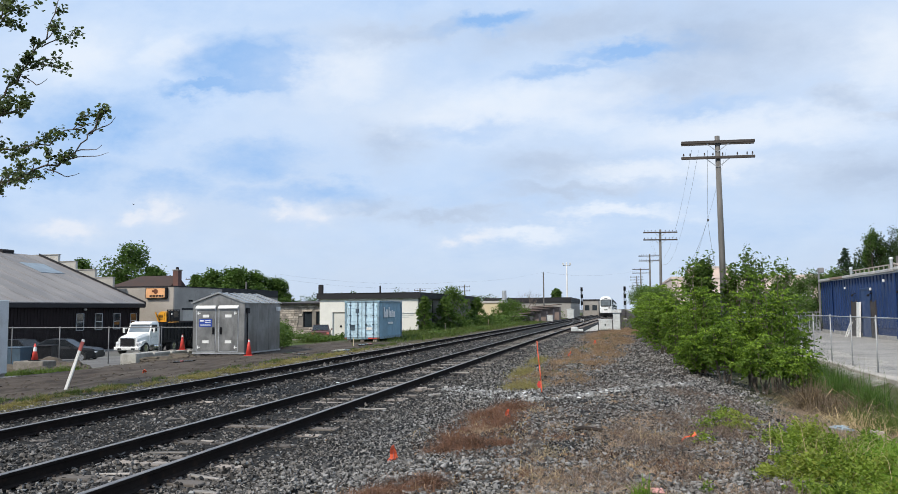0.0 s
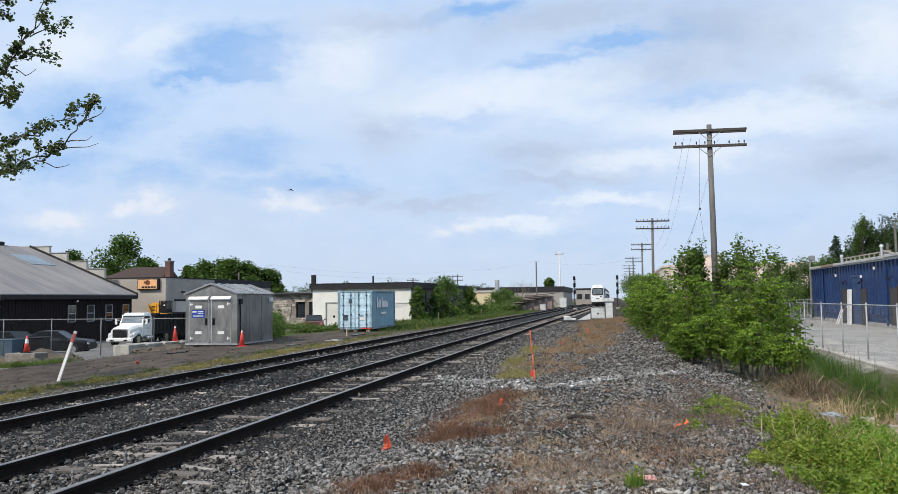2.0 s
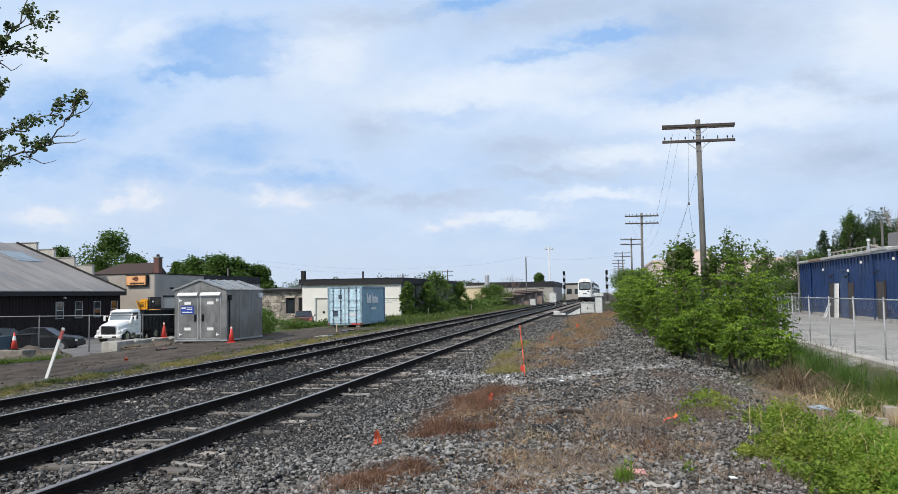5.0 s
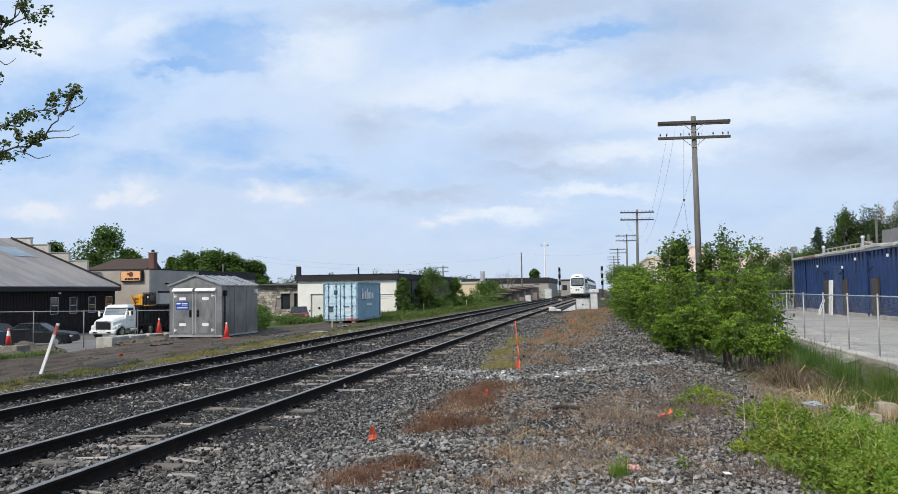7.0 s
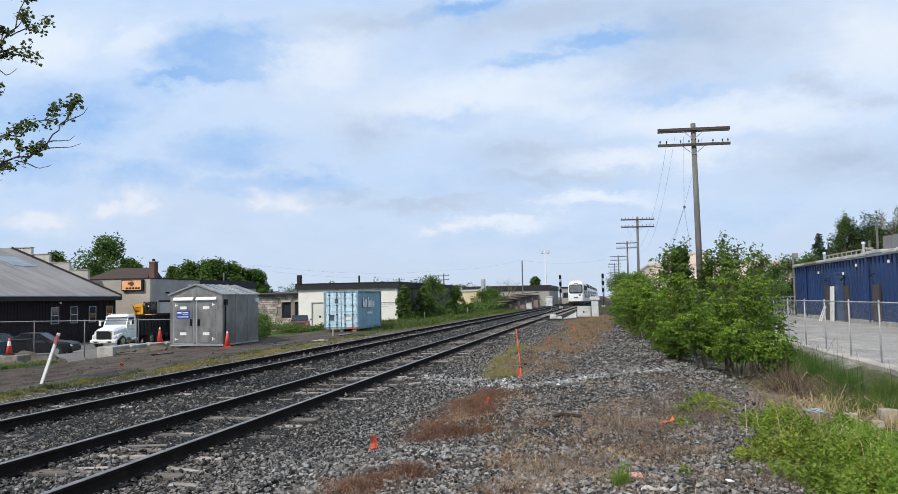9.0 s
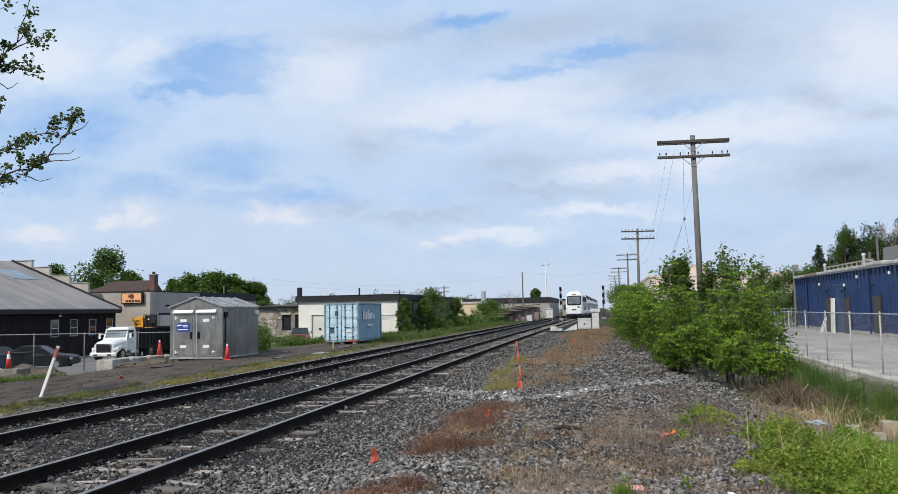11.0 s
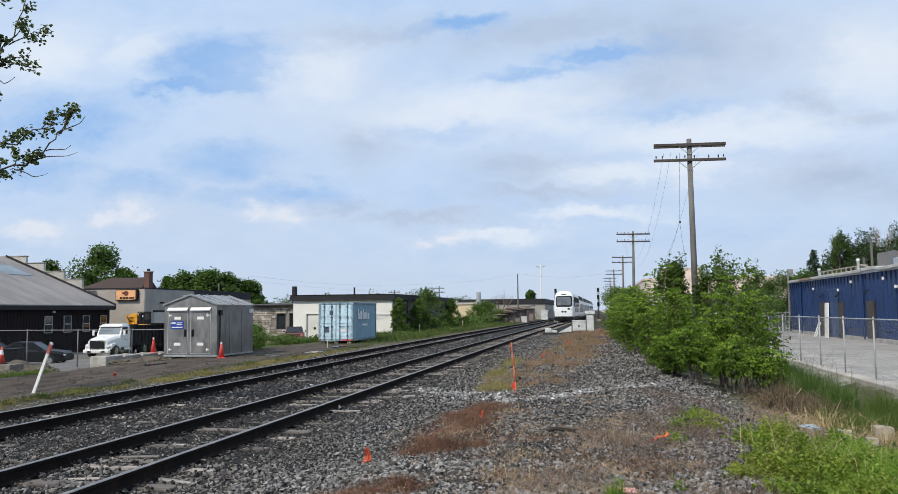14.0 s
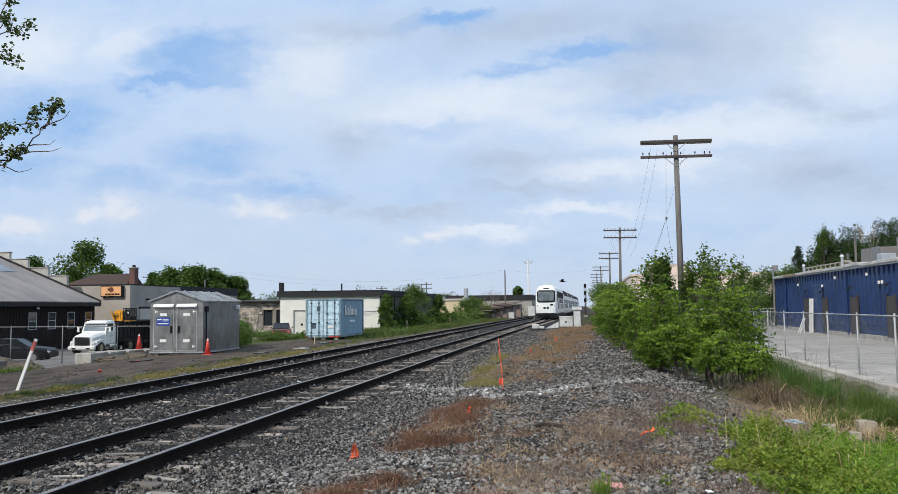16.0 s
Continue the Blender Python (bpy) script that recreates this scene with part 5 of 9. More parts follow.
def survey_stake():
    s = thing("leaning_marker_post", "leaning white wooden marker post with red painted top", "marker post", pose(-14.88, 18.75, gz(-14.88, 18.75) - 0.06, 0, 20.5, 0))
    part("post", bx(-0.045, 0.045, -0.02, 0.02, 0, 1.18, 0.006), M["white_paint"], s)
    part("red_top", bx(-0.047, 0.047, -0.022, 0.022, 1.18, 1.44, 0.006), M["faded_red"], s, "faded red top")
    part("tip", bx(-0.045, 0.045, -0.02, 0.02, 1.44, 1.50, 0.006), M["white_paint"], s)


M["faded_red"] = plain("faded_red_paint", (0.62, 0.16, 0.13), 0.6, 0.0, 0.1, 4.0, 40.0, 0.05)
survey_stake()


def side_cabinet():
    c = thing("relay_cabinet", "tall light grey metal relay cabinet with lifting eyes", "cabinet", pose(-22.7, 21.6, -0.40))
    part("body", bx(0, 2.15, 0, 1.4, 0.12, 2.62, 0.02), M["grey_paint"], c)
    part("door", bx(0.08, 1.06, -0.03, 0.0, 0.25, 2.5, 0.01), M["grey_paint"], c)
    part("door", bx(1.1, 2.07, -0.03, 0.0, 0.25, 2.5, 0.01), M["grey_paint"], c)
    part("plinth", bx(0.05, 2.1, 0.05, 1.35, 0, 0.12), M["concrete"], c)
    for x in (0.1, 2.05):
        part("lifting_eye", tube(B(), (x, 0.1, 2.62), (x, 0.1, 2.74), 0.03, 0.03, 8), M["galv"], c)


side_cabinet()


# ---------------------------------------------------------------- left side: buildings
YARD = -1.4


def brown_building():
    b = thing("industrial_shed", "long dark brown sided shed with a grey metal gable roof", "building")
    xw, xr, y0, y1, ze, zr = -43.66, -54.9, 24.0, 64.6, 2.6, 7.15
    xb = 2 * xr - xw
    o = []
    n = 120
    for i in range(n):
        a, p = y0 + i * (y1 - y0) / n, (y1 - y0) / n
        o += [(xw, a), (xw, a + p * 0.78), (xw + 0.035, a + p * 0.80), (xw + 0.035, a + p * 0.98)]
    wall = B()
    prism(wall, o + [(xw, y1), (xw - 0.25, y1), (xw - 0.25, y0)], "z", YARD - 0.2, ze)
    part("wall", wall, M["brown_siding"], b, "dark brown vertical board siding")
    part("gable_wall", prism(B(), [(xw - 0.05, YARD - 0.2), (xb, YARD - 0.2), (xb, ze), (xr, zr - 0.1), (xw - 0.05, ze)], "y", y1 - 0.25, y1 - 0.02), M["brown_siding"], b)
    part("gable_wall", prism(B(), [(xw - 0.05, YARD - 0.2), (xb, YARD - 0.2), (xb, ze), (xr, zr - 0.1), (xw - 0.05, ze)], "y", y0 + 0.02, y0 + 0.25), M["brown_siding"], b)
    part("wall", bx(xb - 0.1, xb + 0.1, y0, y1, YARD - 0.2, ze), M["brown_siding"], b)
    for s in (1, -1):
        xe = xw + 0.35 if s > 0 else xb - 0.35
        zz = ze - 0.35 * (zr - ze) / (xw - xr)
        r = part("roof", prism(B(), [(xr, zr), (xe, zz), (xe, zz + 0.14), (xr, zr + 0.14)], "y", y0 - 0.3, y1 + 0.3), M["roof_grey"], b, "grey weathered metal roof")
        if s > 0:
            for i in range(22):
                y = y0 + i * (y1 - y0) / 21
                part("roof_seam", prism(B(), [(xr, zr + 0.14), (xe, zz + 0.14), (xe, zz + 0.165), (xr, zr + 0.165)], "y", y - 0.02, y + 0.02), M["roof_grey"], r)
            k = lambda u: zr + (zz - zr) * u
            pl = B()
            u0, u1 = 0.22, 0.42
            xx = lambda u: xr + (xe - xr) * u
            prism(pl, [(xx(u0), k(u0) + 0.15), (xx(u1), k(u1) + 0.15), (xx(u1), k(u1) + 0.19), (xx(u0), k(u0) + 0.19)], "y", 59.5, 62.5)
            part("roof_light", pl, M["roof_blue"], r, "translucent blue-grey roof light")
    part("fascia", bx(xw + 0.30, xw + 0.40, y0 - 0.3, y1 + 0.3, ze - 0.42, ze - 0.08), M["trim_dark"], b)
    part("verge_trim", prism(B(), [(xr, zr + 0.34), (xw + 0.4, ze + 0.14), (xw + 0.4, ze - 0.36), (xr, zr - 0.1)], "y", y1 + 0.3, y1 + 0.42), M["trim_dark"], b)
    for y, k in ((56.45, 1.3), (58.8, 1.3), (61.25, 1.3), (63.65, 1.3)):
        w = part("window", bx(xw + 0.0, xw + 0.06, y - 0.42, y + 0.42, 0.36, 1.66), M["glass_dark"], b, "tall dark window with pale frame")
        for a0, a1, c0, c1 in ((y - 0.45, y - 0.42, 0.32, 1.70), (y + 0.42, y + 0.48, 0.32, 1.70), (y - 0.42, y + 0.42, 0.30, 0.36), (y - 0.42, y + 0.42, 1.66, 1.70)):
            part("window_frame", bx(xw + 0.02, xw + 0.09, a0, a1, c0, c1), M["galv_mid"], w)
        part("glazing_bar", bx(xw + 0.05, xw + 0.08, y - 0.42, y + 0.42, 0.98, 1.04), M["beige_light"], w)
    part("wall_lamp", bx(xw + 0.03, xw + 0.2, 56.9, 57.1, 1.95, 2.1, 0.02), M["white_paint"], b)
    part("roof_vent", tube(B(), (xr, 60.2, zr + 0.28), (xr, 61.6, zr + 0.28), 0.17, 0.17, 14), M["trim_dark"], b, "dark ridge ventilator")
    part("roof_vent_curb", bx(xr - 0.15, xr + 0.15, 60.3, 61.5, zr, zr + 0.2), M["trim_dark"], b)


brown_building()


def beige_building():
    b = thing("commercial_building", "beige painted block building with flat roof and stepped side parapet", "building")
    xc, y0, y1, zt = -42.6, 68.5, 92.0, 4.22
    part("front_wall", bx(-62, xc, y0, y0 + 0.3, YARD - 0.2, zt), M["beige"], b)
    # walls turned from the sun take a darker beige: shade put into colour
    part("side_wall", bx(xc - 0.3, xc, y0 + 0.3, y1, YARD - 0.2, zt), M["beige_shade_tone"], b)
    part("rear_wall", bx(-62, xc - 0.3, y1 - 0.3, y1, YARD - 0.2, zt), M["beige_shade_tone"], b)
    part("far_wall", bx(-62, -61.7, y0 + 0.3, y1 - 0.3, YARD - 0.2, zt), M["beige_shade_tone"], b)
    part("roof", bx(-61.7, xc - 0.3, y0 + 0.3, y1 - 0.3, zt - 0.5, zt - 0.3), M["trim_dark"], b)
    part("parapet_cap", bx(-62.05, xc + 0.05, y0 - 0.05, y0 + 0.35, zt, zt + 0.10), M["trim_dark"], b)
    part("parapet_cap", bx(xc - 0.35, xc + 0.05, y0 + 0.35, 78.0, zt, zt + 0.10), M["trim_dark"], b)
    part("dark_upper_band", bx(xc - 0.36, xc + 0.06, 78.0, y1, zt - 0.75, zt + 0.12), M["fascia"], b, "dark metal fascia band")
    for x0, x1, z in ((-60, -54.6, 7.5), (-54.6, -52.6, 6.8), (-52.6, -50.4, 5.95), (-50.4, -48.4, 5.15)):
        s = part("parapet_step", bx(x0, x1, y0 - 1.3, y0 - 1.0, YARD, z), M["beige_light"], b, "pale stepped parapet wall")
        part("step_cap", bx(x0, x1 + 0.05, y0 - 1.36, y0 - 0.94, z, z + 0.08), M["concrete"], s)
    sg = part("sign_box", bx(-45.5, -43.2, y0 - 0.28, y0, 3.10, 4.16, 0.02), M["black"], b, "illuminated-style orange sign box with dark emblem")
    part("sign_face", bx(-45.42, -43.38, y0 - 0.31, y0 - 0.27, 3.18, 4.08), M["sign_orange"], sg, "orange sign face")
    em = B()
    tube(em, (-44.35, y0 - 0.33, 3.78), (-44.35, y0 - 0.30, 3.78), 0.24, 0.24, 16)
    box(em, -44.75, -44.5, y0 - 0.33, y0 - 0.30, 3.7, 3.9)
    part("sign_emblem", em, M["sign_brown"], sg, "dark brown round emblem")
    for x0, x1 in ((-45.0, -44.75), (-44.68, -44.4), (-44.33, -44.1), (-44.02, -43.75), (-43.7, -43.5)):
        part("sign_bar", bx(x0, x1, y0 - 0.325, y0 - 0.30, 3.26, 3.42), M["black"], sg)
    part("garage_door", bx(xc - 0.05, xc + 0.04, 70.2, 73.6, YARD, 1.95), M["beige_light"], b, "pale roller door")
    part("garage_lintel", bx(xc, xc + 0.07, 70.0, 73.8, 1.95, 2.15), M["trim_dark"], b)
    part("wall_lamp", bx(xc, xc + 0.3, 75.5, 75.8, 3.4, 3.75, 0.03), M["white_paint"], b)
    part("wall_bracket", bx(xc, xc + 0.4, 71.2, 71.4, 2.8, 2.95, 0.03), M["black"], b)


# darker copy of the front beige, painted for the shaded side walls
M["beige_shade_tone"] = plain("grey_beige_block", (0.34, 0.32, 0.295), 0.85, 0.0, 0.14, 0.5, 25.0, 0.2, dirt=(0.25, 0.235, 0.215))
M["sign_brown"] = plain("sign_brown", (0.16, 0.05, 0.02), 0.6, 0.0, 0.1, 4.0, 30.0, 0.0)
beige_building()


def brown_roof_house():
    h = thing("house", "house behind with brown shingled hip roof and brick chimney", "house")
    x0, x1, y0, y1, ze, zr = -61.2, -52.2, 83.0, 87.0, 4.6, 6.15
    part("wall", bx(x0 + 0.4, x1 - 0.4, y0 + 0.4, y1 - 0.4, YARD - 0.3, ze), M["brick_red"], h)
    bm = B()
    v = [bm.verts.new(p) for p in ((x0, y0, ze), (x1, y0, ze), (x1, y1, ze), (x0, y1, ze), (x0 + 3.9, (y0 + y1) / 2, zr), (x1 - 0.05, (y0 + y1) / 2, zr))]
    for f in ((0, 1, 5, 4), (1, 2, 5), (2, 3, 4, 5), (3, 0, 4), (3, 2, 1, 0)):
        bm.faces.new([v[i] for i in f])
    part("roof", bm, M["shingle_brown"], h, "dark brown shingled roof")
    c = part("chimney", bx(-52.15, -51.45, 83.6, 84.4, 4.0, 6.7, 0.02), M["brick_red"], h, "red brick chimney")
    part("chimney_cap", bx(-52.22, -51.38, 83.52, 84.48, 6.7, 6.8), M["concrete"], c)
    part("chimney_pot", tube(B(), (-51.8, 84.0, 6.8), (-51.8, 84.0, 7.1), 0.2, 0.16, 12), M["trim_dark"], c)


brown_roof_house()


def white_building():
    b = thing("warehouse", "low white-fronted warehouse with dark flat roof edge", "building")
    xl, xr, y0, y1, zg, zt, zf = -30.1, -19.8, 75.0, 107.0, -1.2, 2.95, 3.5
    # front wall with the door opening
    part("front_wall", bx(xl, -28.75, y0, y0 + 0.3, zg, zt), M["white_wall"], b)
    part("front_wall", bx(-28.75, -27.35, y0, y0 + 0.3, 1.62, zt), M["white_wall"], b)
    part("front_wall", bx(-27.35, xr, y0, y0 + 0.3, zg, zt), M["white_wall"], b)
    d = part("door", bx(-28.7, -27.4, y0 + 0.12, y0 + 0.18, zg, 1.58), M["door_cream"], b, "cream door with round mark")
    part("door_frame", bx(-28.78, -28.68, y0 - 0.03, y0 + 0.1, zg, 1.65), M["grey_paint"], d)
    part("door_frame", bx(-27.42, -27.32, y0 - 0.03, y0 + 0.1, zg, 1.65), M["grey_paint"], d)
    part("door_mark", tube(B(), (-27.85, y0 + 0.08, 0.2), (-27.85, y0 + 0.12, 0.2), 0.12, 0.12, 12), M["black"], d)
    part("side_wall", bx(xr - 0.3, xr, y0 + 0.3, y1, zg, zt), M["olive_wall"], b)
    part("rear_wall", bx(xl, xr, y1 - 0.3, y1 - 0.001, zg, zt), M["olive_wall"], b)
    part("far_wall", bx(xl, xl + 0.3, y0 + 0.3, y1 - 0.3, zg, zt), M["olive_wall"], b)
    part("roof", bx(xl - 0.25, xr + 0.3, y0 - 0.25, y1, zt, zf - 0.002), M["fascia"], b, "dark metal roof edge")
    part("roof_drip_edge", bx(xl - 0.28, xr + 0.33, y0 - 0.29, y1 + 0.05, zf, zf + 0.05), M["trim_dark"], b)
    part("vent_pipe", tube(B(), (-24.3, 77, zf), (-24.3, 77, zf + 0.8), 0.09, 0.09, 8), M["trim_dark"], b)
    part("vent_pipe", tube(B(), (-22.5, 92, zf), (-22.5, 92, zf + 0.6), 0.12, 0.12, 8), M["galv"], b)
    part("wall_pipe", tube(B(), (-19.5, 80, -0.5), (-19.5, 80, 2.8), 0.06, 0.06, 8), M["trim_dark"], b)
    part("wall_conduit", tube(B(), (-22.6, y0 - 0.05, 1.55), (-19.85, y0 - 0.05, 1.5), 0.03, 0.03, 6), M["grey_paint"], b)
    for x0, x1, z in ((-21.5, -20.9, 1.25), (-21.5, -20.7, 1.05), (-20.8, -20.2, 1.25)):
        part("lettering_bar", bx(x0, x1, y0 - 0.02, y0, z, z + 0.1), M["grey_paint"], b)


M["door_cream"] = plain("cream_door", (0.66, 0.65, 0.60), 0.6, 0.0, 0.06, 1.0, 20.0, 0.05)
white_building()


def stone_building():
    b = thing("stone_outbuilding", "low rough stone building with sloping dark roof and two windows", "building")
    xl, xr, y0, zg, zt = -35.3, -30.2, 76.0, -1.3, 2.45
    part("wall_core", bx(xl, -32.35, y0 + 0.06, y0 + 0.4, zg, zt), M["mortar"], b)
    part("wall_core", bx(-32.35, xr, y0 + 0.06, y0 + 0.4, 1.72, zt), M["mortar"], b)
    part("wall_core", bx(-32.35, xr, y0 + 0.06, y0 + 0.4, zg, 0.1), M["mortar"], b)
    part("wall_core", bx(-31.35, -30.95, y0 + 0.06, y0 + 0.4, 0.1, 1.72), M["mortar"], b)
    part("side_wall", bx(xl, xl + 0.3, y0 + 0.4, y0 + 9, zg, zt), M["mortar"], b)
    rnd = random.Random(5)
    z = zg
    while z < zt - 0.05:
        hh = rnd.uniform(0.17, 0.27)
        x = xl + rnd.uniform(-0.2, 0)
        while x < xr:
            ww = rnd.uniform(0.28, 0.62)
            x0, x1, z1 = max(x, xl), min(x + ww, xr), min(z + hh, zt)
            hole = (x1 > -32.4 and x0 < -31.3 and z1 > 0.08 and z < 1.74) or (x1 > -31.0 and z1 > 0.08 and z < 1.74)
            if x1 - x0 > 0.1 and not hole:
                q = rnd.uniform(0, 0.035)
                part("stone", bx(x0 + 0.012, x1 - 0.012, y0 - q, y0 + 0.1, z + 0.012, z1 - 0.012, 0.02), M["stone"], b)
            x += ww
        z += hh
    for x0, x1 in ((-32.35, -31.35), (-30.95, -30.25)):
        w = part("window", bx(x0, x1, y0 + 0.2, y0 + 0.24, 0.1, 1.72), M["glass_dark"], b, "dark window in stone wall")
        for a, c in ((x0, x0 + 0.09), (x1 - 0.09, x1)):
            part("window_frame", bx(a, c, y0 + 0.12, y0 + 0.22, 0.1, 1.72), M["trim_dark"], w)
        part("window_lintel", bx(x0 - 0.05, x1 + 0.05, y0 - 0.03, y0 + 0.1, 1.72, 1.9), M["stone"], w)
    rf = part("roof", prism(B(), [(y0 - 0.35, zt), (y0 + 9, zt + 0.25), (y0 + 9, zt + 0.45), (y0 - 0.35, zt + 0.18)], "x", xl - 0.3, xr - 0.05), M["roof_tar"], b, "dark sloping felt roof")
    part("gutter", bx(xl - 0.3, xr - 0.05, y0 - 0.45, y0 - 0.35, zt + 0.02, zt + 0.17), M["trim_dark"], rf)
    part("flue", bx(-33.9, -33.45, 84.0, 84.5, 2.5, 4.75, 0.03), M["trim_dark"], b, "dark boxed flue")


M["roof_tar"] = plain("dark_roof_felt", (0.075, 0.07, 0.068), 0.9, 0.0, 0.2, 0.6, 14.0, 0.2)
stone_building()


# ---------------------------------------------------------------- left side: vehicles


def wheel(parent, p, r, w):
    t = part("tyre", tube(B(), (p[0] - w / 2, p[1], p[2]), (p[0] + w / 2, p[1], p[2]), r, r, 22), M["rubber"], parent)
    part("rim", tube(B(), (p[0] - w / 2 - 0.01, p[1], p[2]), (p[0] + w / 2 + 0.01, p[1], p[2]), r * 0.58, r * 0.58, 16), M["chrome"], t, "metal wheel rim")


def loft(bm, rings):
    vs = [[bm.verts.new(p) for p in r] for r in rings]
    n = len(vs[0])
    for a, b in zip(vs[:-1], vs[1:]):
        for i in range(n):
            bm.faces.new((a[i], a[(i + 1) % n], b[(i + 1) % n], b[i]))
    bm.faces.new(vs[0][::-1])
    bm.faces.new(vs[-1])
    return bm


def dump_truck():
    t = thing("lorry", "white bonneted heavy lorry with black skip body", "lorry", pose(-36.35, 52.4, YARD, 0, 0, 4) @ Matrix.Diagonal((0.88, 0.9, 0.9, 1)))
    # bonnet, narrowing to the grille
    def ring(y, w, z0, z1, c):
        return [(-w, y, z0), (w, y, z0), (w, y, z1 - c), (w - c, y, z1), (-w + c, y, z1), (-w, y, z1 - c)]
    part("bonnet", loft(B(), [ring(0.05, 0.86, 0.62, 1.42, 0.14), ring(0.35, 0.92, 0.60, 1.52, 0.16), ring(1.75, 1.02, 0.60, 1.78, 0.2)]), M["white_paint"], t, "white sloping bonnet")
    part("grille", bx(-0.62, 0.62, -0.01, 0.08, 0.72, 1.34, 0.04), M["black"], t, "black grille with chrome surround")
    part("grille_surround", bx(-0.68, 0.68, 0.0, 0.06, 0.66, 1.40, 0.05), M["chrome"], t)
    part("bumper", bx(-1.17, 1.17, -0.18, 0.12, 0.36, 0.66, 0.06), M["white_paint"], t, "white steel bumper")
    for s in (-1, 1):
        part("fog_lamp_recess", bx(s * 0.62 - 0.17, s * 0.62 + 0.17, -0.19, -0.16, 0.42, 0.54), M["black"], t)
        part("headlight", bx(s * 0.92 - 0.17, s * 0.92 + 0.17, 0.02, 0.14, 0.82, 1.02, 0.03), M["lamp_white"], t, "clear headlight")
        part("wing", loft(B(), [[(s * 0.86, 0.1, 0.66), (s * 1.17, 0.15, 0.66), (s * 1.17, 0.25, 1.05), (s * 0.88, 0.2, 1.1)], [(s * 0.86, 0.9, 0.98), (s * 1.17, 0.9, 0.98), (s * 1.17, 0.9, 1.16), (s * 0.88, 0.9, 1.22)],
                                [(s * 0.86, 1.7, 0.62), (s * 1.17, 1.65, 0.62), (s * 1.17, 1.6, 1.05), (s * 0.88, 1.6, 1.15)]]), M["white_paint"], t)
        part("mirror", box(bx(s * 1.42 - 0.1, s * 1.42 + 0.1, 1.7, 1.78, 1.75, 2.2, 0.03), s * 1.1, s * 1.42, 1.73, 1.76, 2.1, 2.14), M["white_paint"], t)
        part("door", bx(s * 1.10 - 0.02, s * 1.10 + 0.02, 1.95, 2.95, 0.8, 1.82, 0.01), M["white_paint"], t)
        part("door_window", bx(s * 1.09 - 0.02, s * 1.09 + 0.02, 2.0, 2.8, 1.86, 2.45, 0.01), M["glass_car"], t)
        part("door_lettering", bx(s * 1.125 - 0.005, s * 1.125 + 0.005, 2.15, 2.75, 1.35, 1.5), M["grey_paint"], t)
        part("fuel_tank", tube(B(), (s * 0.95, 2.2, 0.55), (s * 0.95, 3.3, 0.55), 0.26, 0.26, 14), M["chrome"], t)
        wheel(t, (s * 1.02, 0.95, 0.5), 0.5, 0.3)
        for y in (5.6, 6.9):
            wheel(t, (s * 0.95, y, 0.5), 0.5, 0.55)
    part("cab", loft(B(), [[(-1.08, 1.7, 0.75), (1.08, 1.7, 0.75), (1.08, 3.2, 0.75), (-1.08, 3.2, 0.75)], [(-1.08, 1.7, 1.78), (1.08, 1.7, 1.78), (1.08, 3.2, 1.78), (-1.08, 3.2, 1.78)],
                           [(-1.02, 2.05, 2.5), (1.02, 2.05, 2.5), (1.04, 3.2, 2.5), (-1.04, 3.2, 2.5)], [(-0.9, 2.2, 2.68), (0.9, 2.2, 2.68), (0.95, 3.15, 2.72), (-0.95, 3.15, 2.72)]]), M["white_paint"], t, "white cab")
    ws = B()
    loft(ws, [[(-0.96, 1.72, 1.84), (0.96, 1.72, 1.84), (0.96, 1.77, 1.84), (-0.96, 1.77, 1.84)], [(-0.92, 1.99, 2.44), (0.92, 1.99, 2.44), (0.92, 2.05, 2.44), (-0.92, 2.05, 2.44)]])
    part("windscreen", ws, M["glass_sky"], t, "pale reflecting windscreen")
    part("sun_visor", bx(-0.98, 0.98, 1.86, 2.1, 2.46, 2.56, 0.02), M["white_paint"], t)
    for x in (-0.7, -0.35, 0, 0.35, 0.7):
        part("roof_marker", bx(x - 0.06, x + 0.06, 2.3, 2.45, 2.68, 2.75, 0.02), M["lamp_white"], t)
    part("chassis", bx(-0.45, 0.45, 0.4, 8.2, 0.55, 0.8), M["black"], t)
    bd = part("skip_body", box(bx(-1.22, 1.22, 3.5, 8.8, 0.85, 1.1), -1.25, 1.25, 3.5, 3.58, 1.05, 2.55), M["black"], t, "black ribbed skip body")
    part("skip_side", bx(1.17, 1.25, 3.58, 8.8, 1.05, 2.5), M["black"], bd)
    part("skip_side", bx(-1.25, -1.17, 3.58, 8.8, 1.05, 2.5), M["black"], bd)
    for i in range(9):
        for s in (-1, 1):
            part("skip_rib", bx(s * 1.29 - 0.05, s * 1.29 + 0.05, 3.6 + i * 0.63, 3.72 + i * 0.63, 1.05, 2.55, 0.01), M["black"], bd)
    for s in (-1, 1):
        part("skip_rim", bx(s * 1.27 - 0.08, s * 1.27 + 0.08, 3.5, 8.8, 2.5, 2.6, 0.01), M["black"], bd)


# pale blue base adds a painted sky reflection to the dark glass
M["glass_sky"] = plain("sky_tinted_windscreen_glass", (0.16, 0.20, 0.23), 0.05, 0.0, 0.1, 1.0, 8.0, 0.0, spec=1.0)
dump_truck()


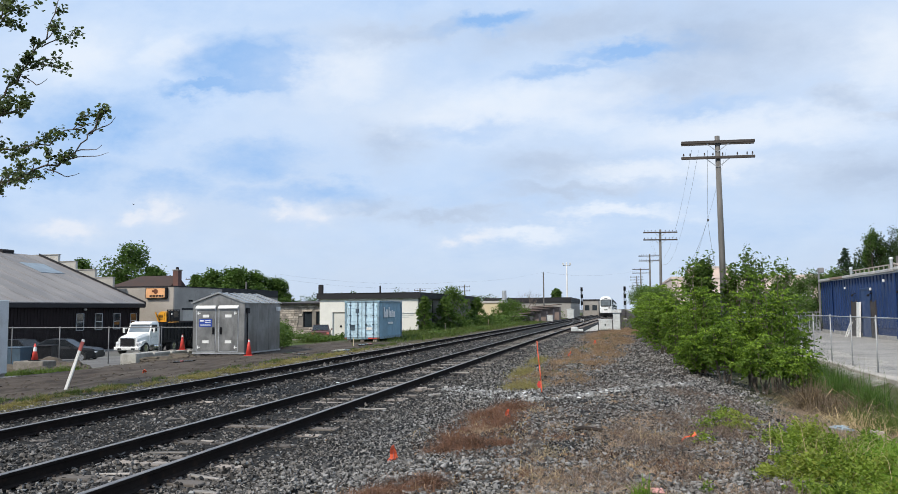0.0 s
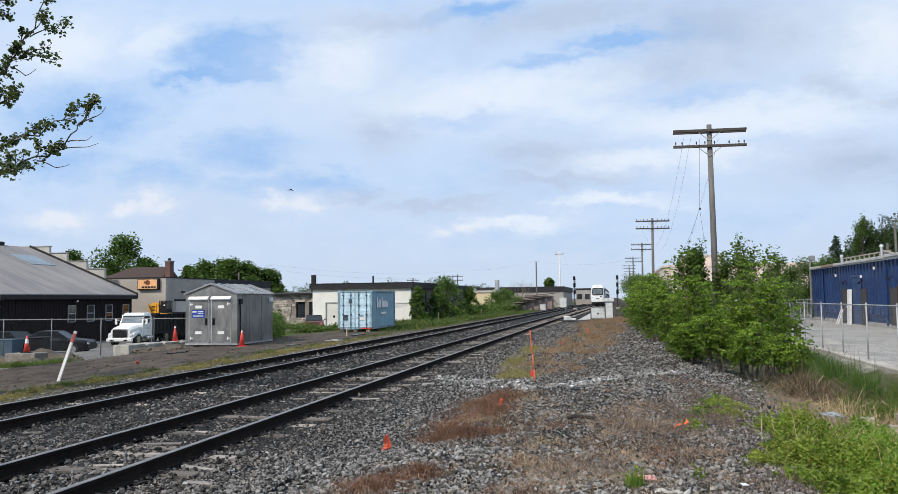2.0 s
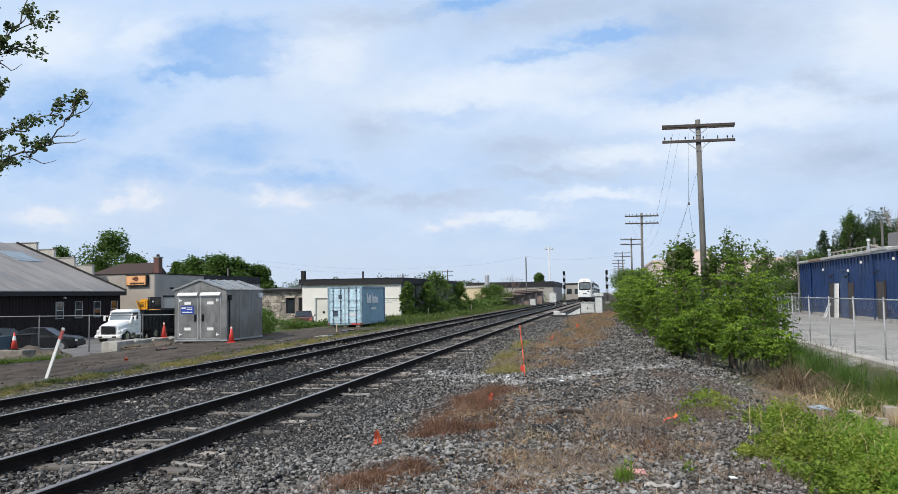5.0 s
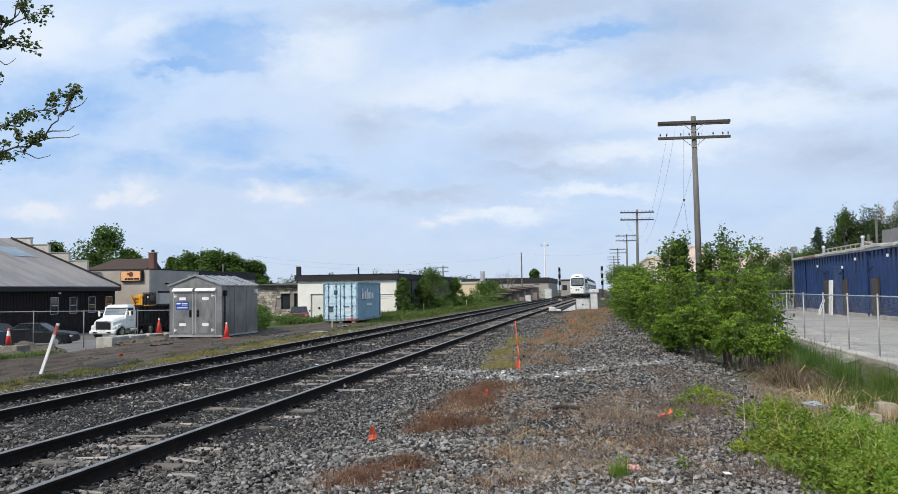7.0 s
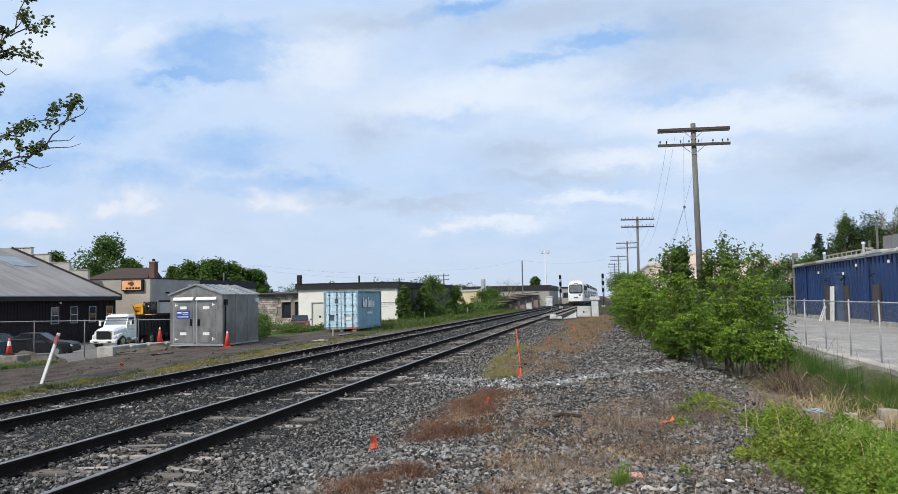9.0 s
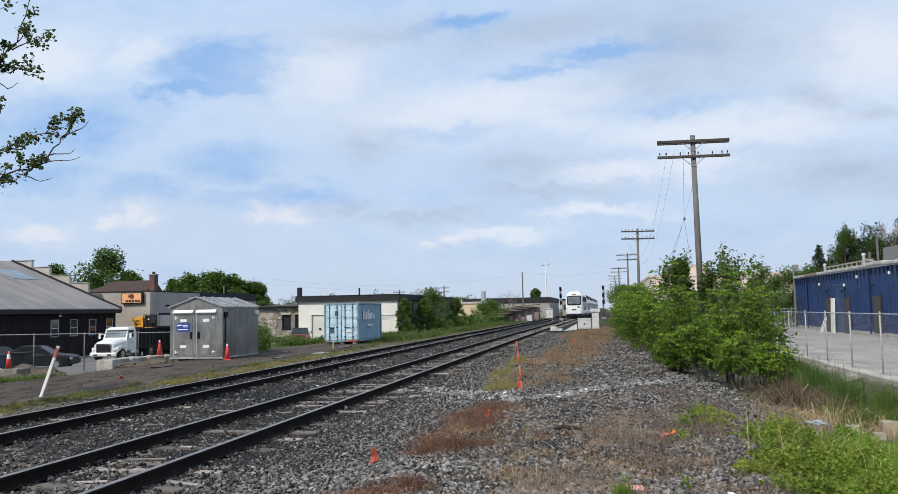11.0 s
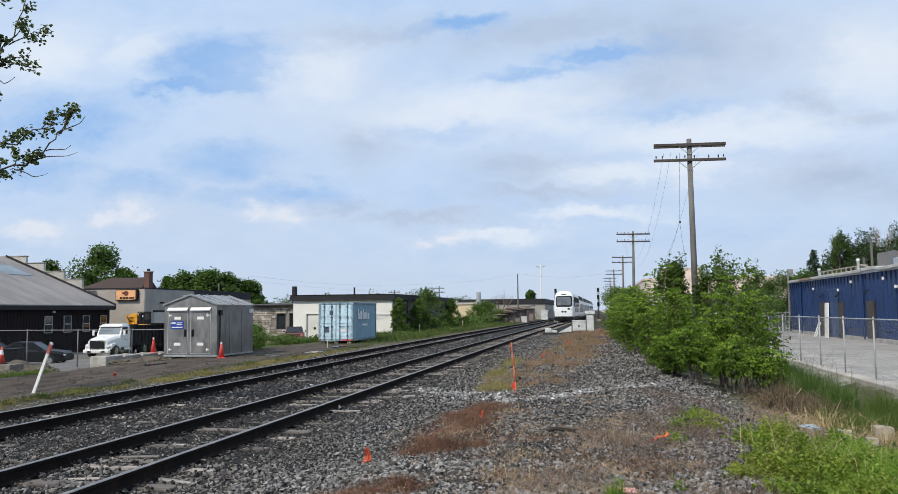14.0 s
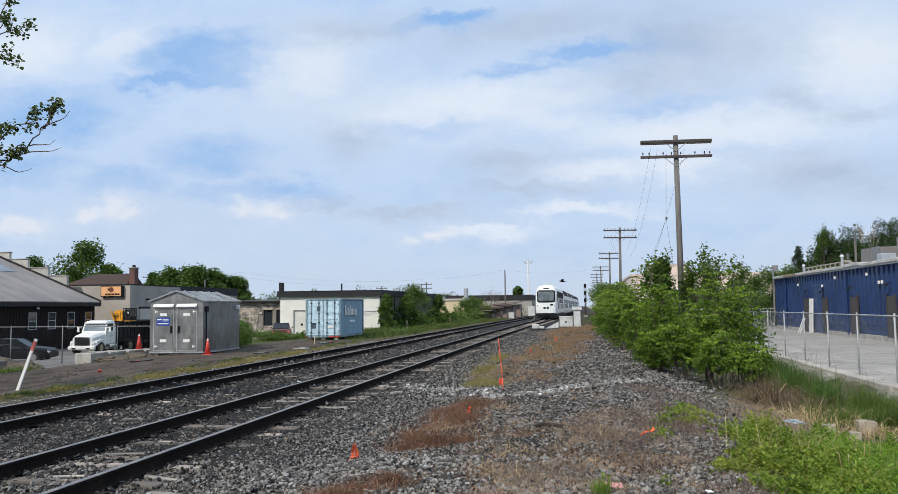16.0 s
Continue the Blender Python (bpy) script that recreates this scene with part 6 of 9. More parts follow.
def roll_off_bin():
    s = thing("waste_bin", "large black ribbed steel roll-off bin", "waste bin", pose(-37.0, 60.8, YARD, 0, 0, 0))
    part("body", loft(B(), [[(0, 0, 0.2), (2.7, 0, 0.2), (2.7, 6.2, 0.2), (0, 6.2, 0.2)], [(-0.05, -0.05, 2.35), (2.75, -0.05, 2.35), (2.75, 6.25, 2.35), (-0.05, 6.25, 2.35)]]), M["black"], s)
    for i in range(7):
        part("rib", bx(0.02 + i * 0.43, 0.12 + i * 0.43, -0.13, -0.02, 0.3, 2.3, 0.01), M["black"], s)
    for i in range(11):
        part("rib", bx(2.72, 2.82, 0.1 + i * 0.58, 0.2 + i * 0.58, 0.3, 2.3, 0.01), M["black"], s)
    part("rim", box(bx(-0.12, 2.85, -0.15, -0.02, 2.28, 2.42, 0.015), 2.7, 2.85, -0.1, 6.2, 2.28, 2.42, 0.015), M["black"], s)
    for x in (0.4, 2.1):
        part("skid", bx(x, x + 0.2, 0, 6.2, 0, 0.2), M["black"], s)


roll_off_bin()


def excavator():
    e = thing("mini_excavator", "yellow mini excavator with dark glazed cab behind the bin", "excavator", pose(-41.5, 65.6, YARD - 0.12) @ Matrix.Diagonal((0.74, 0.8, 1, 1)))
    prof = [(-0.78, 2.38), (0.40, 2.38), (0.44, 2.80), (0.36, 3.16), (0.10, 3.32), (-0.30, 3.36), (-0.62, 3.22), (-0.80, 2.86)]
    hs = part("engine_cover", prism(B(), prof, "y", -0.62, 0.85), M["yellow"], e, "yellow rounded engine cover")
    for k in range(4):
        part("vent_slot", bx(-0.55, -0.05, -0.645, -0.615, 2.62 + 0.12 * k, 2.67 + 0.12 * k), M["black"], hs, "dark cooling slot")
    part("cover_seam", bx(0.12, 0.16, -0.64, -0.615, 2.42, 3.2), M["black"], hs)
    part("glazing", bx(0.56, 1.30, -0.50, 0.70, 2.75, 3.40, 0.03), M["glass_dark"], e, "dark cab glass")
    part("cab_door", bx(0.50, 1.36, -0.55, 0.75, 2.38, 2.76, 0.04), M["black"], e)
    for x in (0.5, 0.92, 1.35):
        for y in (-0.56, 0.74):
            part("cab_pillar", bx(x - 0.04, x + 0.04, y - 0.03, y + 0.03, 2.4, 3.45), M["black"], e)
    part("cab_roof", bx(0.42, 1.43, -0.6, 0.8, 3.43, 3.52, 0.03), M["black"], e)
    part("work_lamp", tube(B(), (1.2, -0.68, 3.1), (1.2, -0.58, 3.1), 0.08, 0.08, 12), M["lamp_white"], e)
    boom = part("boom", tube(B(), (-0.55, -0.75, 2.45), (-0.85, -0.95, 3.28), 0.12, 0.09, 8), M["yellow"], e, "folded yellow boom")
    part("boom_ram", tube(B(), (-0.35, -0.8, 2.5), (-0.68, -0.98, 3.1), 0.04, 0.03, 8), M["steel_dark"], boom)
    part("upper_deck", bx(-0.9, 1.8, -0.75, 1.0, 2.15, 2.38, 0.03), M["yellow"], e)
    part("pedestal", bx(-0.4, 1.3, -0.4, 0.7, 0.6, 2.15), M["black"], e)
    for x in (-0.7, 1.2):
        part("crawler_track", bx(x, x + 0.45, -1.2, 1.4, 0, 0.7, 0.2, seg=3), M["rubber"], e)


excavator()


def saloon_car(at, rz, paint, label, z, hatch=False):
    c = thing("parked_car", label, "car", pose(at[0], at[1], z, 0, 0, rz), "parked cars")
    def ring(y, w, z0, z1, k=0.12):
        return [(-w, y, z0), (w, y, z0), (w, y, z1 - k), (w - k, y, z1), (-w + k, y, z1), (-w, y, z1 - k)]
    part("body", loft(B(), [ring(-2.2, 0.74, 0.35, 0.72), ring(-2.0, 0.84, 0.25, 0.84), ring(-0.8, 0.89, 0.22, 0.98), ring(0.9, 0.89, 0.22, 1.0), ring(1.9, 0.86, 0.25, 1.0 if hatch else 0.96), ring(2.2, 0.78, 0.35, 0.85)]), paint, c, smooth=False)
    top = [(-0.95, 0.78, 0.97), (-0.2, 0.64, 1.42), (0.9, 0.64, 1.44), (1.75 if not hatch else 2.0, 0.74, 0.99)]
    part("glasshouse", loft(B(), [ring(y, w, 0.9, zz, 0.06) for y, w, zz in top]), M["glass_car"], c, "dark car windows")
    part("roof_panel", loft(B(), [ring(-0.18, 0.645, 1.38, 1.435, 0.02), ring(0.92, 0.645, 1.40, 1.455, 0.02)]), paint, c)
    for s in (-1, 1):
        part("pillar", tube(B(), (s * 0.72, -0.92, 0.98), (s * 0.63, -0.18, 1.42), 0.035, 0.035, 6), paint, c)
        part("pillar", tube(B(), (s * 0.70, 0.35, 0.98), (s * 0.645, 0.3, 1.42), 0.035, 0.035, 6), paint, c)
        part("headlight", bx(s * 0.62 - 0.14, s * 0.62 + 0.14, -2.2, -2.08, 0.58, 0.70, 0.02), M["lamp_white"], c)
        part("tail_light", bx(s * 0.66 - 0.12, s * 0.66 + 0.12, 2.08, 2.21, 0.62, 0.8, 0.02), M["faded_red"], c)
        part("mirror", bx(s * 0.95 - 0.08, s * 0.95 + 0.08, -0.75, -0.62, 0.95, 1.08, 0.02), paint, c)
        for y in (-1.35, 1.35):
            wheel(c, (s * 0.80, y, 0.32), 0.32, 0.2)


saloon_car((-34.6, 43.5), 105, M["car_black"], "black parked saloon car in the yard", -1.33)
saloon_car((-38.5, 44.5), 80, M["car_black"], "dark parked car beside the brown shed", -1.4)
saloon_car((-26.6, 66.6), 200, M["car_red"], "dull red-brown parked hatchback in the weeds by the wall", -0.9, True)


def yard_bin():
    for i, (x, y, w, mt, lab) in enumerate([(-36.5, 41.5, 1.5, "blue_grey", "grey-blue steel waste bin behind the fence"), (-38.4, 41.2, 1.5, "blue_grey", "grey-blue steel waste bin behind the fence"), (-31.9, 38.6, 0.8, "black", "dark wheeled bin behind the fence")]):
        b = thing("yard_bin", lab, "bin", pose(x, y, gz(x, y) - 0.03, 0, 0, 10 * i), "yard bins")
        part("body", loft(B(), [[(-w * 0.45, -0.4, 0.05), (w * 0.45, -0.4, 0.05), (w * 0.45, 0.4, 0.05), (-w * 0.45, 0.4, 0.05)], [(-w / 2, -0.5, 1.05), (w / 2, -0.5, 1.05), (w / 2, 0.5, 1.05), (-w / 2, 0.5, 1.05)]]), M[mt], b)
        part("lid", bx(-w / 2 - 0.03, w / 2 + 0.03, -0.54, 0.54, 1.05, 1.12, 0.02), M[mt], b)


M["blue_grey"] = plain("blue_grey_steel", (0.06, 0.10, 0.14), 0.6, 0.0, 0.2, 2.0, 30.0, 0.1)
yard_bin()

# ---------------------------------------------------------------- right side: fence, blue building, yard
chain_fence("galvanised chain-link fence along the paved yard", (7.05, 17.0), (7.05, 60.0), 1.58, 2.52, lambda x, y: -0.12, "chain-link fences", "galv_mid", 0.022, 0.0012, "mesh_bright", 0.075)


def blue_building():
    b = thing("factory_building", "blue ribbed metal factory building with rusty roof edge", "building")
    xw, y0, y1, zt = 14.0, 26.0, 61.0, 3.55
    o, n = [], 58
    for i in range(n):
        a, p = y0 + i * (y1 - y0) / n, (y1 - y0) / n
        o += [(xw, a), (xw, a + p * 0.56), (xw + 0.13, a + p * 0.66), (xw + 0.13, a + p * 0.92)]
    part("wall", prism(B(), o + [(xw, y1), (xw + 0.3, y1), (xw + 0.3, y0)], "z", 0.62, zt), M["blue_siding"], b, "blue ribbed metal siding")
    part("lower_wall", bx(xw + 0.05, xw + 0.32, y0, y1, 0.18, 0.62), M["blue_siding"], b)
    part("concrete_base", bx(xw - 0.03, xw + 0.3, y0, y1, -0.3, 0.2, 0.01), M["concrete"], b, "pale concrete wall base")
    part("end_wall", bx(xw + 0.3, xw + 26, y1 - 0.3, y1 - 0.001, -0.3, zt), M["blue_siding"], b)
    part("end_wall", bx(xw + 0.3, xw + 26, y0, y0 + 0.3, -0.3, zt), M["blue_siding"], b)
    part("rear_wall", bx(xw + 25.7, xw + 26, y0 + 0.3, y1 - 0.3, -0.3, zt), M["blue_siding"], b)
    part("roof", bx(xw - 0.1, xw + 26.1, y0 - 0.1, y1 + 0.1, zt, zt + 0.16), M["galv"], b)
    rnd = random.Random(9)
    y = y0
    while y < y1 - 0.5:
        l = rnd.uniform(1.6, 3.4)
        y2 = min(y1, y + l)
        z = zt + 0.16 + rnd.uniform(0.0, 0.10)
        part("roof_flashing", box(B(), xw - 0.22, xw + 0.35, y + 0.03, y2 - 0.03, z - 0.13, z + 0.03, 0.02, pose(0, 0, 0)), M["flashing"] if rnd.random() < 0.85 else M["flashing_rust"], b, "bent pale metal roof flashing")
        y = y2
    # doors
    def door(yc, w, z0, z1, mt, lab):
        d = part("door", bx(xw - 0.05, xw + 0.03, yc - w / 2, yc + w / 2, z0, z1, 0.01), M[mt], b, lab)
        for a, c in ((yc - w / 2 - 0.08, yc - w / 2), (yc + w / 2, yc + w / 2 + 0.08)):
            part("door_frame", bx(xw - 0.07, xw + 0.02, a, c, z0, z1 + 0.08), M[mt], d)
        part("door_knob", tube(B(), (xw - 0.1, yc - w * 0.35, z0 + 1.0), (xw - 0.04, yc - w * 0.35, z0 + 1.0), 0.04, 0.04, 8), M["galv"], d)
        return d
    door(52.75, 0.95, 0.0, 2.08, "door_brown", "dark brown steel door")
    door(48.95, 0.75, 0.0, 2.05, "door_brown", "dark brown steel door")
    door(43.95, 0.95, 0.15, 2.08, "door_brown", "dark brown steel door")
    door(38.95, 0.95, 0.15, 2.08, "door_brown", "dark brown steel door")
    part("loading_door", bx(xw - 0.04, xw + 0.03, 49.45, 51.2, 0.02, 2.78, 0.01), M["blue_smooth"], b, "smooth blue loading door")
    part("loading_door_head", bx(xw - 0.08, xw, 49.3, 51.35, 2.78, 2.9), M["blue_smooth"], b)
    for y, z in ((54.6, 3.0), (49.3, 2.8), (46.9, 3.2), (41.9, 3.2), (40.3, 2.75), (39.9, 2.75), (35.2, 3.0)):
        part("wall_lamp", bx(xw - 0.1, xw, y - 0.05, y + 0.05, z - 0.09, z + 0.07, 0.02), M["white_paint"], b, "white wall lamp")
    for y, z in ((52.4, 2.5), (49.2, 2.45), (44.2, 2.55), (39.0, 2.6)):
        l = tube(B(), (xw - 0.25, y, z), (xw, y, z + 0.12), 0.03, 0.03, 6)
        box(l, xw - 0.28, xw - 0.16, y - 0.07, y + 0.07, z - 0.08, z + 0.03, 0.02)
        part("door_lamp", l, M["black"], b, "black gooseneck lamp")
    for y in (57.8, 45.0):
        part("downpipe", tube(B(), (xw - 0.06, y, 0.1), (xw - 0.06, y, zt), 0.05, 0.05, 8), M["blue_siding"], b)
    # roof clutter
    part("corner_post", bx(xw - 0.14, xw - 0.03, y1 + 0.05, y1 + 0.17, 1.0, 4.3, 0.01), M["grey_dark"], b, "grey corner duct")
    part("duct_cap", bx(xw - 0.12, xw + 0.25, y1 - 0.1, y1 + 0.3, 4.25, 4.62, 0.03), M["grey_dark"], b)
    for y, h in ((47.6, 0.85), (55.5, 0.7)):
        part("vent_stack", tube(B(), (xw + 0.6, y, zt), (xw + 0.6, y, zt + h), 0.08, 0.08, 12), M["galv"], b, "galvanised vent stack")
        part("vent_cap", tube(B(), (xw + 0.6, y, zt + h), (xw + 0.6, y, zt + h + 0.12), 0.13, 0.09, 12), M["galv"], b)
    part("small_roof_unit", bx(xw + 0.8, xw + 1.5, 42.2, 42.9, zt + 0.16, zt + 0.7, 0.04), M["galv"], b)
    u = part("roof_unit", bx(xw + 2.0, xw + 5.0, 45.6, 48.4, zt + 0.2, zt + 1.25, 0.03), M["unit_grey"], b, "grey-brown rooftop air unit")
    part("unit_panel", bx(xw + 1.97, xw + 2.0, 45.8, 47.1, zt + 0.4, zt + 1.3, 0.01), M["grey_dark"], u)
    part("unit_panel", bx(xw + 1.97, xw + 2.0, 47.4, 48.7, zt + 0.4, zt + 1.3, 0.01), M["unit_grey"], u)
    part("roof_unit", bx(xw + 2.4, xw + 5.0, 41.6, 44.6, zt + 0.2, zt + 1.65, 0.03), M["unit_grey"], b, "grey-brown rooftop air unit")
    # pale timber balustrade and rafters further back on the roof
    r = part("roof_frame_rail", bx(xw + 1.8, xw + 1.86, 50.0, 60.0, zt + 0.72, zt + 0.79), M["roof_timber"], b, "weathered timber framing on the roof")
    for i in range(11):
        part("roof_stud", bx(xw + 1.8, xw + 1.86, 50.0 + i, 50.06 + i, zt + 0.1, zt + 0.74), M["roof_timber"], r)
    part("leaning_plank", tube(B(), (xw + 1.0, 46.0, zt + 0.3), (xw + 1.2, 49.6, zt + 0.75), 0.06, 0.06, 4), M["roof_timber"], b)


M["flashing"] = plain("pale_metal_flashing", (0.50, 0.49, 0.46), 0.55, 0.2, 0.2, 1.0, 20.0, 0.1, dirt=(0.27, 0.20, 0.15))
M["flashing_rust"] = plain("rusty_metal_flashing", (0.30, 0.21, 0.15), 0.7, 0.1, 0.2, 1.0, 20.0, 0.1, dirt=(0.16, 0.08, 0.05))
M["door_brown"] = plain("dark_brown_door", (0.05, 0.04, 0.036), 0.6, 0.0, 0.12, 1.0, 20.0, 0.05)
M["blue_smooth"] = plain("smooth_blue_paint", (0.012, 0.042, 0.135), 0.45, 0.0, 0.08, 1.0, 20.0, 0.03)
M["grey_dark"] = plain("mid_grey_steel", (0.20, 0.20, 0.20), 0.6, 0.2, 0.15, 1.0, 20.0, 0.1)
M["unit_grey"] = plain("grey_brown_unit_paint", (0.20, 0.185, 0.18), 0.6, 0.0, 0.15, 1.0, 20.0, 0.1)
M["roof_timber"] = plain("weathered_roof_timber", (0.34, 0.30, 0.25), 0.85, 0.0, 0.2, 1.5, 20.0, 0.1, dirt=(0.18, 0.15, 0.12))
M["timber"] = plain("bare_timber", (0.50, 0.42, 0.31), 0.8, 0.0, 0.15, 2.0, 20.0, 0.1)
blue_building()


def leaning_board():
    b = thing("white_board", "tall white board leaning against the blue wall", "board", pose(13.75, 51.45, -0.05, 0, 2.5, 0))
    part("panel", bx(0, 0.09, -0.32, 0.32, 0, 2.12, 0.008), M["white_paint"], b)
    s = thing("step_ladder", "small white step ladder leaning by the board", "ladder", pose(13.2, 51.95, -0.05, 0, 20, 0))
    for y in (-0.2, 0.2):
        part("stile", bx(0, 0.05, y - 0.02, y + 0.02, 0, 1.0), M["white_paint"], s)
    for k in range(4):
        part("rung", bx(0, 0.06, -0.2, 0.2, 0.15 + k * 0.24, 0.19 + k * 0.24), M["white_paint"], s)


leaning_board()


def gate():
    g = thing("steel_gate", "pale steel picket gate at the end of the yard", "gate", pose(8.2, 60.5, -0.1))
    for z in (0.15, 1.5):
        part("rail", bx(0, 5.6, -0.03, 0.03, z, z + 0.06), M["galv"], g)
    for i in range(24):
        part("picket", bx(i * 0.24, i * 0.24 + 0.03, -0.02, 0.02, 0.05, 1.65), M["galv"], g)


gate()


def yard_cracks():
    """Broken concrete edge strip and worn slabs under the fence."""
    rnd = random.Random(3)
    st = thing("concrete_edge", "cracked pale concrete strip along the fence", "kerb", kind="structure")
    y = 17.0
    while y < 58:
        l = rnd.uniform(1.6, 3.2)
        part("slab", bx(6.75 + rnd.uniform(-0.08, 0.08), 8.6 + rnd.uniform(-0.3, 0.3), y + 0.02, y + l - 0.02, -0.30, -0.085 + rnd.uniform(-0.012, 0.012), 0.02), M["slab"], st)
        y += l


M["slab"] = plain("pale_worn_concrete", (0.42, 0.39, 0.35), 0.9, 0.0, 0.18, 0.8, 16.0, 0.3, dirt=(0.24, 0.215, 0.19))
yard_cracks()


# ---------------------------------------------------------------- far ahead along the line


def lineside_cabinets():
    c = thing("relay_case", "squat light grey lineside equipment case", "cabinet", pose(-2.1, 70.2, gz(-2, 70) - 0.03), "lineside cabinets")
    part("body", bx(0, 1.15, 0, 0.9, 0.05, 0.94, 0.03), M["case_grey"], c)
    part("lid", bx(-0.04, 1.19, -0.04, 0.94, 0.92, 1.0, 0.02), M["case_grey"], c)
    part("door", bx(0.08, 1.07, -0.025, 0.0, 0.12, 0.86, 0.01), M["case_grey"], c)
    part("latch", bx(0.5, 0.62, -0.05, -0.02, 0.42, 0.58, 0.01), M["black"], c)
    d = thing("relay_case", "tall narrow light grey lineside cabinet with overhanging lid", "cabinet", pose(-0.85, 69.2, gz(-1, 69) - 0.03), "lineside cabinets")
    part("body", bx(0, 0.6, 0, 0.6, 0.05, 1.5, 0.02), M["case_grey"], d)
    part("lid", bx(-0.12, 0.72, -0.1, 0.7, 1.5, 1.80, 0.03), M["case_grey"], d)
    part("plinth", bx(-0.05, 0.65, -0.05, 0.65, 0, 0.08), M["concrete"], d)
    r = thing("cable_ramp", "grey sloped metal cable cover by the switch", "cable cover", pose(-3.4, 70.3, gz(-3, 70) - 0.02))
    part("ramp", prism(B(), [(0, 0.0), (1.2, 0.0), (1.2, 0.62)], "y", 0, 0.9), M["case_grey"], r)
    s = thing("switch_machine", "low pale switch machine beside the rail", "switch machine", pose(-4.35, 66.6, -0.22))
    part("base", bx(-0.4, 1.1, 0.0, 0.5, 0, 0.12, 0.01), M["steel_dark"], s)
    part("motor_case", bx(0.05, 0.6, 0.05, 0.45, 0.1, 0.48, 0.05), M["case_grey"], s)
    part("gear_case", bx(0.6, 1.05, 0.08, 0.42, 0.1, 0.3, 0.04), M["case_grey"], s)
    part("throw_rod", tube(B(), (-1.4, 0.25, 0.1), (0.1, 0.25, 0.14), 0.03, 0.03, 8), M["steel_dark"], s)
    for x, y in ((-13.2, 140.0),):
        e = thing("relay_case", "small light grey lineside cabinet on the grass", "cabinet", pose(x, y, gz(x, y) - 0.02), "lineside cabinets")
        part("body", bx(0, 1.0, 0, 0.7, 0, 1.05, 0.03), M["case_grey"], e)
        part("lid", bx(-0.05, 1.05, -0.05, 0.75, 1.0, 1.1, 0.02), M["case_grey"], e)
    v = thing("lineside_hut", "small grey lineside hut beside the tracks", "hut", pose(-12.2, 176.0, gz(-13, 176)))
    part("body", bx(0, 1.5, 0, 2.0, 0, 2.0, 0.03), M["case_grey"], v)
    part("roof", prism(B(), [(-0.1, 1.98), (1.6, 1.98), (1.6, 2.08), (0.75, 2.25), (-0.1, 2.08)], "y", -0.1, 2.1), M["case_grey"], v)


lineside_cabinets()


def signal(at, h, label):
    s = thing("railway_signal", label, "railway signal", pose(at[0], at[1], gz(*at) - 0.05), "railway signals")
    part("mast", tube(B(), (0, 0.2, 0), (0, 0.2, h), 0.07, 0.06, 10), M["steel_dark"], s)
    part("base", bx(-0.3, 0.3, -0.1, 0.5, 0, 0.35, 0.03), M["concrete"], s)
    for i, z in enumerate((h - 0.3, h - 1.45, h - 2.6)):
        hd = part("signal_head", tube(B(), (0, 0.05, z - 0.36), (0, 0.05, z + 0.30), 0.19, 0.19, 14), M["black"], s, "black signal head")
        for dz in (-0.22, 0.14):
            part("hood", tube(B(), (0, -0.45, z + dz), (0, -0.15, z + dz), 0.12, 0.12, 10, False), M["black"], hd)
    part("ladder", box(bx(-0.2, -0.16, 0.5, 0.53, 0.3, h - 0.4), 0.16, 0.2, 0.5, 0.53, 0.3, h - 0.4), M["steel_dark"], s)
    return s


signal((-7.72 + bend(132), 132.0), 5.6, "triple-head railway signal between the tracks, dark from behind")
signal((0.35, 128.0), 5.4, "triple-head railway signal beside the line, dark from behind")


def mast():
    m = thing("lighting_mast", "tall slender white lighting mast", "mast", pose(-14.0, 205.0, -0.6))
    part("pole", tube(B(), (0, 0, 0), (0, 0, 14.5), 0.28, 0.16, 12), M["white_paint"], m)
    part("head_frame", bx(-0.9, 0.9, -0.1, 0.1, 13.6, 13.75), M["galv"], m)
    for x in (-0.9, 0.9):
        part("lamp_head", bx(x - 0.25, x + 0.25, -0.25, 0.2, 13.75, 14.4, 0.05), M["grey_paint"], m)


mast()


def street_pole(at, h, arms, label):
    p = thing("utility_pole", label, "utility pole", pose(at[0], at[1], gz(*at) if abs(at[0]) < 60 else -1.4), "street poles")
    part("pole", tube(B(), (0, 0, -0.2), (0, 0, h), 0.16, 0.11, 10), M["pole_wood"], p)
    for i in range(arms):
        part("crossarm", bx(-1.1, 1.1, -0.17, -0.08, h - 0.5 - i * 0.8, h - 0.38 - i * 0.8), M["pole_wood"], p)
        for x in (-1.0, -0.5, 0.5, 1.0):
            part("insulator", tube(B(), (x, -0.12, h - 0.38 - i * 0.8), (x, -0.12, h - 0.2 - i * 0.8), 0.05, 0.03, 6), M["steel_dark"], p)


STREET = [(-14.9, 152.0, 9.2, 0), (-30.5, 152.0, 7.9, 2), (-51.3, 112.0, 8.0, 1), (-51.0, 100.0, 7.3, 0), (-36.5, 140.0, 7.2, 1), (-70.0, 118.0, 9.0, 1), (29.0, 90.0, 9.2, 0), (23.5, 75.0, 6.2, 0), (35.0, 80.0, 8.6, 1)]
for x, y, h, a in STREET:
    street_pole((x, y), h, a, "grey wooden street pole standing behind the buildings")


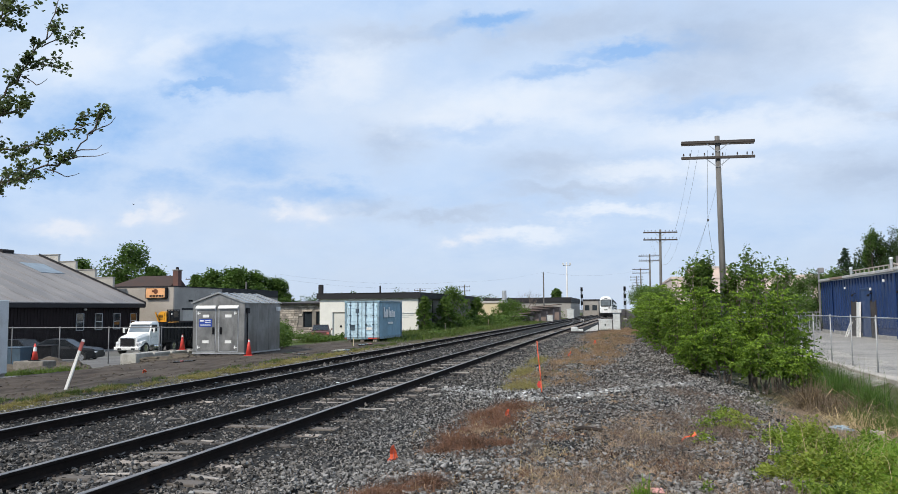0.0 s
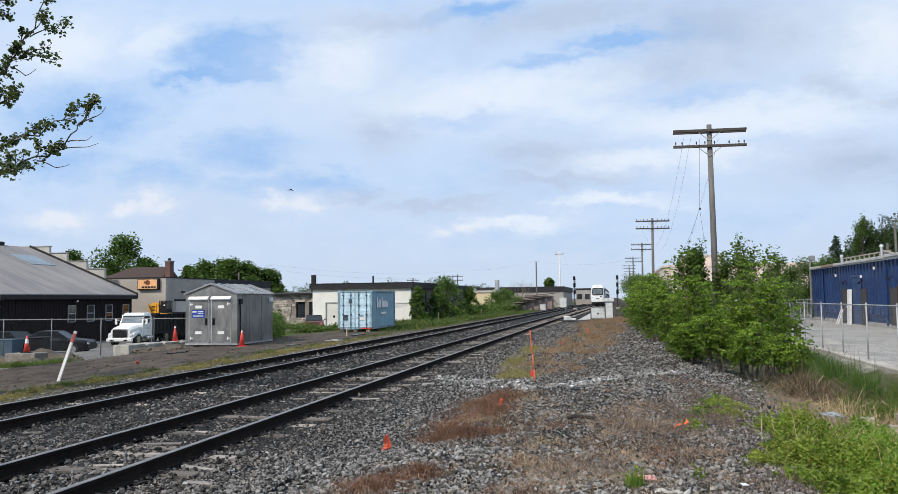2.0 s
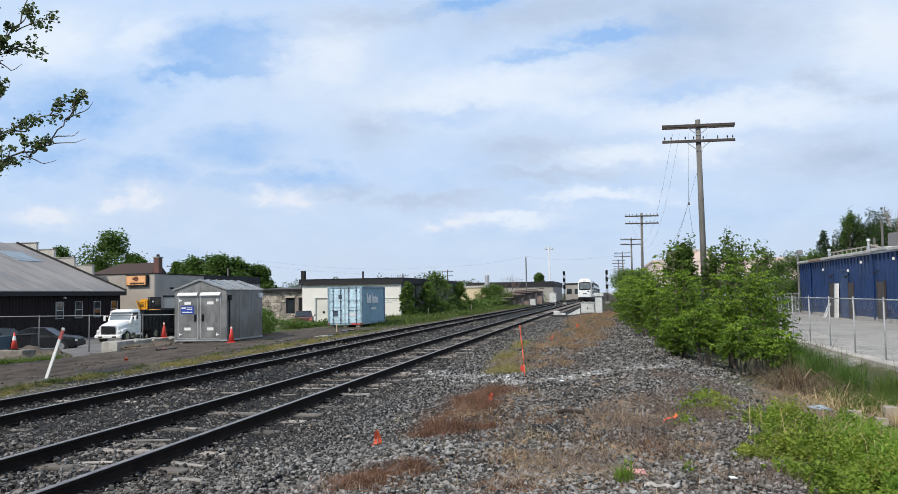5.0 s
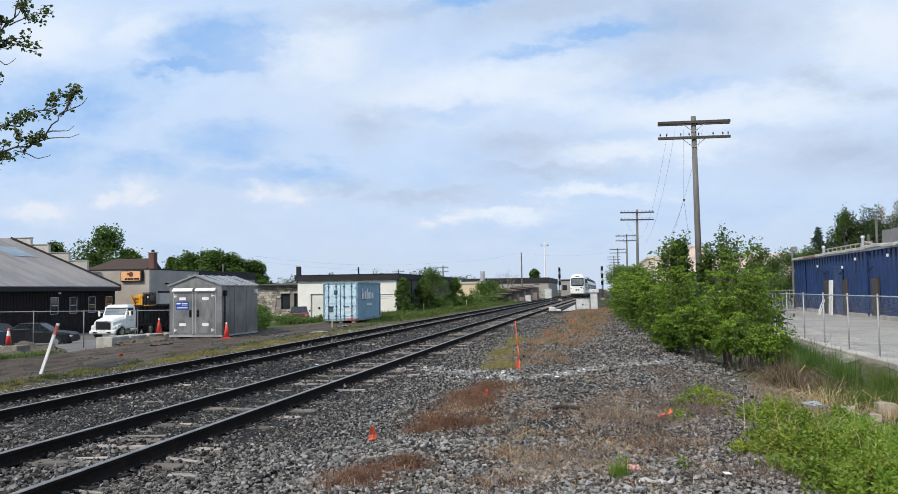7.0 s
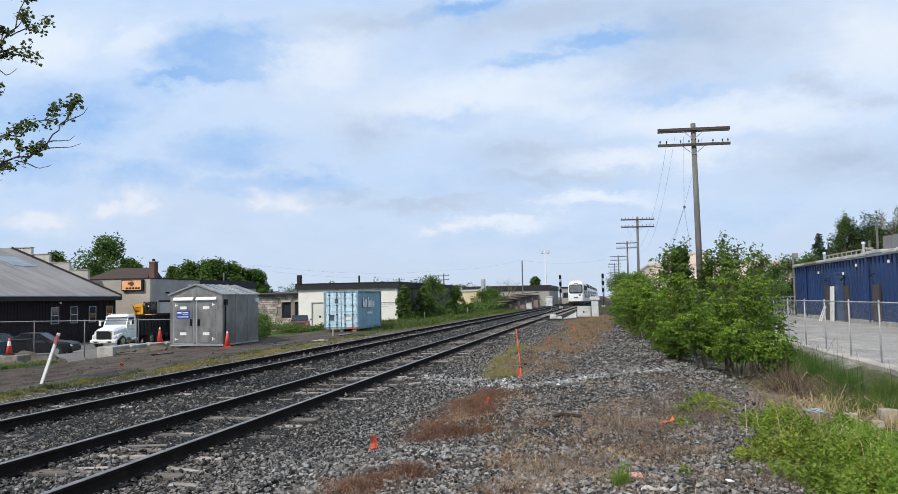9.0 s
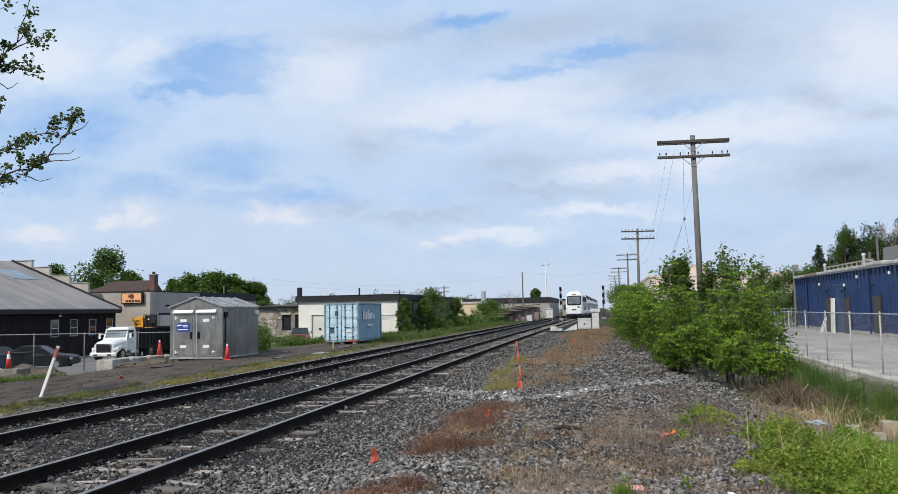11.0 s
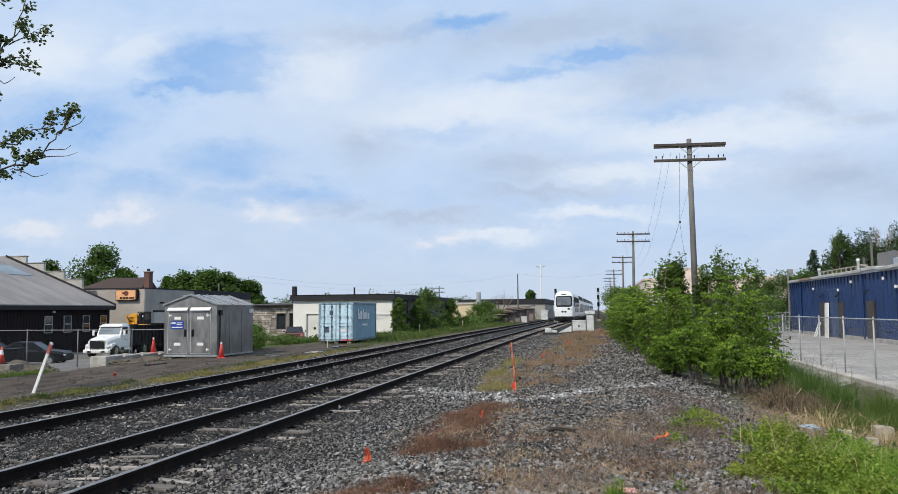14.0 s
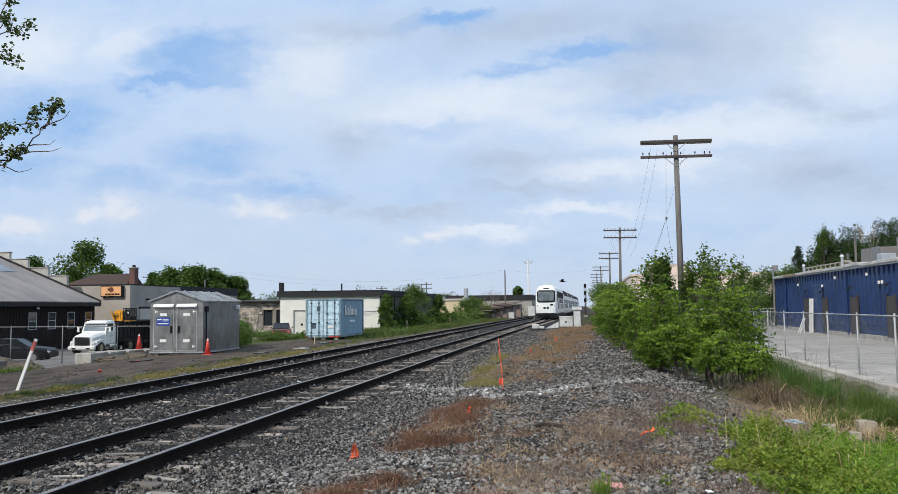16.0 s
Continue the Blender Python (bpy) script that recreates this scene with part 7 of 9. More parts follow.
def street_wires():
    rows = [((-30.5, 152, 7.4), (-14.9, 152, 9.0), 0.5), ((-14.9, 152, 9.0), (3.2, 152, 9.0), 0.9), ((-51.3, 112, 7.4), (-30.5, 152, 7.4), 0.9), ((-51.3, 112, 6.7), (-30.5, 152, 6.4), 0.9), ((-70, 118, 8.4), (-51.3, 112, 7.4), 0.6),
            ((23.5, 75, 6.0), (35.0, 80, 7.6), 0.3), ((23.5, 75, 5.4), (60.0, 90, 9.0), 0.6), ((23.5, 75, 5.2), (14.5, 61, 4.6), 0.3)]
    for a, b, d in rows:
        tagged(part("overhead_wire", path_tube(B(), sag(a, b, d, 10), 0.006, 4), M["wire"]), "thin dark overhead wire", "wire", "overhead wires")


street_wires()


def plain_building(name, label, x0, x1, y0, y1, z0, z1, wall, cap, cap_h=0.35, wins=0, group="far buildings"):
    b = thing(name, label, "building", group=group)
    part("front_wall", bx(x0, x1, y0, y0 + 0.3, z0, z1), M[wall], b)
    part("rear_wall", bx(x0, x1, y1 - 0.3, y1, z0, z1), M[wall], b)
    part("side_wall", bx(x1 - 0.3, x1, y0 + 0.3, y1 - 0.3, z0, z1), M[wall], b)
    part("side_wall", bx(x0, x0 + 0.3, y0 + 0.3, y1 - 0.3, z0, z1), M[wall], b)
    part("roof", bx(x0 - 0.15, x1 + 0.15, y0 - 0.15, y1 + 0.15, z1, z1 + cap_h), M[cap], b)
    for i in range(wins):
        x = x0 + (x1 - x0) * (i + 0.5) / wins
        part("window", bx(x - 0.7, x + 0.7, y0 - 0.04, y0, z0 + (z1 - z0) * 0.45, z0 + (z1 - z0) * 0.75), M["glass_dark"], b)
    return b


plain_building("workshop", "small cream rendered workshop with flat roof", -22.9, -18.95, 125, 137, -1.2, 2.85, "cream", "beige_light", 0.3)
plain_building("long_warehouse", "long dark flat-roofed warehouse beyond the sidings", -33.0, -12.2, 190, 230, -1.2, 3.3, "beige_shade_tone", "fascia", 1.3)
plain_building("depot_block", "grey flat-roofed depot building far ahead", -11.5, -7.0, 236, 250, -1.0, 4.2, "beige_shade_tone", "trim_dark", 0.4, 2)
plain_building("pink_warehouse", "large pale pink warehouse behind the shrubs", 9.0, 46.0, 150, 190, -0.5, 7.2, "pink_wall", "pink_wall", 0.4)
plain_building("pink_warehouse", "pale pink upper storey of the warehouse", 13.0, 20.0, 156, 166, 7.6, 9.4, "pink_wall", "beige_light", 0.3)
plain_building("grey_shed", "low grey shed with dark windows behind the shrubs", 10.0, 20.0, 92, 104, -0.2, 3.0, "grey_dark", "white_paint", 0.5, 5)


def exhaust_stack():
    s = thing("silver_stack", "stubby silver exhaust stack on a far roof", "chimney", pose(-23.5, 158.0, -0.6))
    part("pipe", tube(B(), (0, 0, 0), (0, 0, 6.2), 0.55, 0.45, 18), M["galv"], s)
    part("collar", tube(B(), (0, 0, 4.1), (0, 0, 4.4), 0.62, 0.62, 18), M["galv"], s)


exhaust_stack()


def scrap_sheds():
    """Low rusty sheds and stacked sheets on the far left bank."""
    for i, (x0, x1, y, z0, z1) in enumerate([(-25.0, -15.0, 120, 0.2, 0.75), (-24.0, -14.6, 127, 0.65, 1.15), (-23.0, -14.0, 134, 1.05, 1.55), (-22.0, -13.4, 141, 1.4, 1.9), (-20.0, -12.8, 148, 1.8, 2.3), (-18.0, -12.2, 156, 2.2, 2.7)]):
        s = thing("low_shed", "low rusty brown sheet-roofed shed on the bank", "shed", group="rusty sheds")
        part("wall", bx(x0 + 0.2, x1 - 0.2, y + 1.2, y + 5.5, -1.0, z0 - 0.02), M["rusty_roof"], s)
        part("roof", prism(B(), [(x0, z0), (x1, z1), (x1, z1 + 0.12), (x0, z0 + 0.12)], "y", y, y + 6.0), M["rusty_roof"], s, "rusty brown sheet roof")


scrap_sheds()


# ---------------------------------------------------------------- trees behind
M["leaf_behind"] = leafy("dark_tree_leaves", (0.028, 0.058, 0.016), (0.105, 0.168, 0.044), 0.3, scale=0.5)
TREES = [(-69.0, 100.0, 12.9, 5.0), (-73.0, 103.0, 9.3, 3.4), (-77.5, 100.0, 10.9, 3.2), (-66.0, 101.0, 9.6, 2.6), (-62.0, 106.0, 8.7, 2.0), (-58.8, 105.0, 8.9, 3.4), (-56.8, 107.0, 9.1, 3.4), (-54.8, 105.0, 9.3, 3.6), (-52.4, 106.0, 8.7, 3.2), (-50.2, 108.0, 7.9, 2.8), (-18.7, 230.0, 9.2, 2.4), (-19.5, 129.0, 4.4, 1.9)]


def crown_tree(at, h, r, seed, leaf=0.17, dense=290, mat="leaf_behind", label="full dark green broadleaf tree behind the buildings", group="trees behind the buildings"):
    """A full-crowned tree: trunk, limbs to each bough, and leafy boughs that fill an uneven crown."""
    rng = np.random.default_rng(seed)
    t = thing("tree", label, "tree", pose(*at), group)
    segs, pts = [((0, 0, -0.3), (0, 0, h * 0.45), h * 0.022, h * 0.015), ((0, 0, h * 0.45), (0, 0, h * 0.8), h * 0.015, h * 0.006)], []
    n = 34
    for k in range(n):
        u = 0.16 + 0.80 * (k + 0.5) / n
        wide = r * (1.0 - abs(u - 0.40) ** 1.5 * (2.1 if u > 0.40 else 2.4)) * rng.uniform(0.5, 1.4)
        a = k * 2.4 + rng.uniform(-0.4, 0.4)
        q = np.array((math.cos(a) * max(0.1, wide) * 0.8, math.sin(a) * max(0.1, wide) * 0.8, h * u))
        segs.append(((0, 0, max(h * 0.15, h * u - 0.5 * wide)), tuple(q), h * 0.006, 0.02))
        b = r * rng.uniform(0.20, 0.42)
        m = int(dense * (b / (0.3 * r)) ** 1.6)
        v = rng.normal(size=(m, 3))
        v /= np.linalg.norm(v, axis=1)[:, None]
        v *= rng.random((m, 1)) ** 0.45
        pts.append(q + v * (b, b, b * 0.78) + np.clip(rng.normal(size=(m, 3)), -2.2, 2.2) * (0.06 + 0.035 * r))
    link_mesh("trunk", limbs_mesh("trunk", segs, 5), M["bark"], t)
    link_mesh("crown", leaves_mesh("crown", np.concatenate(pts), leaf, rng, 0.2, 0.75), M[mat], t)


for i, (x, y, h, r) in enumerate(TREES):
    crown_tree((x, y, -1.4), h, r, 90 + i, 0.31 if y < 150 else 0.33)


def far_woods(name, label, spots, mat, seed, leaf, leaf_n):
    """A belt of small far crowns, as one mass."""
    rng = np.random.default_rng(seed)
    pts = []
    for x, y, z, r, h in spots:
        k = int(leaf_n * r * h / 20)
        v = rng.normal(size=(k, 3))
        v /= np.linalg.norm(v, axis=1)[:, None]
        lump = 1 + 0.28 * np.sin(v[:, 0] * 5 + x) * np.cos(v[:, 1] * 4 + y) + 0.15 * np.sin(v[:, 2] * 9 + x * 2)
        v *= (rng.random(k) ** 0.33 * lump)[:, None]
        pts.append(v * (r, r, h / 2) + (x, y, z + h / 2))
    ob = link_mesh(name, leaves_mesh(name, np.concatenate(pts), leaf, rng, 0.2, 0.75), M[mat])
    tagged(ob, label, "trees", kind="stuff")


rw = random.Random(12)
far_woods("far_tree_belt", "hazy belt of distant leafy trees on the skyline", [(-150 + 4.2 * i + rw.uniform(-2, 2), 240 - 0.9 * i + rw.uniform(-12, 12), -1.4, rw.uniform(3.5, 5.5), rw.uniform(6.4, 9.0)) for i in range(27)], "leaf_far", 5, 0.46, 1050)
HILL = [(41.5, 150, 6.0, 2.0, 5.5), (43.6, 150, 7.0, 2.4, 7.0), (45.6, 149, 6.5, 2.4, 7.2), (47.7, 150, 8.0, 2.3, 7.6), (49.4, 152, 7.0, 2.2, 6.6), (46.8, 146, 6.0, 2.6, 6.2), (50.6, 147, 6.5, 2.6, 6.5), (52.4, 151, 8.0, 2.2, 7.4), (54.2, 150, 8.5, 2.7, 8.2),
        (56.8, 151, 8.0, 3.0, 9.0), (60.0, 152, 8.0, 3.2, 9.4), (44.2, 145, 5.0, 2.4, 5.0), (53.4, 145, 5.5, 2.8, 6.4), (57.5, 146, 6.0, 3.0, 7.0), (63.6, 153, 8.0, 3.6, 9.5), (40.0, 146, 4.5, 2.2, 5.0)]
far_woods("hillside_woods", "dark wooded hillside behind the factory", HILL, "leaf_hill", 6, 0.23, 4600)
far_woods("hillside_understorey", "dark undergrowth below the hillside trees", [(37 + 3.0 * i, 149 + (i % 3), -1.5, 3.2, 9.5 + 0.35 * i) for i in range(10)], "leaf_hill", 16, 0.55, 700)
far_woods("lineside_thicket", "low green thicket along the far side of the line", [(-18.7 + rw.uniform(-0.3, 0.3), 74 + 2.1 * i, -0.7, 0.8, rw.uniform(0.7, 1.3)) for i in range(16)]
          + [(-18.4 + rw.uniform(-0.8, 0.6), 90 + 2.6 * i, -0.6, rw.uniform(0.9, 1.4), rw.uniform(1.0, 1.9)) for i in range(16)] + [(-16.5, 118 + 4 * i, -0.6, 1.8, rw.uniform(1.4, 2.6)) for i in range(14)] + [(-18.2 + rw.uniform(-0.5, 0.5), 108 + 2.2 * i, -0.8, 1.6, rw.uniform(1.2, 2.2)) for i in range(5)], "leaf_thicket", 7, 0.20, 5200)
for i, (x, y, h, r) in enumerate([(-18.75, 73.6, 4.0, 0.75), (-18.5, 81.5, 3.9, 1.2), (-18.4, 85.5, 5.1, 1.8), (-18.6, 101.0, 4.2, 1.1), (-18.3, 121.0, 3.6, 2.0), (-18.0, 128.0, 4.2, 2.4), (-17.9, 134.0, 3.9, 2.2)]):
    crown_tree((x, y, -0.85), h, r, 190 + i, 0.17, 95, "leaf_sapling", "bushy young tree growing against the block wall", "trees along the wall")
far_woods("bank_weeds", "rank green weeds on the bank beside the far track", [(-15.6 + rw.uniform(-1.4, 1.6), 56 + 2.4 * i + rw.uniform(-1, 1), -0.6, rw.uniform(0.6, 1.3), rw.uniform(0.35, 0.9)) for i in range(34)], "leaf_thicket", 17, 0.12, 9000)
far_woods("siding_scrub", "low green scrub before the long warehouse", [(-13.2 - 0.75 * i + rw.uniform(-0.3, 0.3), 172 - 1.5 * i + rw.uniform(-3, 3), -0.9, rw.uniform(0.9, 1.5), rw.uniform(1.8, 3.4)) for i in range(16)], "leaf_thicket", 27, 0.26, 700)
far_woods("verge_scrub", "brown and green scrub beside the line far ahead", [(0.9 + rw.uniform(-0.7, 1.0), 72 + 3.3 * i, -0.25, rw.uniform(0.6, 1.1), rw.uniform(0.4, 1.1)) for i in range(24)], "grass_bank", 28, 0.13, 700)
far_woods("fence_weeds", "tall green weeds beside the shed and red car", [(-19.3 + 0.0 * i - 0.5 * i, 42.0 + 1.1 * i, -0.45, 0.8, rw.uniform(0.9, 1.7)) for i in range(9)]+ [(-21.5 - 0.6 * i, 60 + 0.4 * i, -0.8, 0.9, rw.uniform(0.5, 0.9)) for i in range(12)], "leaf_thicket", 8, 0.11, 14000)
far_woods("yard_thicket", "dark leafy thicket in front of the pale warehouse", [(6.0 + 2.0 * i + rw.uniform(-0.5, 0.5), 86 + rw.uniform(-4, 4), -0.4, rw.uniform(1.6, 2.3), rw.uniform(3.0, 4.1)) for i in range(9)], "leaf_thicket", 18, 0.24, 3600)
M_HILL = [(12.4, 63.5, 4.6, 1.3), (15.0, 65.0, 5.2, 1.6), (10.8, 64.5, 3.9, 1.3), (17.5, 66.0, 5.4, 2.0)]
for i, (x, y, h, r) in enumerate(M_HILL):
    plant("tree", "leafy tree at the corner of the blue building", "tree", (x, y, -0.2), h, 130 + i, stems=2, trunk=0.25, depth=3, leaf_n=9000, leaf=0.13, radius=r, clump=0.4, leaf_mat="leaf_behind", group="trees behind the buildings", base_leaves=0.45)
plant("tree", "tall open-crowned tree on the hillside", "tree", (43.2, 149.0, 1.0), 16.1, 140, stems=3, trunk=0.3, depth=3, leaf_n=7000, leaf=0.20, radius=2.5, clump=0.12, leaf_mat="leaf_behind", group="trees behind the buildings", wide=0.7)
plant("bare_tree", "leafless brown tree beyond the rusty sheds", "tree", (-18.2, 152.0, -0.6), 6.9, 143, stems=3, trunk=0.25, depth=3, leaf_n=40, leaf=0.1, radius=3.0, leaf_mat="straw", bark="bark", limb_r=0.13)
plant("bare_tree", "leafless brown tree beyond the rusty sheds", "tree", (-26.5, 160.0, -0.6), 6.0, 144, stems=2, trunk=0.3, depth=3, leaf_n=40, leaf=0.1, radius=2.0, leaf_mat="straw", bark="bark", limb_r=0.10)
plant("bare_tree", "pale leafless tree on the hillside", "tree", (49.6, 148.0, 3.0), 15.0, 141, stems=2, trunk=0.35, depth=3, leaf_n=30, leaf=0.2, radius=1.9, leaf_mat="straw", bark="pale_bark", limb_r=0.22)



def conifer(at, h, r, seed):
    rng = np.random.default_rng(seed)
    c = thing("conifer", "dark green spruce on the hillside", "tree", pose(*at))
    segs, pts = [((0, 0, -0.3), (0, 0, h * 0.97), h * 0.014, 0.03)], []
    z = h * 0.12
    while z < h * 0.97:
        rr = r * (1 - z / h) ** 0.85
        for _ in range(7):
            a = rng.uniform(0, 2 * np.pi)
            L = rr * rng.uniform(0.75, 1.1)
            q = (math.cos(a) * L, math.sin(a) * L, z - 0.18 * L)
            segs.append(((0, 0, z), q, 0.05, 0.012))
            k = int(15 * L) + 4
            u = rng.random(k)[:, None]
            pts.append(np.array((0, 0, z)) * (1 - u) + np.array(q) * u + rng.normal(size=(k, 3)) * (0.14, 0.14, 0.10))
        z += h * 0.035
    link_mesh("trunk", limbs_mesh("trunk", segs), M["bark"], c)
    link_mesh("crown", leaves_mesh("crown", np.concatenate(pts), 0.44, rng, 0.5, 0.35), M["leaf_dark"], c)


conifer((38.4, 149.0, 0.0), 12.4, 4.6, 3)


def near_tree():
    """The poplar whose lower branches hang into the view; its trunk stands out of sight."""
    rnd, rng = random.Random(77), np.random.default_rng(77)
    base = Vector((-16.9, 13.0, gz(-16.9, 13.0)))
    t = thing("poplar_tree", "poplar with open drooping branches and small leaf clusters", "tree", Matrix.Translation(base))
    segs, sprays = [], []
    top = Vector((0.3, 0.1, 15.5))
    tr = [Vector((0, 0, -0.2)), Vector((0.1, 0, 5)), Vector((0.15, 0.1, 10)), top]
    for a, b, r0, r1 in zip(tr[:-1], tr[1:], (0.30, 0.24, 0.16), (0.24, 0.16, 0.05)):
        segs.append((tuple(a), tuple(b), r0, r1))

    def twig(p, d, L, r, lev):
        n = 6 if lev else 5
        bow = Vector((rnd.gauss(0, 0.10), rnd.gauss(0, 0.10), rnd.gauss(0.07, 0.13)))
        for i in range(n):
            q = p + d * (L / n)
            segs.append((tuple(p), tuple(q), r * (1 - i / n) + 0.004, r * (1 - (i + 1) / n) + 0.004))
            if lev == 0 or i > 2:
                if i >= n - 3 and rnd.random() < (0.6 if lev == 0 else 0.4):
                    sprays.append(tuple(q))
            if lev > 0 and i >= 1:
                for _ in range(rnd.choice((1, 1, 2))):
                    side = Vector((rnd.gauss(0, 1), rnd.gauss(0, 1), rnd.gauss(0.1, 0.7))).normalized()
                    twig(q, (d * 0.8 + side * 0.75).normalized(), L * rnd.uniform(0.25, 0.45), r * 0.45, lev - 1)
            d = (d + bow + Vector((rnd.gauss(0, 0.09), rnd.gauss(0, 0.09), rnd.gauss(0, 0.07)))).normalized()
            p = q

    limbs = [[(0.1, 3.9), (2.6, 4.35), (4.4, 4.62), (5.31, 4.81), (5.82, 4.96), (6.24, 5.11), (6.58, 5.35), (6.77, 5.58), (6.94, 5.76), (7.07, 6.11)],
             [(0.1, 4.5), (3.0, 5.0), (4.93, 5.31), (5.32, 5.36), (5.8, 5.45), (6.31, 5.58), (6.64, 5.7), (6.85, 5.78)],
             [(0.1, 3.5), (2.6, 3.95), (4.3, 4.25), (4.97, 4.39), (5.23, 4.49), (5.49, 4.6), (5.61, 4.71)],
             [(0.1, 4.9), (3.2, 5.6), (4.4, 6.1), (4.88, 6.42), (5.2, 6.71), (5.52, 7.04), (5.74, 7.37), (5.88, 7.71), (6.03, 8.04), (6.2, 8.6)],
             [(0.1, 5.6), (3.2, 6.4), (4.4, 6.95), (4.83, 7.41), (5.09, 7.74), (5.25, 8.0), (5.37, 8.34), (5.5, 8.9)],
             [(0.1, 4.8), (3.0, 5.45), (4.4, 5.8), (4.9, 5.92), (5.12, 5.97), (5.38, 6.09), (5.64, 6.2)],
             [(0.1, 6.6), (3.2, 7.6), (4.6, 8.2), (5.3, 8.9)]]
    # side boughs: the limb they spring from, their line, and whether they are bare
    boughs = [([(6.77, 5.58), (7.11, 5.75), (7.25, 5.93)], 0, 0.4), ([(6.24, 5.08), (6.75, 5.16), (7.1, 5.22)], 0, 0.0), ([(6.5, 5.26), (6.78, 5.27), (6.96, 5.38)], 0, 0.0), ([(5.82, 4.92), (6.17, 4.79), (6.47, 4.84)], 0, 0.0),
              ([(5.74, 7.37), (6.15, 7.53), (6.49, 7.69)], 3, 0.9), ([(5.58, 7.03), (6.08, 6.93), (6.39, 6.91)], 3, 0.5), ([(5.5, 7.05), (5.95, 7.12), (6.15, 7.25)], 3, 0.1), ([(5.2, 7.8), (5.5, 8.0), (5.9, 8.1)], 4, 0.8), ([(5.3, 6.8), (5.6, 6.62), (5.8, 6.75)], 3, 0.0)]
    depth = []
    for limb in limbs:
        y0 = rnd.uniform(-0.4, 0.4)
        pts = [Vector((x, y0 * min(1.0, x / 3) + rnd.gauss(0, 0.05), z)) for x, z in limb]
        fine = []
        for a, b in zip(pts[:-1], pts[1:]):
            k = max(2, int((b - a).length / 0.28))
            fine += [a.lerp(b, i / k) + Vector((rnd.gauss(0, 0.02), rnd.gauss(0, 0.04), rnd.gauss(0, 0.025))) for i in range(k)]
        fine.append(pts[-1])
        N = len(fine)
        for i in range(N - 1):
            r0, r1 = 0.034 * (1 - i / N) + 0.006, 0.034 * (1 - (i + 1) / N) + 0.006
            segs.append((tuple(fine[i]), tuple(fine[i + 1]), r0, r1))
            d = (fine[i + 1] - fine[i]).normalized()
            far = fine[i].x > 6.55
            if i > N * 0.3 and not (far and rnd.random() < 0.5):
                for _ in range(rnd.choice((0, 1, 1, 2))):
                    side = Vector((rnd.gauss(0.25, 0.5), rnd.gauss(0, 0.8), rnd.gauss(0.2, 0.7))).normalized()
                    twig(fine[i], (d * 0.7 + side * 0.8).normalized(), rnd.uniform(0.18, 0.5), 0.009, 0)
                if rnd.random() < (0.3 if far else 0.6 if fine[i].x > 5.8 else 0.85):
                    sprays.append(tuple(fine[i] + Vector((rnd.gauss(0, 0.05), rnd.gauss(0, 0.05), rnd.uniform(-0.12, 0.12)))))
        depth.append(y0)
    for line, of, full in boughs:
        pts = [Vector((x, depth[of] * min(1.0, x / 3) + 0.06 * k, z)) for k, (x, z) in enumerate(line)]
        fine = [pts[0].lerp(pts[1], i / 4) for i in range(4)] + [pts[1].lerp(pts[2], i / 4) for i in range(5)]
        fine = [p + Vector((0, 0, 0.025 * math.sin(i * 0.8) + rnd.gauss(0, 0.006))) for i, p in enumerate(fine)]
        for i in range(8):
            segs.append((tuple(fine[i]), tuple(fine[i + 1]), 0.011 * (1 - i / 9) + 0.003, 0.011 * (1 - (i + 1) / 9) + 0.003))
            if i > 1 and rnd.random() < full:
                sprays.append(tuple(fine[i + 1] + Vector((0, rnd.gauss(0, 0.05), rnd.uniform(-0.07, 0.07)))))
    for z, a, tilt, L in ((7.0, 150, 0.3, 3.5), (8.5, 210, 0.3, 3.5), (9.5, 100, 0.4, 3.2), (10.5, 270, 0.4, 3.0), (12.0, 60, 0.6, 2.8), (12.5, 190, 0.6, 2.8), (6.5, 300, 0.2, 3.2), (10.0, 10, 0.5, 3.4)):
        d = Vector((math.cos(radians(a)), math.sin(radians(a)), tilt)).normalized()
        twig(Vector((0.12, 0.05, z)), d, L, 0.055, 2)
    sp = np.array(sprays)
    k = 20
    c = np.repeat(sp, k, 0) + np.clip(rng.normal(size=(len(sp) * k, 3)), -1.7, 1.7) * np.repeat(rng.uniform(0.035, 0.085, (len(sp), 1)), k, 0)
    link_mesh("trunk", limbs_mesh("trunk", segs), M["bark"], t)
    link_mesh("crown", leaves_mesh("crown", c, 0.066, rng, 0.4, 0.95, 0.25, None, True), M["leaf_near"], t)


near_tree()


# ---------------------------------------------------------------- low growth and litter on the ground


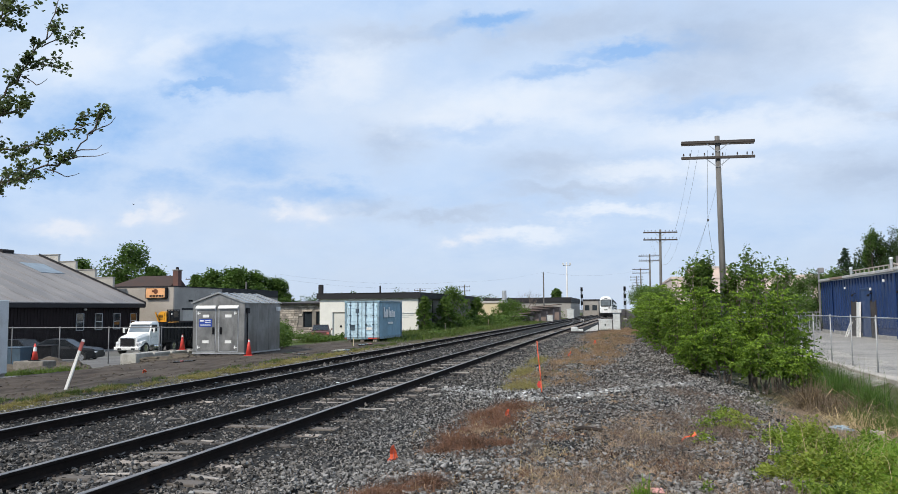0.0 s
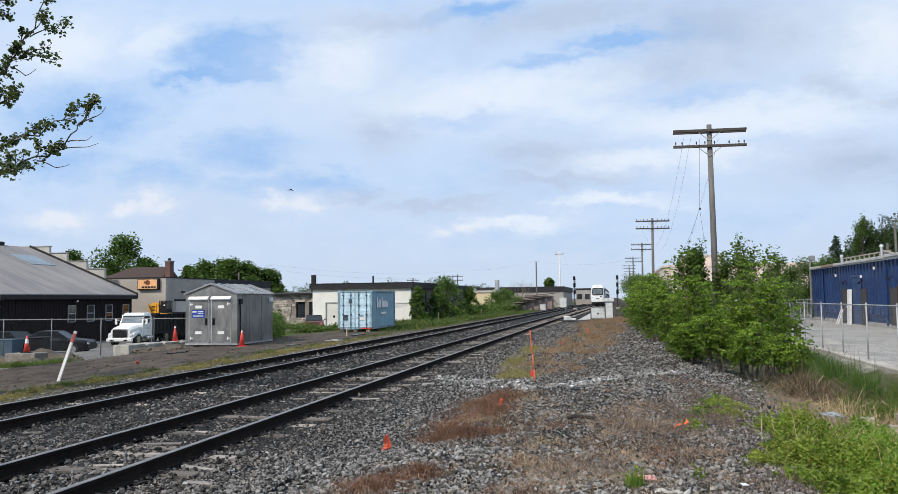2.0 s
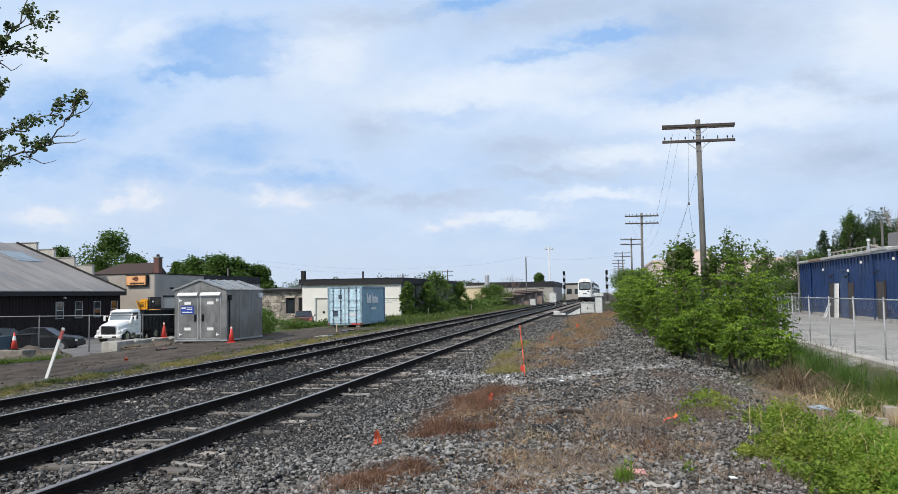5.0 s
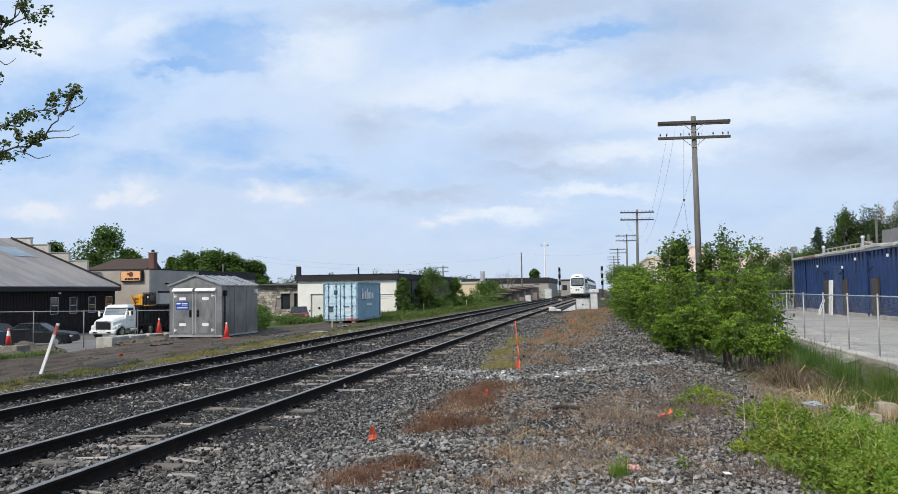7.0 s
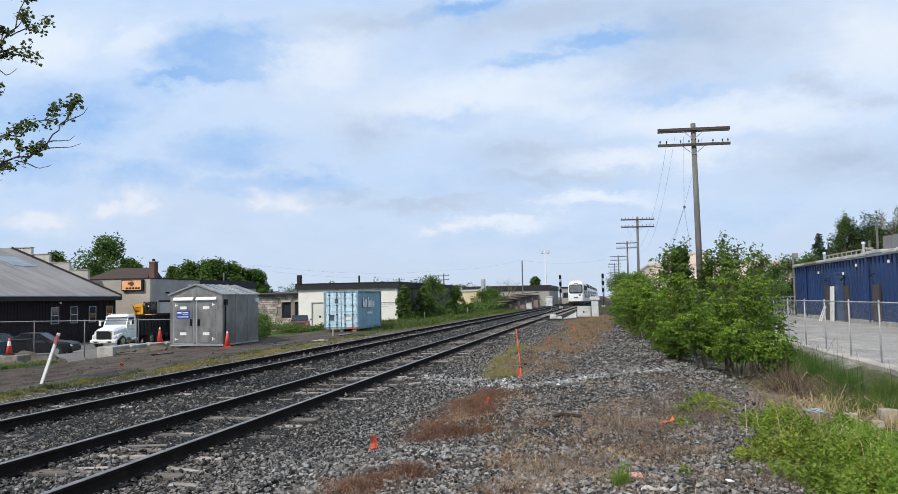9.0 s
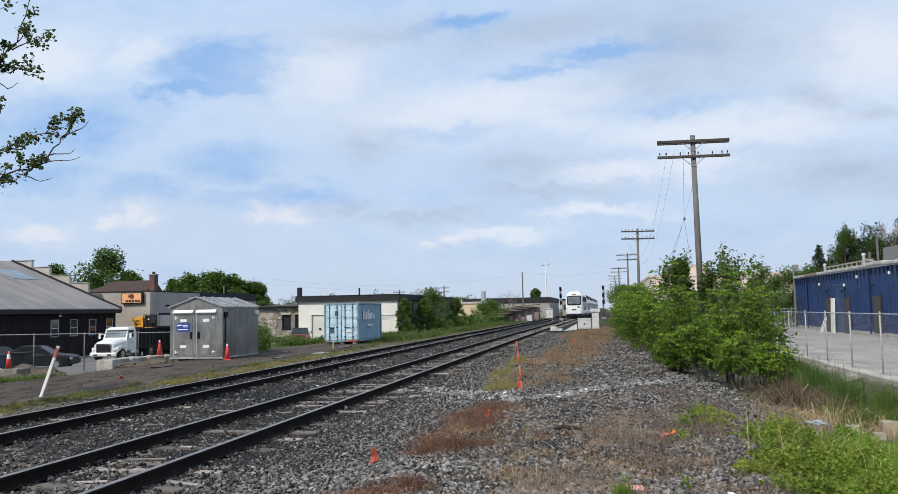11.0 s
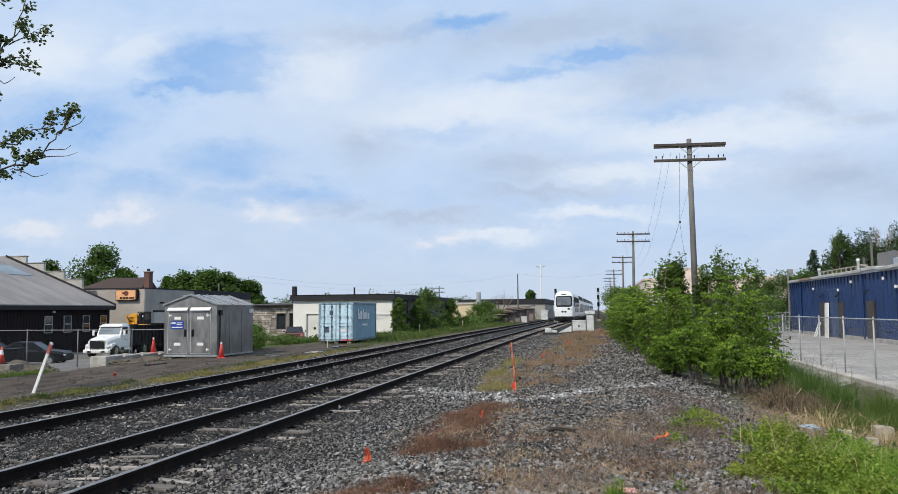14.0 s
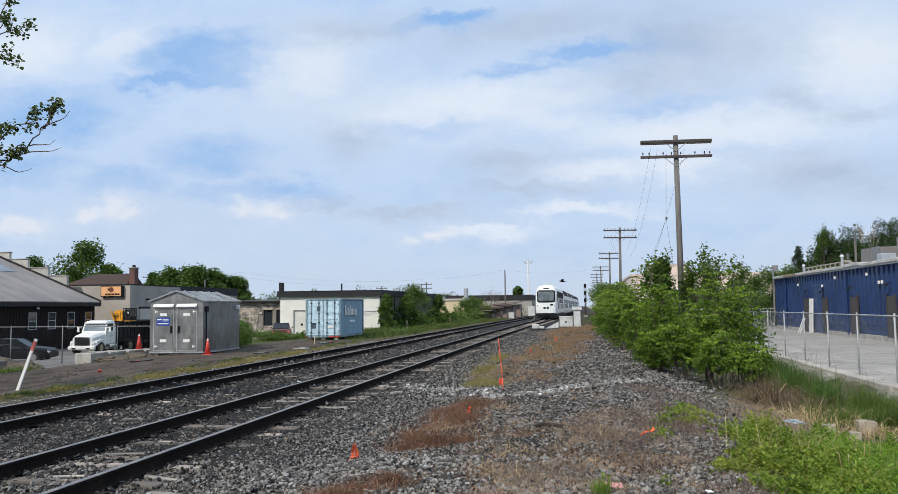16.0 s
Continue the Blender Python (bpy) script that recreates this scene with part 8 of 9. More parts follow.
def scatter(name, label, category, spots, count, height, width, mat, seed, lean=0.35, curl=0.3, leafs=0.0, rough=0.0, soft_edge=False):
    """Blades round the spots (x, y, rx, ry)."""
    rng = np.random.default_rng(seed)
    w = np.array([s[2] * s[3] for s in spots])
    k = rng.choice(len(spots), count, p=w / w.sum())
    s = np.array(spots)[k]
    a, r = rng.uniform(0, 2 * np.pi, count), np.sqrt(rng.random(count)) * (0.75 + 0.25 * rng.normal(size=count)) if not soft_edge else np.abs(rng.normal(size=count)) * 0.62
    x, y = s[:, 0] + np.cos(a) * r * s[:, 2], s[:, 1] + np.sin(a) * r * s[:, 3]
    z = np.array([gz(u, v) for u, v in zip(x, y)]) - 0.015
    if rough:
        keep = np.array([noise.noise((u * 1.6 + seed, v * 0.8, 1.0)) + 0.55 * noise.noise((u * 6.0 + seed, v * 3.5, 5.0)) for u, v in zip(x, y)]) > rough
        x, y, z, count = x[keep], y[keep], z[keep], int(keep.sum())
    c = np.stack([x, y, z], 1)
    clump = 0.55 + 0.75 * (0.5 + 0.5 * np.sin(x * 3.1 + 1.7 * np.sin(y * 2.3)) * np.cos(y * 2.7 + x))
    if leafs:
        c2 = c.copy()
        c2[:, 2] += rng.random(count) ** 0.7 * height * clump
        me = leaves_mesh(name, c2, leafs, rng, 0.0, 0.6)
    else:
        me = blades_mesh(name, c, height * clump, width, rng, lean, curl)
    ob = link_mesh(name, me, M[mat])
    return tagged(ob, label, category, kind="stuff")


DEAD = [(-2.35, 8.4, 0.9, 0.7), (-2.2, 7.4, 0.8, 0.6), (-2.3, 12.7, 0.8, 1.9), (-1.9, 11.4, 1.1, 0.8), (-1.2, 11.0, 0.8, 0.6), (-1.8, 14.8, 0.6, 1.2), (-0.9, 10.0, 0.9, 0.7), (-1.0, 8.6, 0.8, 0.7), (-0.2, 11.6, 0.8, 0.6), (0.3, 9.6, 0.8, 0.8)]
CORE = [(-2.40, 7.95, 0.38, 0.42), (-2.05, 8.15, 0.30, 0.36), (-2.35, 7.5, 0.38, 0.30), (-2.39, 10.56, 0.27, 0.35), (-2.09, 10.85, 0.28, 0.4), (-2.24, 11.88, 0.35, 0.55), (-2.04, 12.85, 0.33, 0.6), (-2.15, 14.58, 0.32, 0.9), (-2.35, 13.58, 0.3, 0.6), (-1.58, 10.94, 0.28, 0.3), (-2.37, 11.05, 0.2, 0.3)]
scatter("dead_weeds", "matted rusty brown dead weeds on the gravel", "dead weeds", CORE, 30000, 0.125, 0.0060, "dry_brown", 1, 1.25, 0.55, rough=-0.22, soft_edge=True)
scatter("dead_weed_straw", "pale straw strands through the dead weeds", "dead stalks", CORE, 2600, 0.12, 0.006, "dry_tan", 26, 1.8, 0.7, rough=0.05, soft_edge=True)
scatter("dead_weed_wisps", "thin wisps of dead brown weeds between the stones", "dead weeds", DEAD + [(-0.9, 7.5, 1.2, 0.5), (0.0, 7.4, 0.8, 0.5), (-1.6, 7.4, 0.8, 0.4)], 20000, 0.07, 0.0055, "dry_brown", 21, 2.2, 0.7, rough=0.1)
scatter("pale_wisps", "pale straw wisps between the stones", "dead stalks", DEAD + [(-0.2, 7.6, 1.4, 0.7), (0.6, 10.6, 0.9, 1.6)], 3200, 0.11, 0.006, "straw", 22, 1.8, 0.7, rough=0.16)
scatter("dry_grass", "dry tan grass along the gravel bank", "dry grass", [(-2.3, 21.5, 0.8, 2.6), (-1.3, 20.6, 0.7, 1.8), (-1.8, 27, 0.9, 4.0), (-1.3, 36, 1.3, 6.5), (-1.0, 48, 1.4, 8.0), (-0.8, 60, 1.2, 8.0), (-1.5, 31, 1.1, 4.0), (0.3, 62, 1.3, 12), (-0.6, 33, 0.9, 5.0), (-0.4, 44, 1.0, 7.0), (-1.8, 56, 1.2, 8.0), (-0.9, 26, 0.7, 3.0)], 62000, 0.21, 0.009, "straw_red", 2, 1.5, 0.55, rough=0.06)
scatter("green_tufts", "sparse green tufts in the dry grass", "grass", [(-1.9, 25, 1.0, 3.5), (-1.3, 36, 1.2, 6.0), (-0.8, 50, 1.2, 8.0)], 2500, 0.18, 0.010, "grass_bank", 51, 0.9, rough=0.1)
scatter("grass_tuft", "single bright green grass tuft in the gravel", "grass", [(0.13, 7.6, 0.09, 0.09)], 160, 0.17, 0.009, "grass_fresh", 52, 0.5)
scatter("ditch_litter", "flattened brown stalks and litter in the ditch", "dead stalks", [(3.3, 15.2, 0.8, 1.2), (4.6, 15.0, 0.7, 0.7), (3.4, 17.4, 0.5, 1.0)], 3200, 0.16, 0.006, "straw_grey", 53, 2.3, 0.8)
scatter("yellow_grass", "yellow-green grass tufts near the orange stake", "grass", [(-2.6, 19.5, 0.45, 1.2), (-3.0, 23.5, 0.4, 2.2), (-2.2, 18.4, 0.5, 0.6), (-3.1, 29.0, 0.35, 2.5)], 3600, 0.20, 0.007, "grass_yellow", 3, 1.1, rough=0.0)
scatter("thatch", "flat grey-brown thatch of dead stalks on the stones", "dead stalks", [(0.2, 10.5, 1.1, 2.2), (0.9, 12.0, 0.9, 2.2), (-0.8, 8.6, 0.8, 0.6), (1.4, 9.8, 0.4, 1.2), (0.3, 8.0, 1.3, 0.8), (-1.2, 9.3, 0.8, 0.9), (-0.6, 7.6, 1.0, 0.5)], 26000, 0.09, 0.005, "straw_grey", 4, 2.6, 0.8, rough=0.12, soft_edge=True)
scatter("dead_twigs", "thin dark brown twigs lying over the stones", "twigs", [(0.6, 11.6, 1.1, 2.6), (0.9, 10.0, 0.6, 1.0), (1.7, 14.8, 0.8, 1.8), (1.6, 17.2, 0.9, 1.6), (0.2, 8.4, 1.2, 1.2), (1.2, 12.6, 0.9, 2.0), (2.2, 9.8, 0.7, 2.2), (1.5, 8.2, 0.6, 1.0)], 13000, 0.15, 0.0055, "twig", 33, 2.4, 0.85, rough=-0.05)
scatter("tan_stalks", "tan and brown dead stalks strewn over the stones", "dead stalks", [(-0.5, 8.8, 1.8, 1.9), (0.5, 12.0, 1.3, 2.4), (-1.3, 13.0, 1.0, 2.2), (-0.6, 16.0, 1.2, 1.6), (-0.6, 7.4, 1.3, 0.6), (0.6, 8.4, 1.0, 1.0), (1.0, 10.4, 0.9, 1.4)], 20000, 0.08, 0.005, "dry_tan", 63, 2.6, 0.8, rough=0.10)
scatter("verge_grass", "thin yellow-green verge grass beside the far track", "grass", [(-13.6, 17.0, 0.5, 9.0), (-13.7, 34.0, 0.55, 10.0), (-13.4, 26.0, 0.4, 8.0), (-13.9, 22.0, 0.3, 7.0)], 42000, 0.09, 0.011, "grass_yellow", 5, 0.8, rough=0.02)
scatter("verge_green", "low green grass patches along the verge", "grass", [(-14.0, 18.0, 0.4, 8.0), (-14.2, 30.0, 0.4, 9.0), (-14.1, 42.0, 0.5, 8.0), (-14.8, 15.5, 0.7, 1.6)], 26000, 0.10, 0.012, "grass_bank", 72, 0.8, rough=0.08)
scatter("bank_grass", "green grass bank beside the far track", "grass", [(-15.2, 62.0, 2.2, 12.0), (-15.5, 85.0, 2.6, 16.0), (-15.0, 115.0, 2.8, 20.0), (-18.0, 60.0, 2.5, 4.0), (-19.5, 70.0, 4.5, 5.0), (-24.0, 66.0, 4.0, 5.0)], 27000, 0.27, 0.042, "grass_bank", 6, 0.7)
scatter("broken_reeds", "bleached broken reed stalks lying by the boulders", "dead reeds", [(4.5, 15.5, 0.5, 0.5), (5.0, 14.6, 0.5, 0.5), (4.0, 15.9, 0.4, 0.5), (3.9, 18.6, 0.35, 0.7)], 520, 0.36, 0.011, "straw", 74, 1.9, 0.8)
scatter("fence_grass", "rough green grass along the foot of the yard fence", "grass", [(-22.0, 27.4, 1.1, 0.7), (-23.6, 27.8, 1.2, 0.7), (-25.4, 28.6, 1.2, 0.7), (-28.0, 31.5, 2.0, 0.8)], 6000, 0.20, 0.02, "grass", 23, 0.8, rough=-0.1)
scatter("weed_stalks", "pale dry stalks standing among the weeds", "dead stalks", [(2.9, 10.5, 1.3, 2.2), (4.2, 12.0, 1.2, 1.6), (5.1, 14.2, 0.4, 0.5), (4.6, 14.6, 0.6, 0.5)], 420, 0.48, 0.006, "straw", 24, 0.9, 0.3)
scatter("reeds", "tall dark green reeds in the ditch", "reeds", [(4.85, 20.2, 0.40, 1.3), (5.2, 23.5, 0.45, 2.6), (5.1, 18.4, 0.35, 0.8)], 11000, 0.50, 0.010, "reed", 7, 0.35, 0.3, rough=-0.22)
scatter("ditch_grass", "lush green grass filling the ditch", "grass", [(5.2, 15.6, 0.8, 0.9), (6.0, 15.0, 0.7, 1.0), (4.6, 16.3, 0.5, 0.6), (6.0, 13.2, 0.6, 0.8), (5.7, 17.4, 0.5, 0.9)], 17000, 0.36, 0.009, "grass", 71, 0.5, 0.35, rough=-0.12)
scatter("dead_reeds", "bleached dead reed stalks in the ditch", "dead reeds", [(4.0, 18.3, 0.4, 0.7), (4.35, 17.2, 0.45, 0.6), (4.3, 19.4, 0.3, 0.8)], 3600, 0.48, 0.008, "reed_dead", 8, 1.5, 0.7, rough=-0.1)
def plantlets(name, label, spots, count, tall, leaf, mat, seed, wide=0.42, gap=-0.06, stem=(8, 14), fine=True):
    """Leafy weeds: short stems with leaves set round them, in uneven clumps."""
    rnd, rng = random.Random(seed), np.random.default_rng(seed)
    w = [q[2] * q[3] for q in spots]
    c, ax, segs = [], [], []
    clumps = []
    for _ in range(max(8, count // 22)):
        sx, sy, rx, ry = rnd.choices(spots, w)[0]
        a, r = rnd.uniform(0, 6.283), math.sqrt(rnd.random()) * rnd.uniform(0.8, 1.15)
        x, y = sx + math.cos(a) * r * rx, sy + math.sin(a) * r * ry
        if noise.noise((x * 1.3 + seed, y * 1.1, 2.0)) > gap:
            clumps.append((x, y, rnd.uniform(0.07, 0.22), tall * rnd.choice((0.45, 0.6, 0.8, 1.0, 1.3))))
    for _ in range(count):
        cx, cy, cr, ch = rnd.choice(clumps)
        e = rnd.gauss(0, 1), rnd.gauss(0, 1)
        x, y = cx + e[0] * cr, cy + e[1] * cr
        h = ch * rnd.uniform(0.6, 1.1) * max(0.35, 1.0 - 0.22 * math.hypot(*e))
        p = Vector((x, y, gz(x, y) - 0.01))
        top = p + Vector((rnd.gauss(0, 0.18) * h, rnd.gauss(0, 0.18) * h, h))
        segs.append((tuple(p), tuple(top), 0.004, 0.002))
        n = rnd.randint(*stem)
        for i in range(n):
            u = (i + 1) / n
            b = p.lerp(top, u)
            a = i * 2.4 + rnd.uniform(-0.4, 0.4)
            v = Vector((math.cos(a), math.sin(a), 0.9 * u - 0.15)).normalized()
            c.append(tuple(b + v * leaf * 0.55))
            ax.append(tuple(v))
    th = link_mesh(name, leaves_mesh(name, np.array(c), leaf, rng, 0.0, wide, 0.3, np.array(ax), fine), M[mat])
    return tagged(th, label, "weeds", kind="stuff")


plantlets("green_weeds", "lush bright green leafy weeds at the ditch edge", [(2.4, 9.2, 0.7, 1.3), (2.55, 11.8, 0.5, 0.9), (2.95, 12.1, 0.7, 0.7), (2.8, 10.4, 0.8, 1.5), (2.1, 8.0, 0.6, 0.8), (3.4, 9.6, 0.8, 1.2)], 1900, 0.34, 0.042, "leaf_weed", 9, 0.6, 0.0, (9, 15), False)
plantlets("tall_weeds", "tall narrow-leaved green weeds at the ditch edge", [(3.7, 9.6, 1.1, 1.6), (4.4, 10.8, 1.0, 1.3), (3.6, 11.8, 0.7, 0.7), (2.9, 8.2, 0.8, 0.8), (4.6, 9.0, 0.8, 1.0)], 2300, 0.40, 0.10, "leaf_lance", 29, 0.19, -0.3, (16, 26), False)
plantlets("yellow_weeds", "pale yellow-green clumps of leafy weeds", [(2.3, 9.0, 0.6, 1.0), (2.5, 11.6, 0.6, 0.9), (3.0, 10.2, 0.7, 0.9), (2.5, 12.2, 0.3, 0.4)], 900, 0.40, 0.042, "leaf_yellow", 39, 0.7, 0.04, (11, 17), False)
plantlets("low_weeds", "low yellow-green creeping weeds at the gravel edge", [(1.7, 12.2, 0.6, 1.4), (1.5, 10.2, 0.5, 1.4), (2.0, 14.0, 0.5, 0.8), (1.3, 8.4, 0.3, 0.8)], 300, 0.14, 0.05, "leaf_yellow", 19, 0.5, 0.08, (5, 9), False)
scatter("weed_grass", "fresh green grass among the weeds", "grass", [(3.9, 9.4, 1.0, 1.4), (4.4, 11.0, 0.9, 1.2), (3.2, 8.2, 0.8, 0.8)], 6000, 0.36, 0.008, "grass_fresh", 10, 0.55, rough=-0.15)
scatter("weed_sprigs", "small yellow-green weed sprigs on the stones", "weeds", [(1.2, 12.6, 0.25, 0.3), (1.0, 10.9, 0.2, 0.2), (1.5, 13.6, 0.3, 0.3), (0.75, 8.1, 0.12, 0.12), (0.15, 7.6, 0.08, 0.08), (1.75, 14.4, 0.3, 0.3)], 900, 0.22, 0.0, "leaf_weed", 11, leafs=0.04)



def stones_mesh(name, c, size, rng, few=False):
    """Angular crushed stones lying in the bed: rough lumps without an underside, tilted at random."""
    n = len(c)
    cube = np.array([(x, y, z) for z in (-1, 1) for y in (-1, 1) for x in (-1, 1)], dtype=float)
    f = np.array([(4, 5, 7, 6), (0, 1, 5, 4), (2, 6, 7, 3), (0, 4, 6, 2), (1, 3, 7, 5)])
    if few:
        cube = np.array([(1.25, 0, -0.4), (-0.7, 1.15, -0.4), (-0.7, -1.15, -0.4), (0.9, 0.5, 0.85), (-0.75, 0.7, 0.85), (0.0, -0.95, 0.85)])
        f = np.array([(3, 4, 5), (0, 1, 4), (0, 4, 3), (1, 2, 5), (1, 5, 4), (2, 0, 3), (2, 3, 5)])
    m = len(cube)
    v = cube[None] * (1 + rng.uniform(-0.75, 0.35, (n, m, 3))) + (rng.uniform(-0.25, 0.25, (n, m, 3)) if few else 0.0)
    v *= size[:, None, None] * np.exp(np.clip(rng.normal(size=(n, 1, 3)), -1.5, 1.3) * 0.3) * (1.15, 1.0, 0.8)
    a, t, b = rng.uniform(0, 6.283, n), np.clip(rng.normal(size=n) * 0.45, -0.9, 0.9), rng.uniform(0, 6.283, n)
    # turn about the upright, tilt about a level line
    ca, sa = np.cos(a)[:, None], np.sin(a)[:, None]
    x, y, z = v[:, :, 0] * ca - v[:, :, 1] * sa, v[:, :, 0] * sa + v[:, :, 1] * ca, v[:, :, 2]
    kx, ky, ct, st = np.cos(b)[:, None], np.sin(b)[:, None], np.cos(t)[:, None], np.sin(t)[:, None]
    along = kx * x + ky * y
    v = np.stack([x * ct + ky * z * st + kx * along * (1 - ct), y * ct - kx * z * st + ky * along * (1 - ct), z * ct + (kx * y - ky * x) * st], 2) + c[:, None]
    return mesh_np(name, v.reshape(-1, 3), (np.arange(n)[:, None, None] * m + f[None]).reshape(-1, f.shape[1]))


def ballast(n=142000):
    rng = np.random.default_rng(8)
    u = rng.random(n)
    lo, hi, p = 6.2, 64.0, -0.72
    y = (lo ** p + u * (hi ** p - lo ** p)) ** (1 / p)
    left = np.maximum(-12.5, -0.95 * y - 1.0)
    right = np.minimum(3.5, 0.32 * y + 0.6)
    left = np.where(rng.random(n) < 0.5, np.maximum(left, -4.6), left)
    x = left + rng.random(n) * (right - left)
    # thinner on the worn shoulder, where old growth covers the stones
    patch = np.array([noise.noise((a * 0.55, b * 0.4, 3.0)) for a, b in zip(x, y)])
    keep = (x < -3.0) | (rng.random(n) < np.clip(0.95 + 0.9 * patch, 0.5, 1.0))
    for ex, ey, rx, ry in DEAD:
        keep &= ~((((x - ex) / rx) ** 2 + ((y - ey) / ry) ** 2 < 0.8) & (rng.random(n) < 0.35))
    for ex, ey, rx, ry in CORE:
        keep &= ~((((x - ex) / rx) ** 2 + ((y - ey) / ry) ** 2 < 0.7) & (rng.random(n) < 0.6))
    for tx in TRACK_X:
        keep &= ~((np.abs(x - tx) < 1.35) & (rng.random(n) < 0.2))
    keep &= ~((x > 2.4) & (rng.random(n) < (x - 2.4) / 1.2))
    x, y = x[keep], y[keep]
    z = np.array([gz(a, b) for a, b in zip(x, y)])
    s = 0.0122 * np.exp(np.clip(rng.normal(size=len(x)), -2, 1.7) * 0.30) * (1 + np.clip((y - 9.5) / 20, 0, 0.85)) * np.where(x < -4.7, 1.22, 1.0)
    # heaped a little between the sleepers, lower beside the rails
    z += rng.uniform(-0.4, 1.9, len(x)) * s
    c = np.stack([x, y, z], 1)
    for far in (False, True):
        k = (y > 9.6) == far
        ob = link_mesh("ballast_stones", stones_mesh("ballast_stones", c[k], s[k], rng, far), M["ballast"])
        tagged(ob, "loose dark grey crushed ballast stones", "ballast", kind="stuff")
    # stones dusted white where the marking line was sprayed across
    k = 1050
    t = rng.random(k)
    near = t < 0.45
    u = np.where(near, t / 0.45, (t - 0.45) / 0.55)
    x = np.where(near, -4.4 + 2.6 * u, -1.7 + 3.3 * u ** 1.25) + rng.normal(size=k) * 0.12
    y = np.where(near, 19.0 - 2.4 * u, 16.0 + 3.8 * u ** 1.25) + rng.normal(size=k) * np.where(near, 0.55, 0.17)
    keep = np.array([noise.noise((a * 1.5, b * 1.5, 8.0)) > -0.12 for a, b in zip(x, y)])
    x, y = x[keep], y[keep]
    z = np.array([gz(a, b) for a, b in zip(x, y)]) + 0.028
    ob = link_mesh("painted_stones", stones_mesh("painted_stones", np.stack([x, y, z], 1), 0.018 * np.exp(rng.normal(size=len(x)) * 0.3), rng), M["stone_white"])
    tagged(ob, "ballast stones dusted with white marking paint", "ballast", kind="stuff")


def road_clods(n=2600):
    rng = np.random.default_rng(18)
    y = 17 + 33 * rng.random(n) ** 1.3
    x = -21.0 + 7.0 * rng.random(n)
    z = np.array([gz(a, b) for a, b in zip(x, y)])
    ob = link_mesh("road_clods", stones_mesh("road_clods", np.stack([x, y, z], 1), 0.013 * np.exp(rng.normal(size=n) * 0.45), rng), M["soil"])
    tagged(ob, "earth clods and pebbles on the dirt track", "gravel", kind="stuff")


road_clods()
M["stone_white"] = plain("white_dusted_stone", (0.33, 0.33, 0.32), 0.9, 0.0, 0.2, 4.0, 60.0, 0.2, island=0.6)
ballast()


def orange_stake():
    s = thing("orange_stake", "thin flexible orange marker stake with crumpled flag at its foot", "marker stake", pose(-1.82, 17.6, gz(-1.82, 17.6)))
    bm = B()
    pts = [(0.02, 0, -0.1), (0.0, 0, 0.25), (-0.03, 0, 0.6), (-0.06, 0, 0.9), (-0.075, 0, 1.13)]
    for a, b in zip(pts[:-1], pts[1:]):
        tube(bm, a, b, 0.0115, 0.0105, 8)
    part("rod", bm, M["orange_faded"], s, smooth=True)
    f = B()
    loft(f, [[(-0.06, -0.015, 0.10), (-0.01, -0.02, 0.09), (-0.01, 0.015, 0.09), (-0.06, 0.015, 0.10)], [(-0.085, -0.03, 0.17), (-0.005, -0.015, 0.16), (-0.005, 0.02, 0.16), (-0.085, 0.01, 0.17)], [(-0.05, -0.015, 0.25), (-0.015, -0.01, 0.23), (-0.015, 0.01, 0.23), (-0.05, 0.0, 0.25)]])
    part("flag_tape", f, M["orange"], s, "crumpled orange tape")


orange_stake()


def ground_flag(at, h, lying, rz):
    g = thing("marker_flag", "small crumpled orange marker flag" + (" lying on the stones" if lying else " standing in the stones"), "marker flag",
              pose(at[0], at[1], gz(*at) + (0.02 if lying else 0.0), 52 if lying else 0, 0, rz), "orange marker flags")
    bm = B()
    rnd = random.Random(int(at[1] * 10))
    rings = []
    for i in range(6):
        u = i / 5
        w = h * (0.34 - 0.26 * u) * rnd.uniform(0.8, 1.15)
        o = rnd.uniform(-0.02, 0.02)
        rings.append([(-w + o, -0.012 + 0.03 * math.sin(u * 5), h * u), (w + o, 0.0 + 0.02 * math.sin(u * 4 + 1), h * u + rnd.uniform(-0.015, 0.015)), (w * 0.8 + o, 0.012, h * u), (-w + o, 0.004 + 0.03 * math.sin(u * 5), h * u)])
    loft(bm, rings)
    part("cloth", bm, M["orange_faded"], g)
    part("wire_stem", tube(B(), (0.0, 0, -0.04), (0.0, 0, h * 0.9), 0.004, 0.004, 5), M["galv"], g)


ground_flag((-2.95, 9.9), 0.20, False, 20)
ground_flag((-1.99, 13.6), 0.15, False, -15)
ground_flag((0.74, 11.2), 0.22, True, 70)
ground_flag((-16.3, 24.5), 0.22, True, 30)
ground_flag((-1.4, 40.5), 0.3, False, 0)
ground_flag((-2.0, 30.0), 0.25, False, 40)


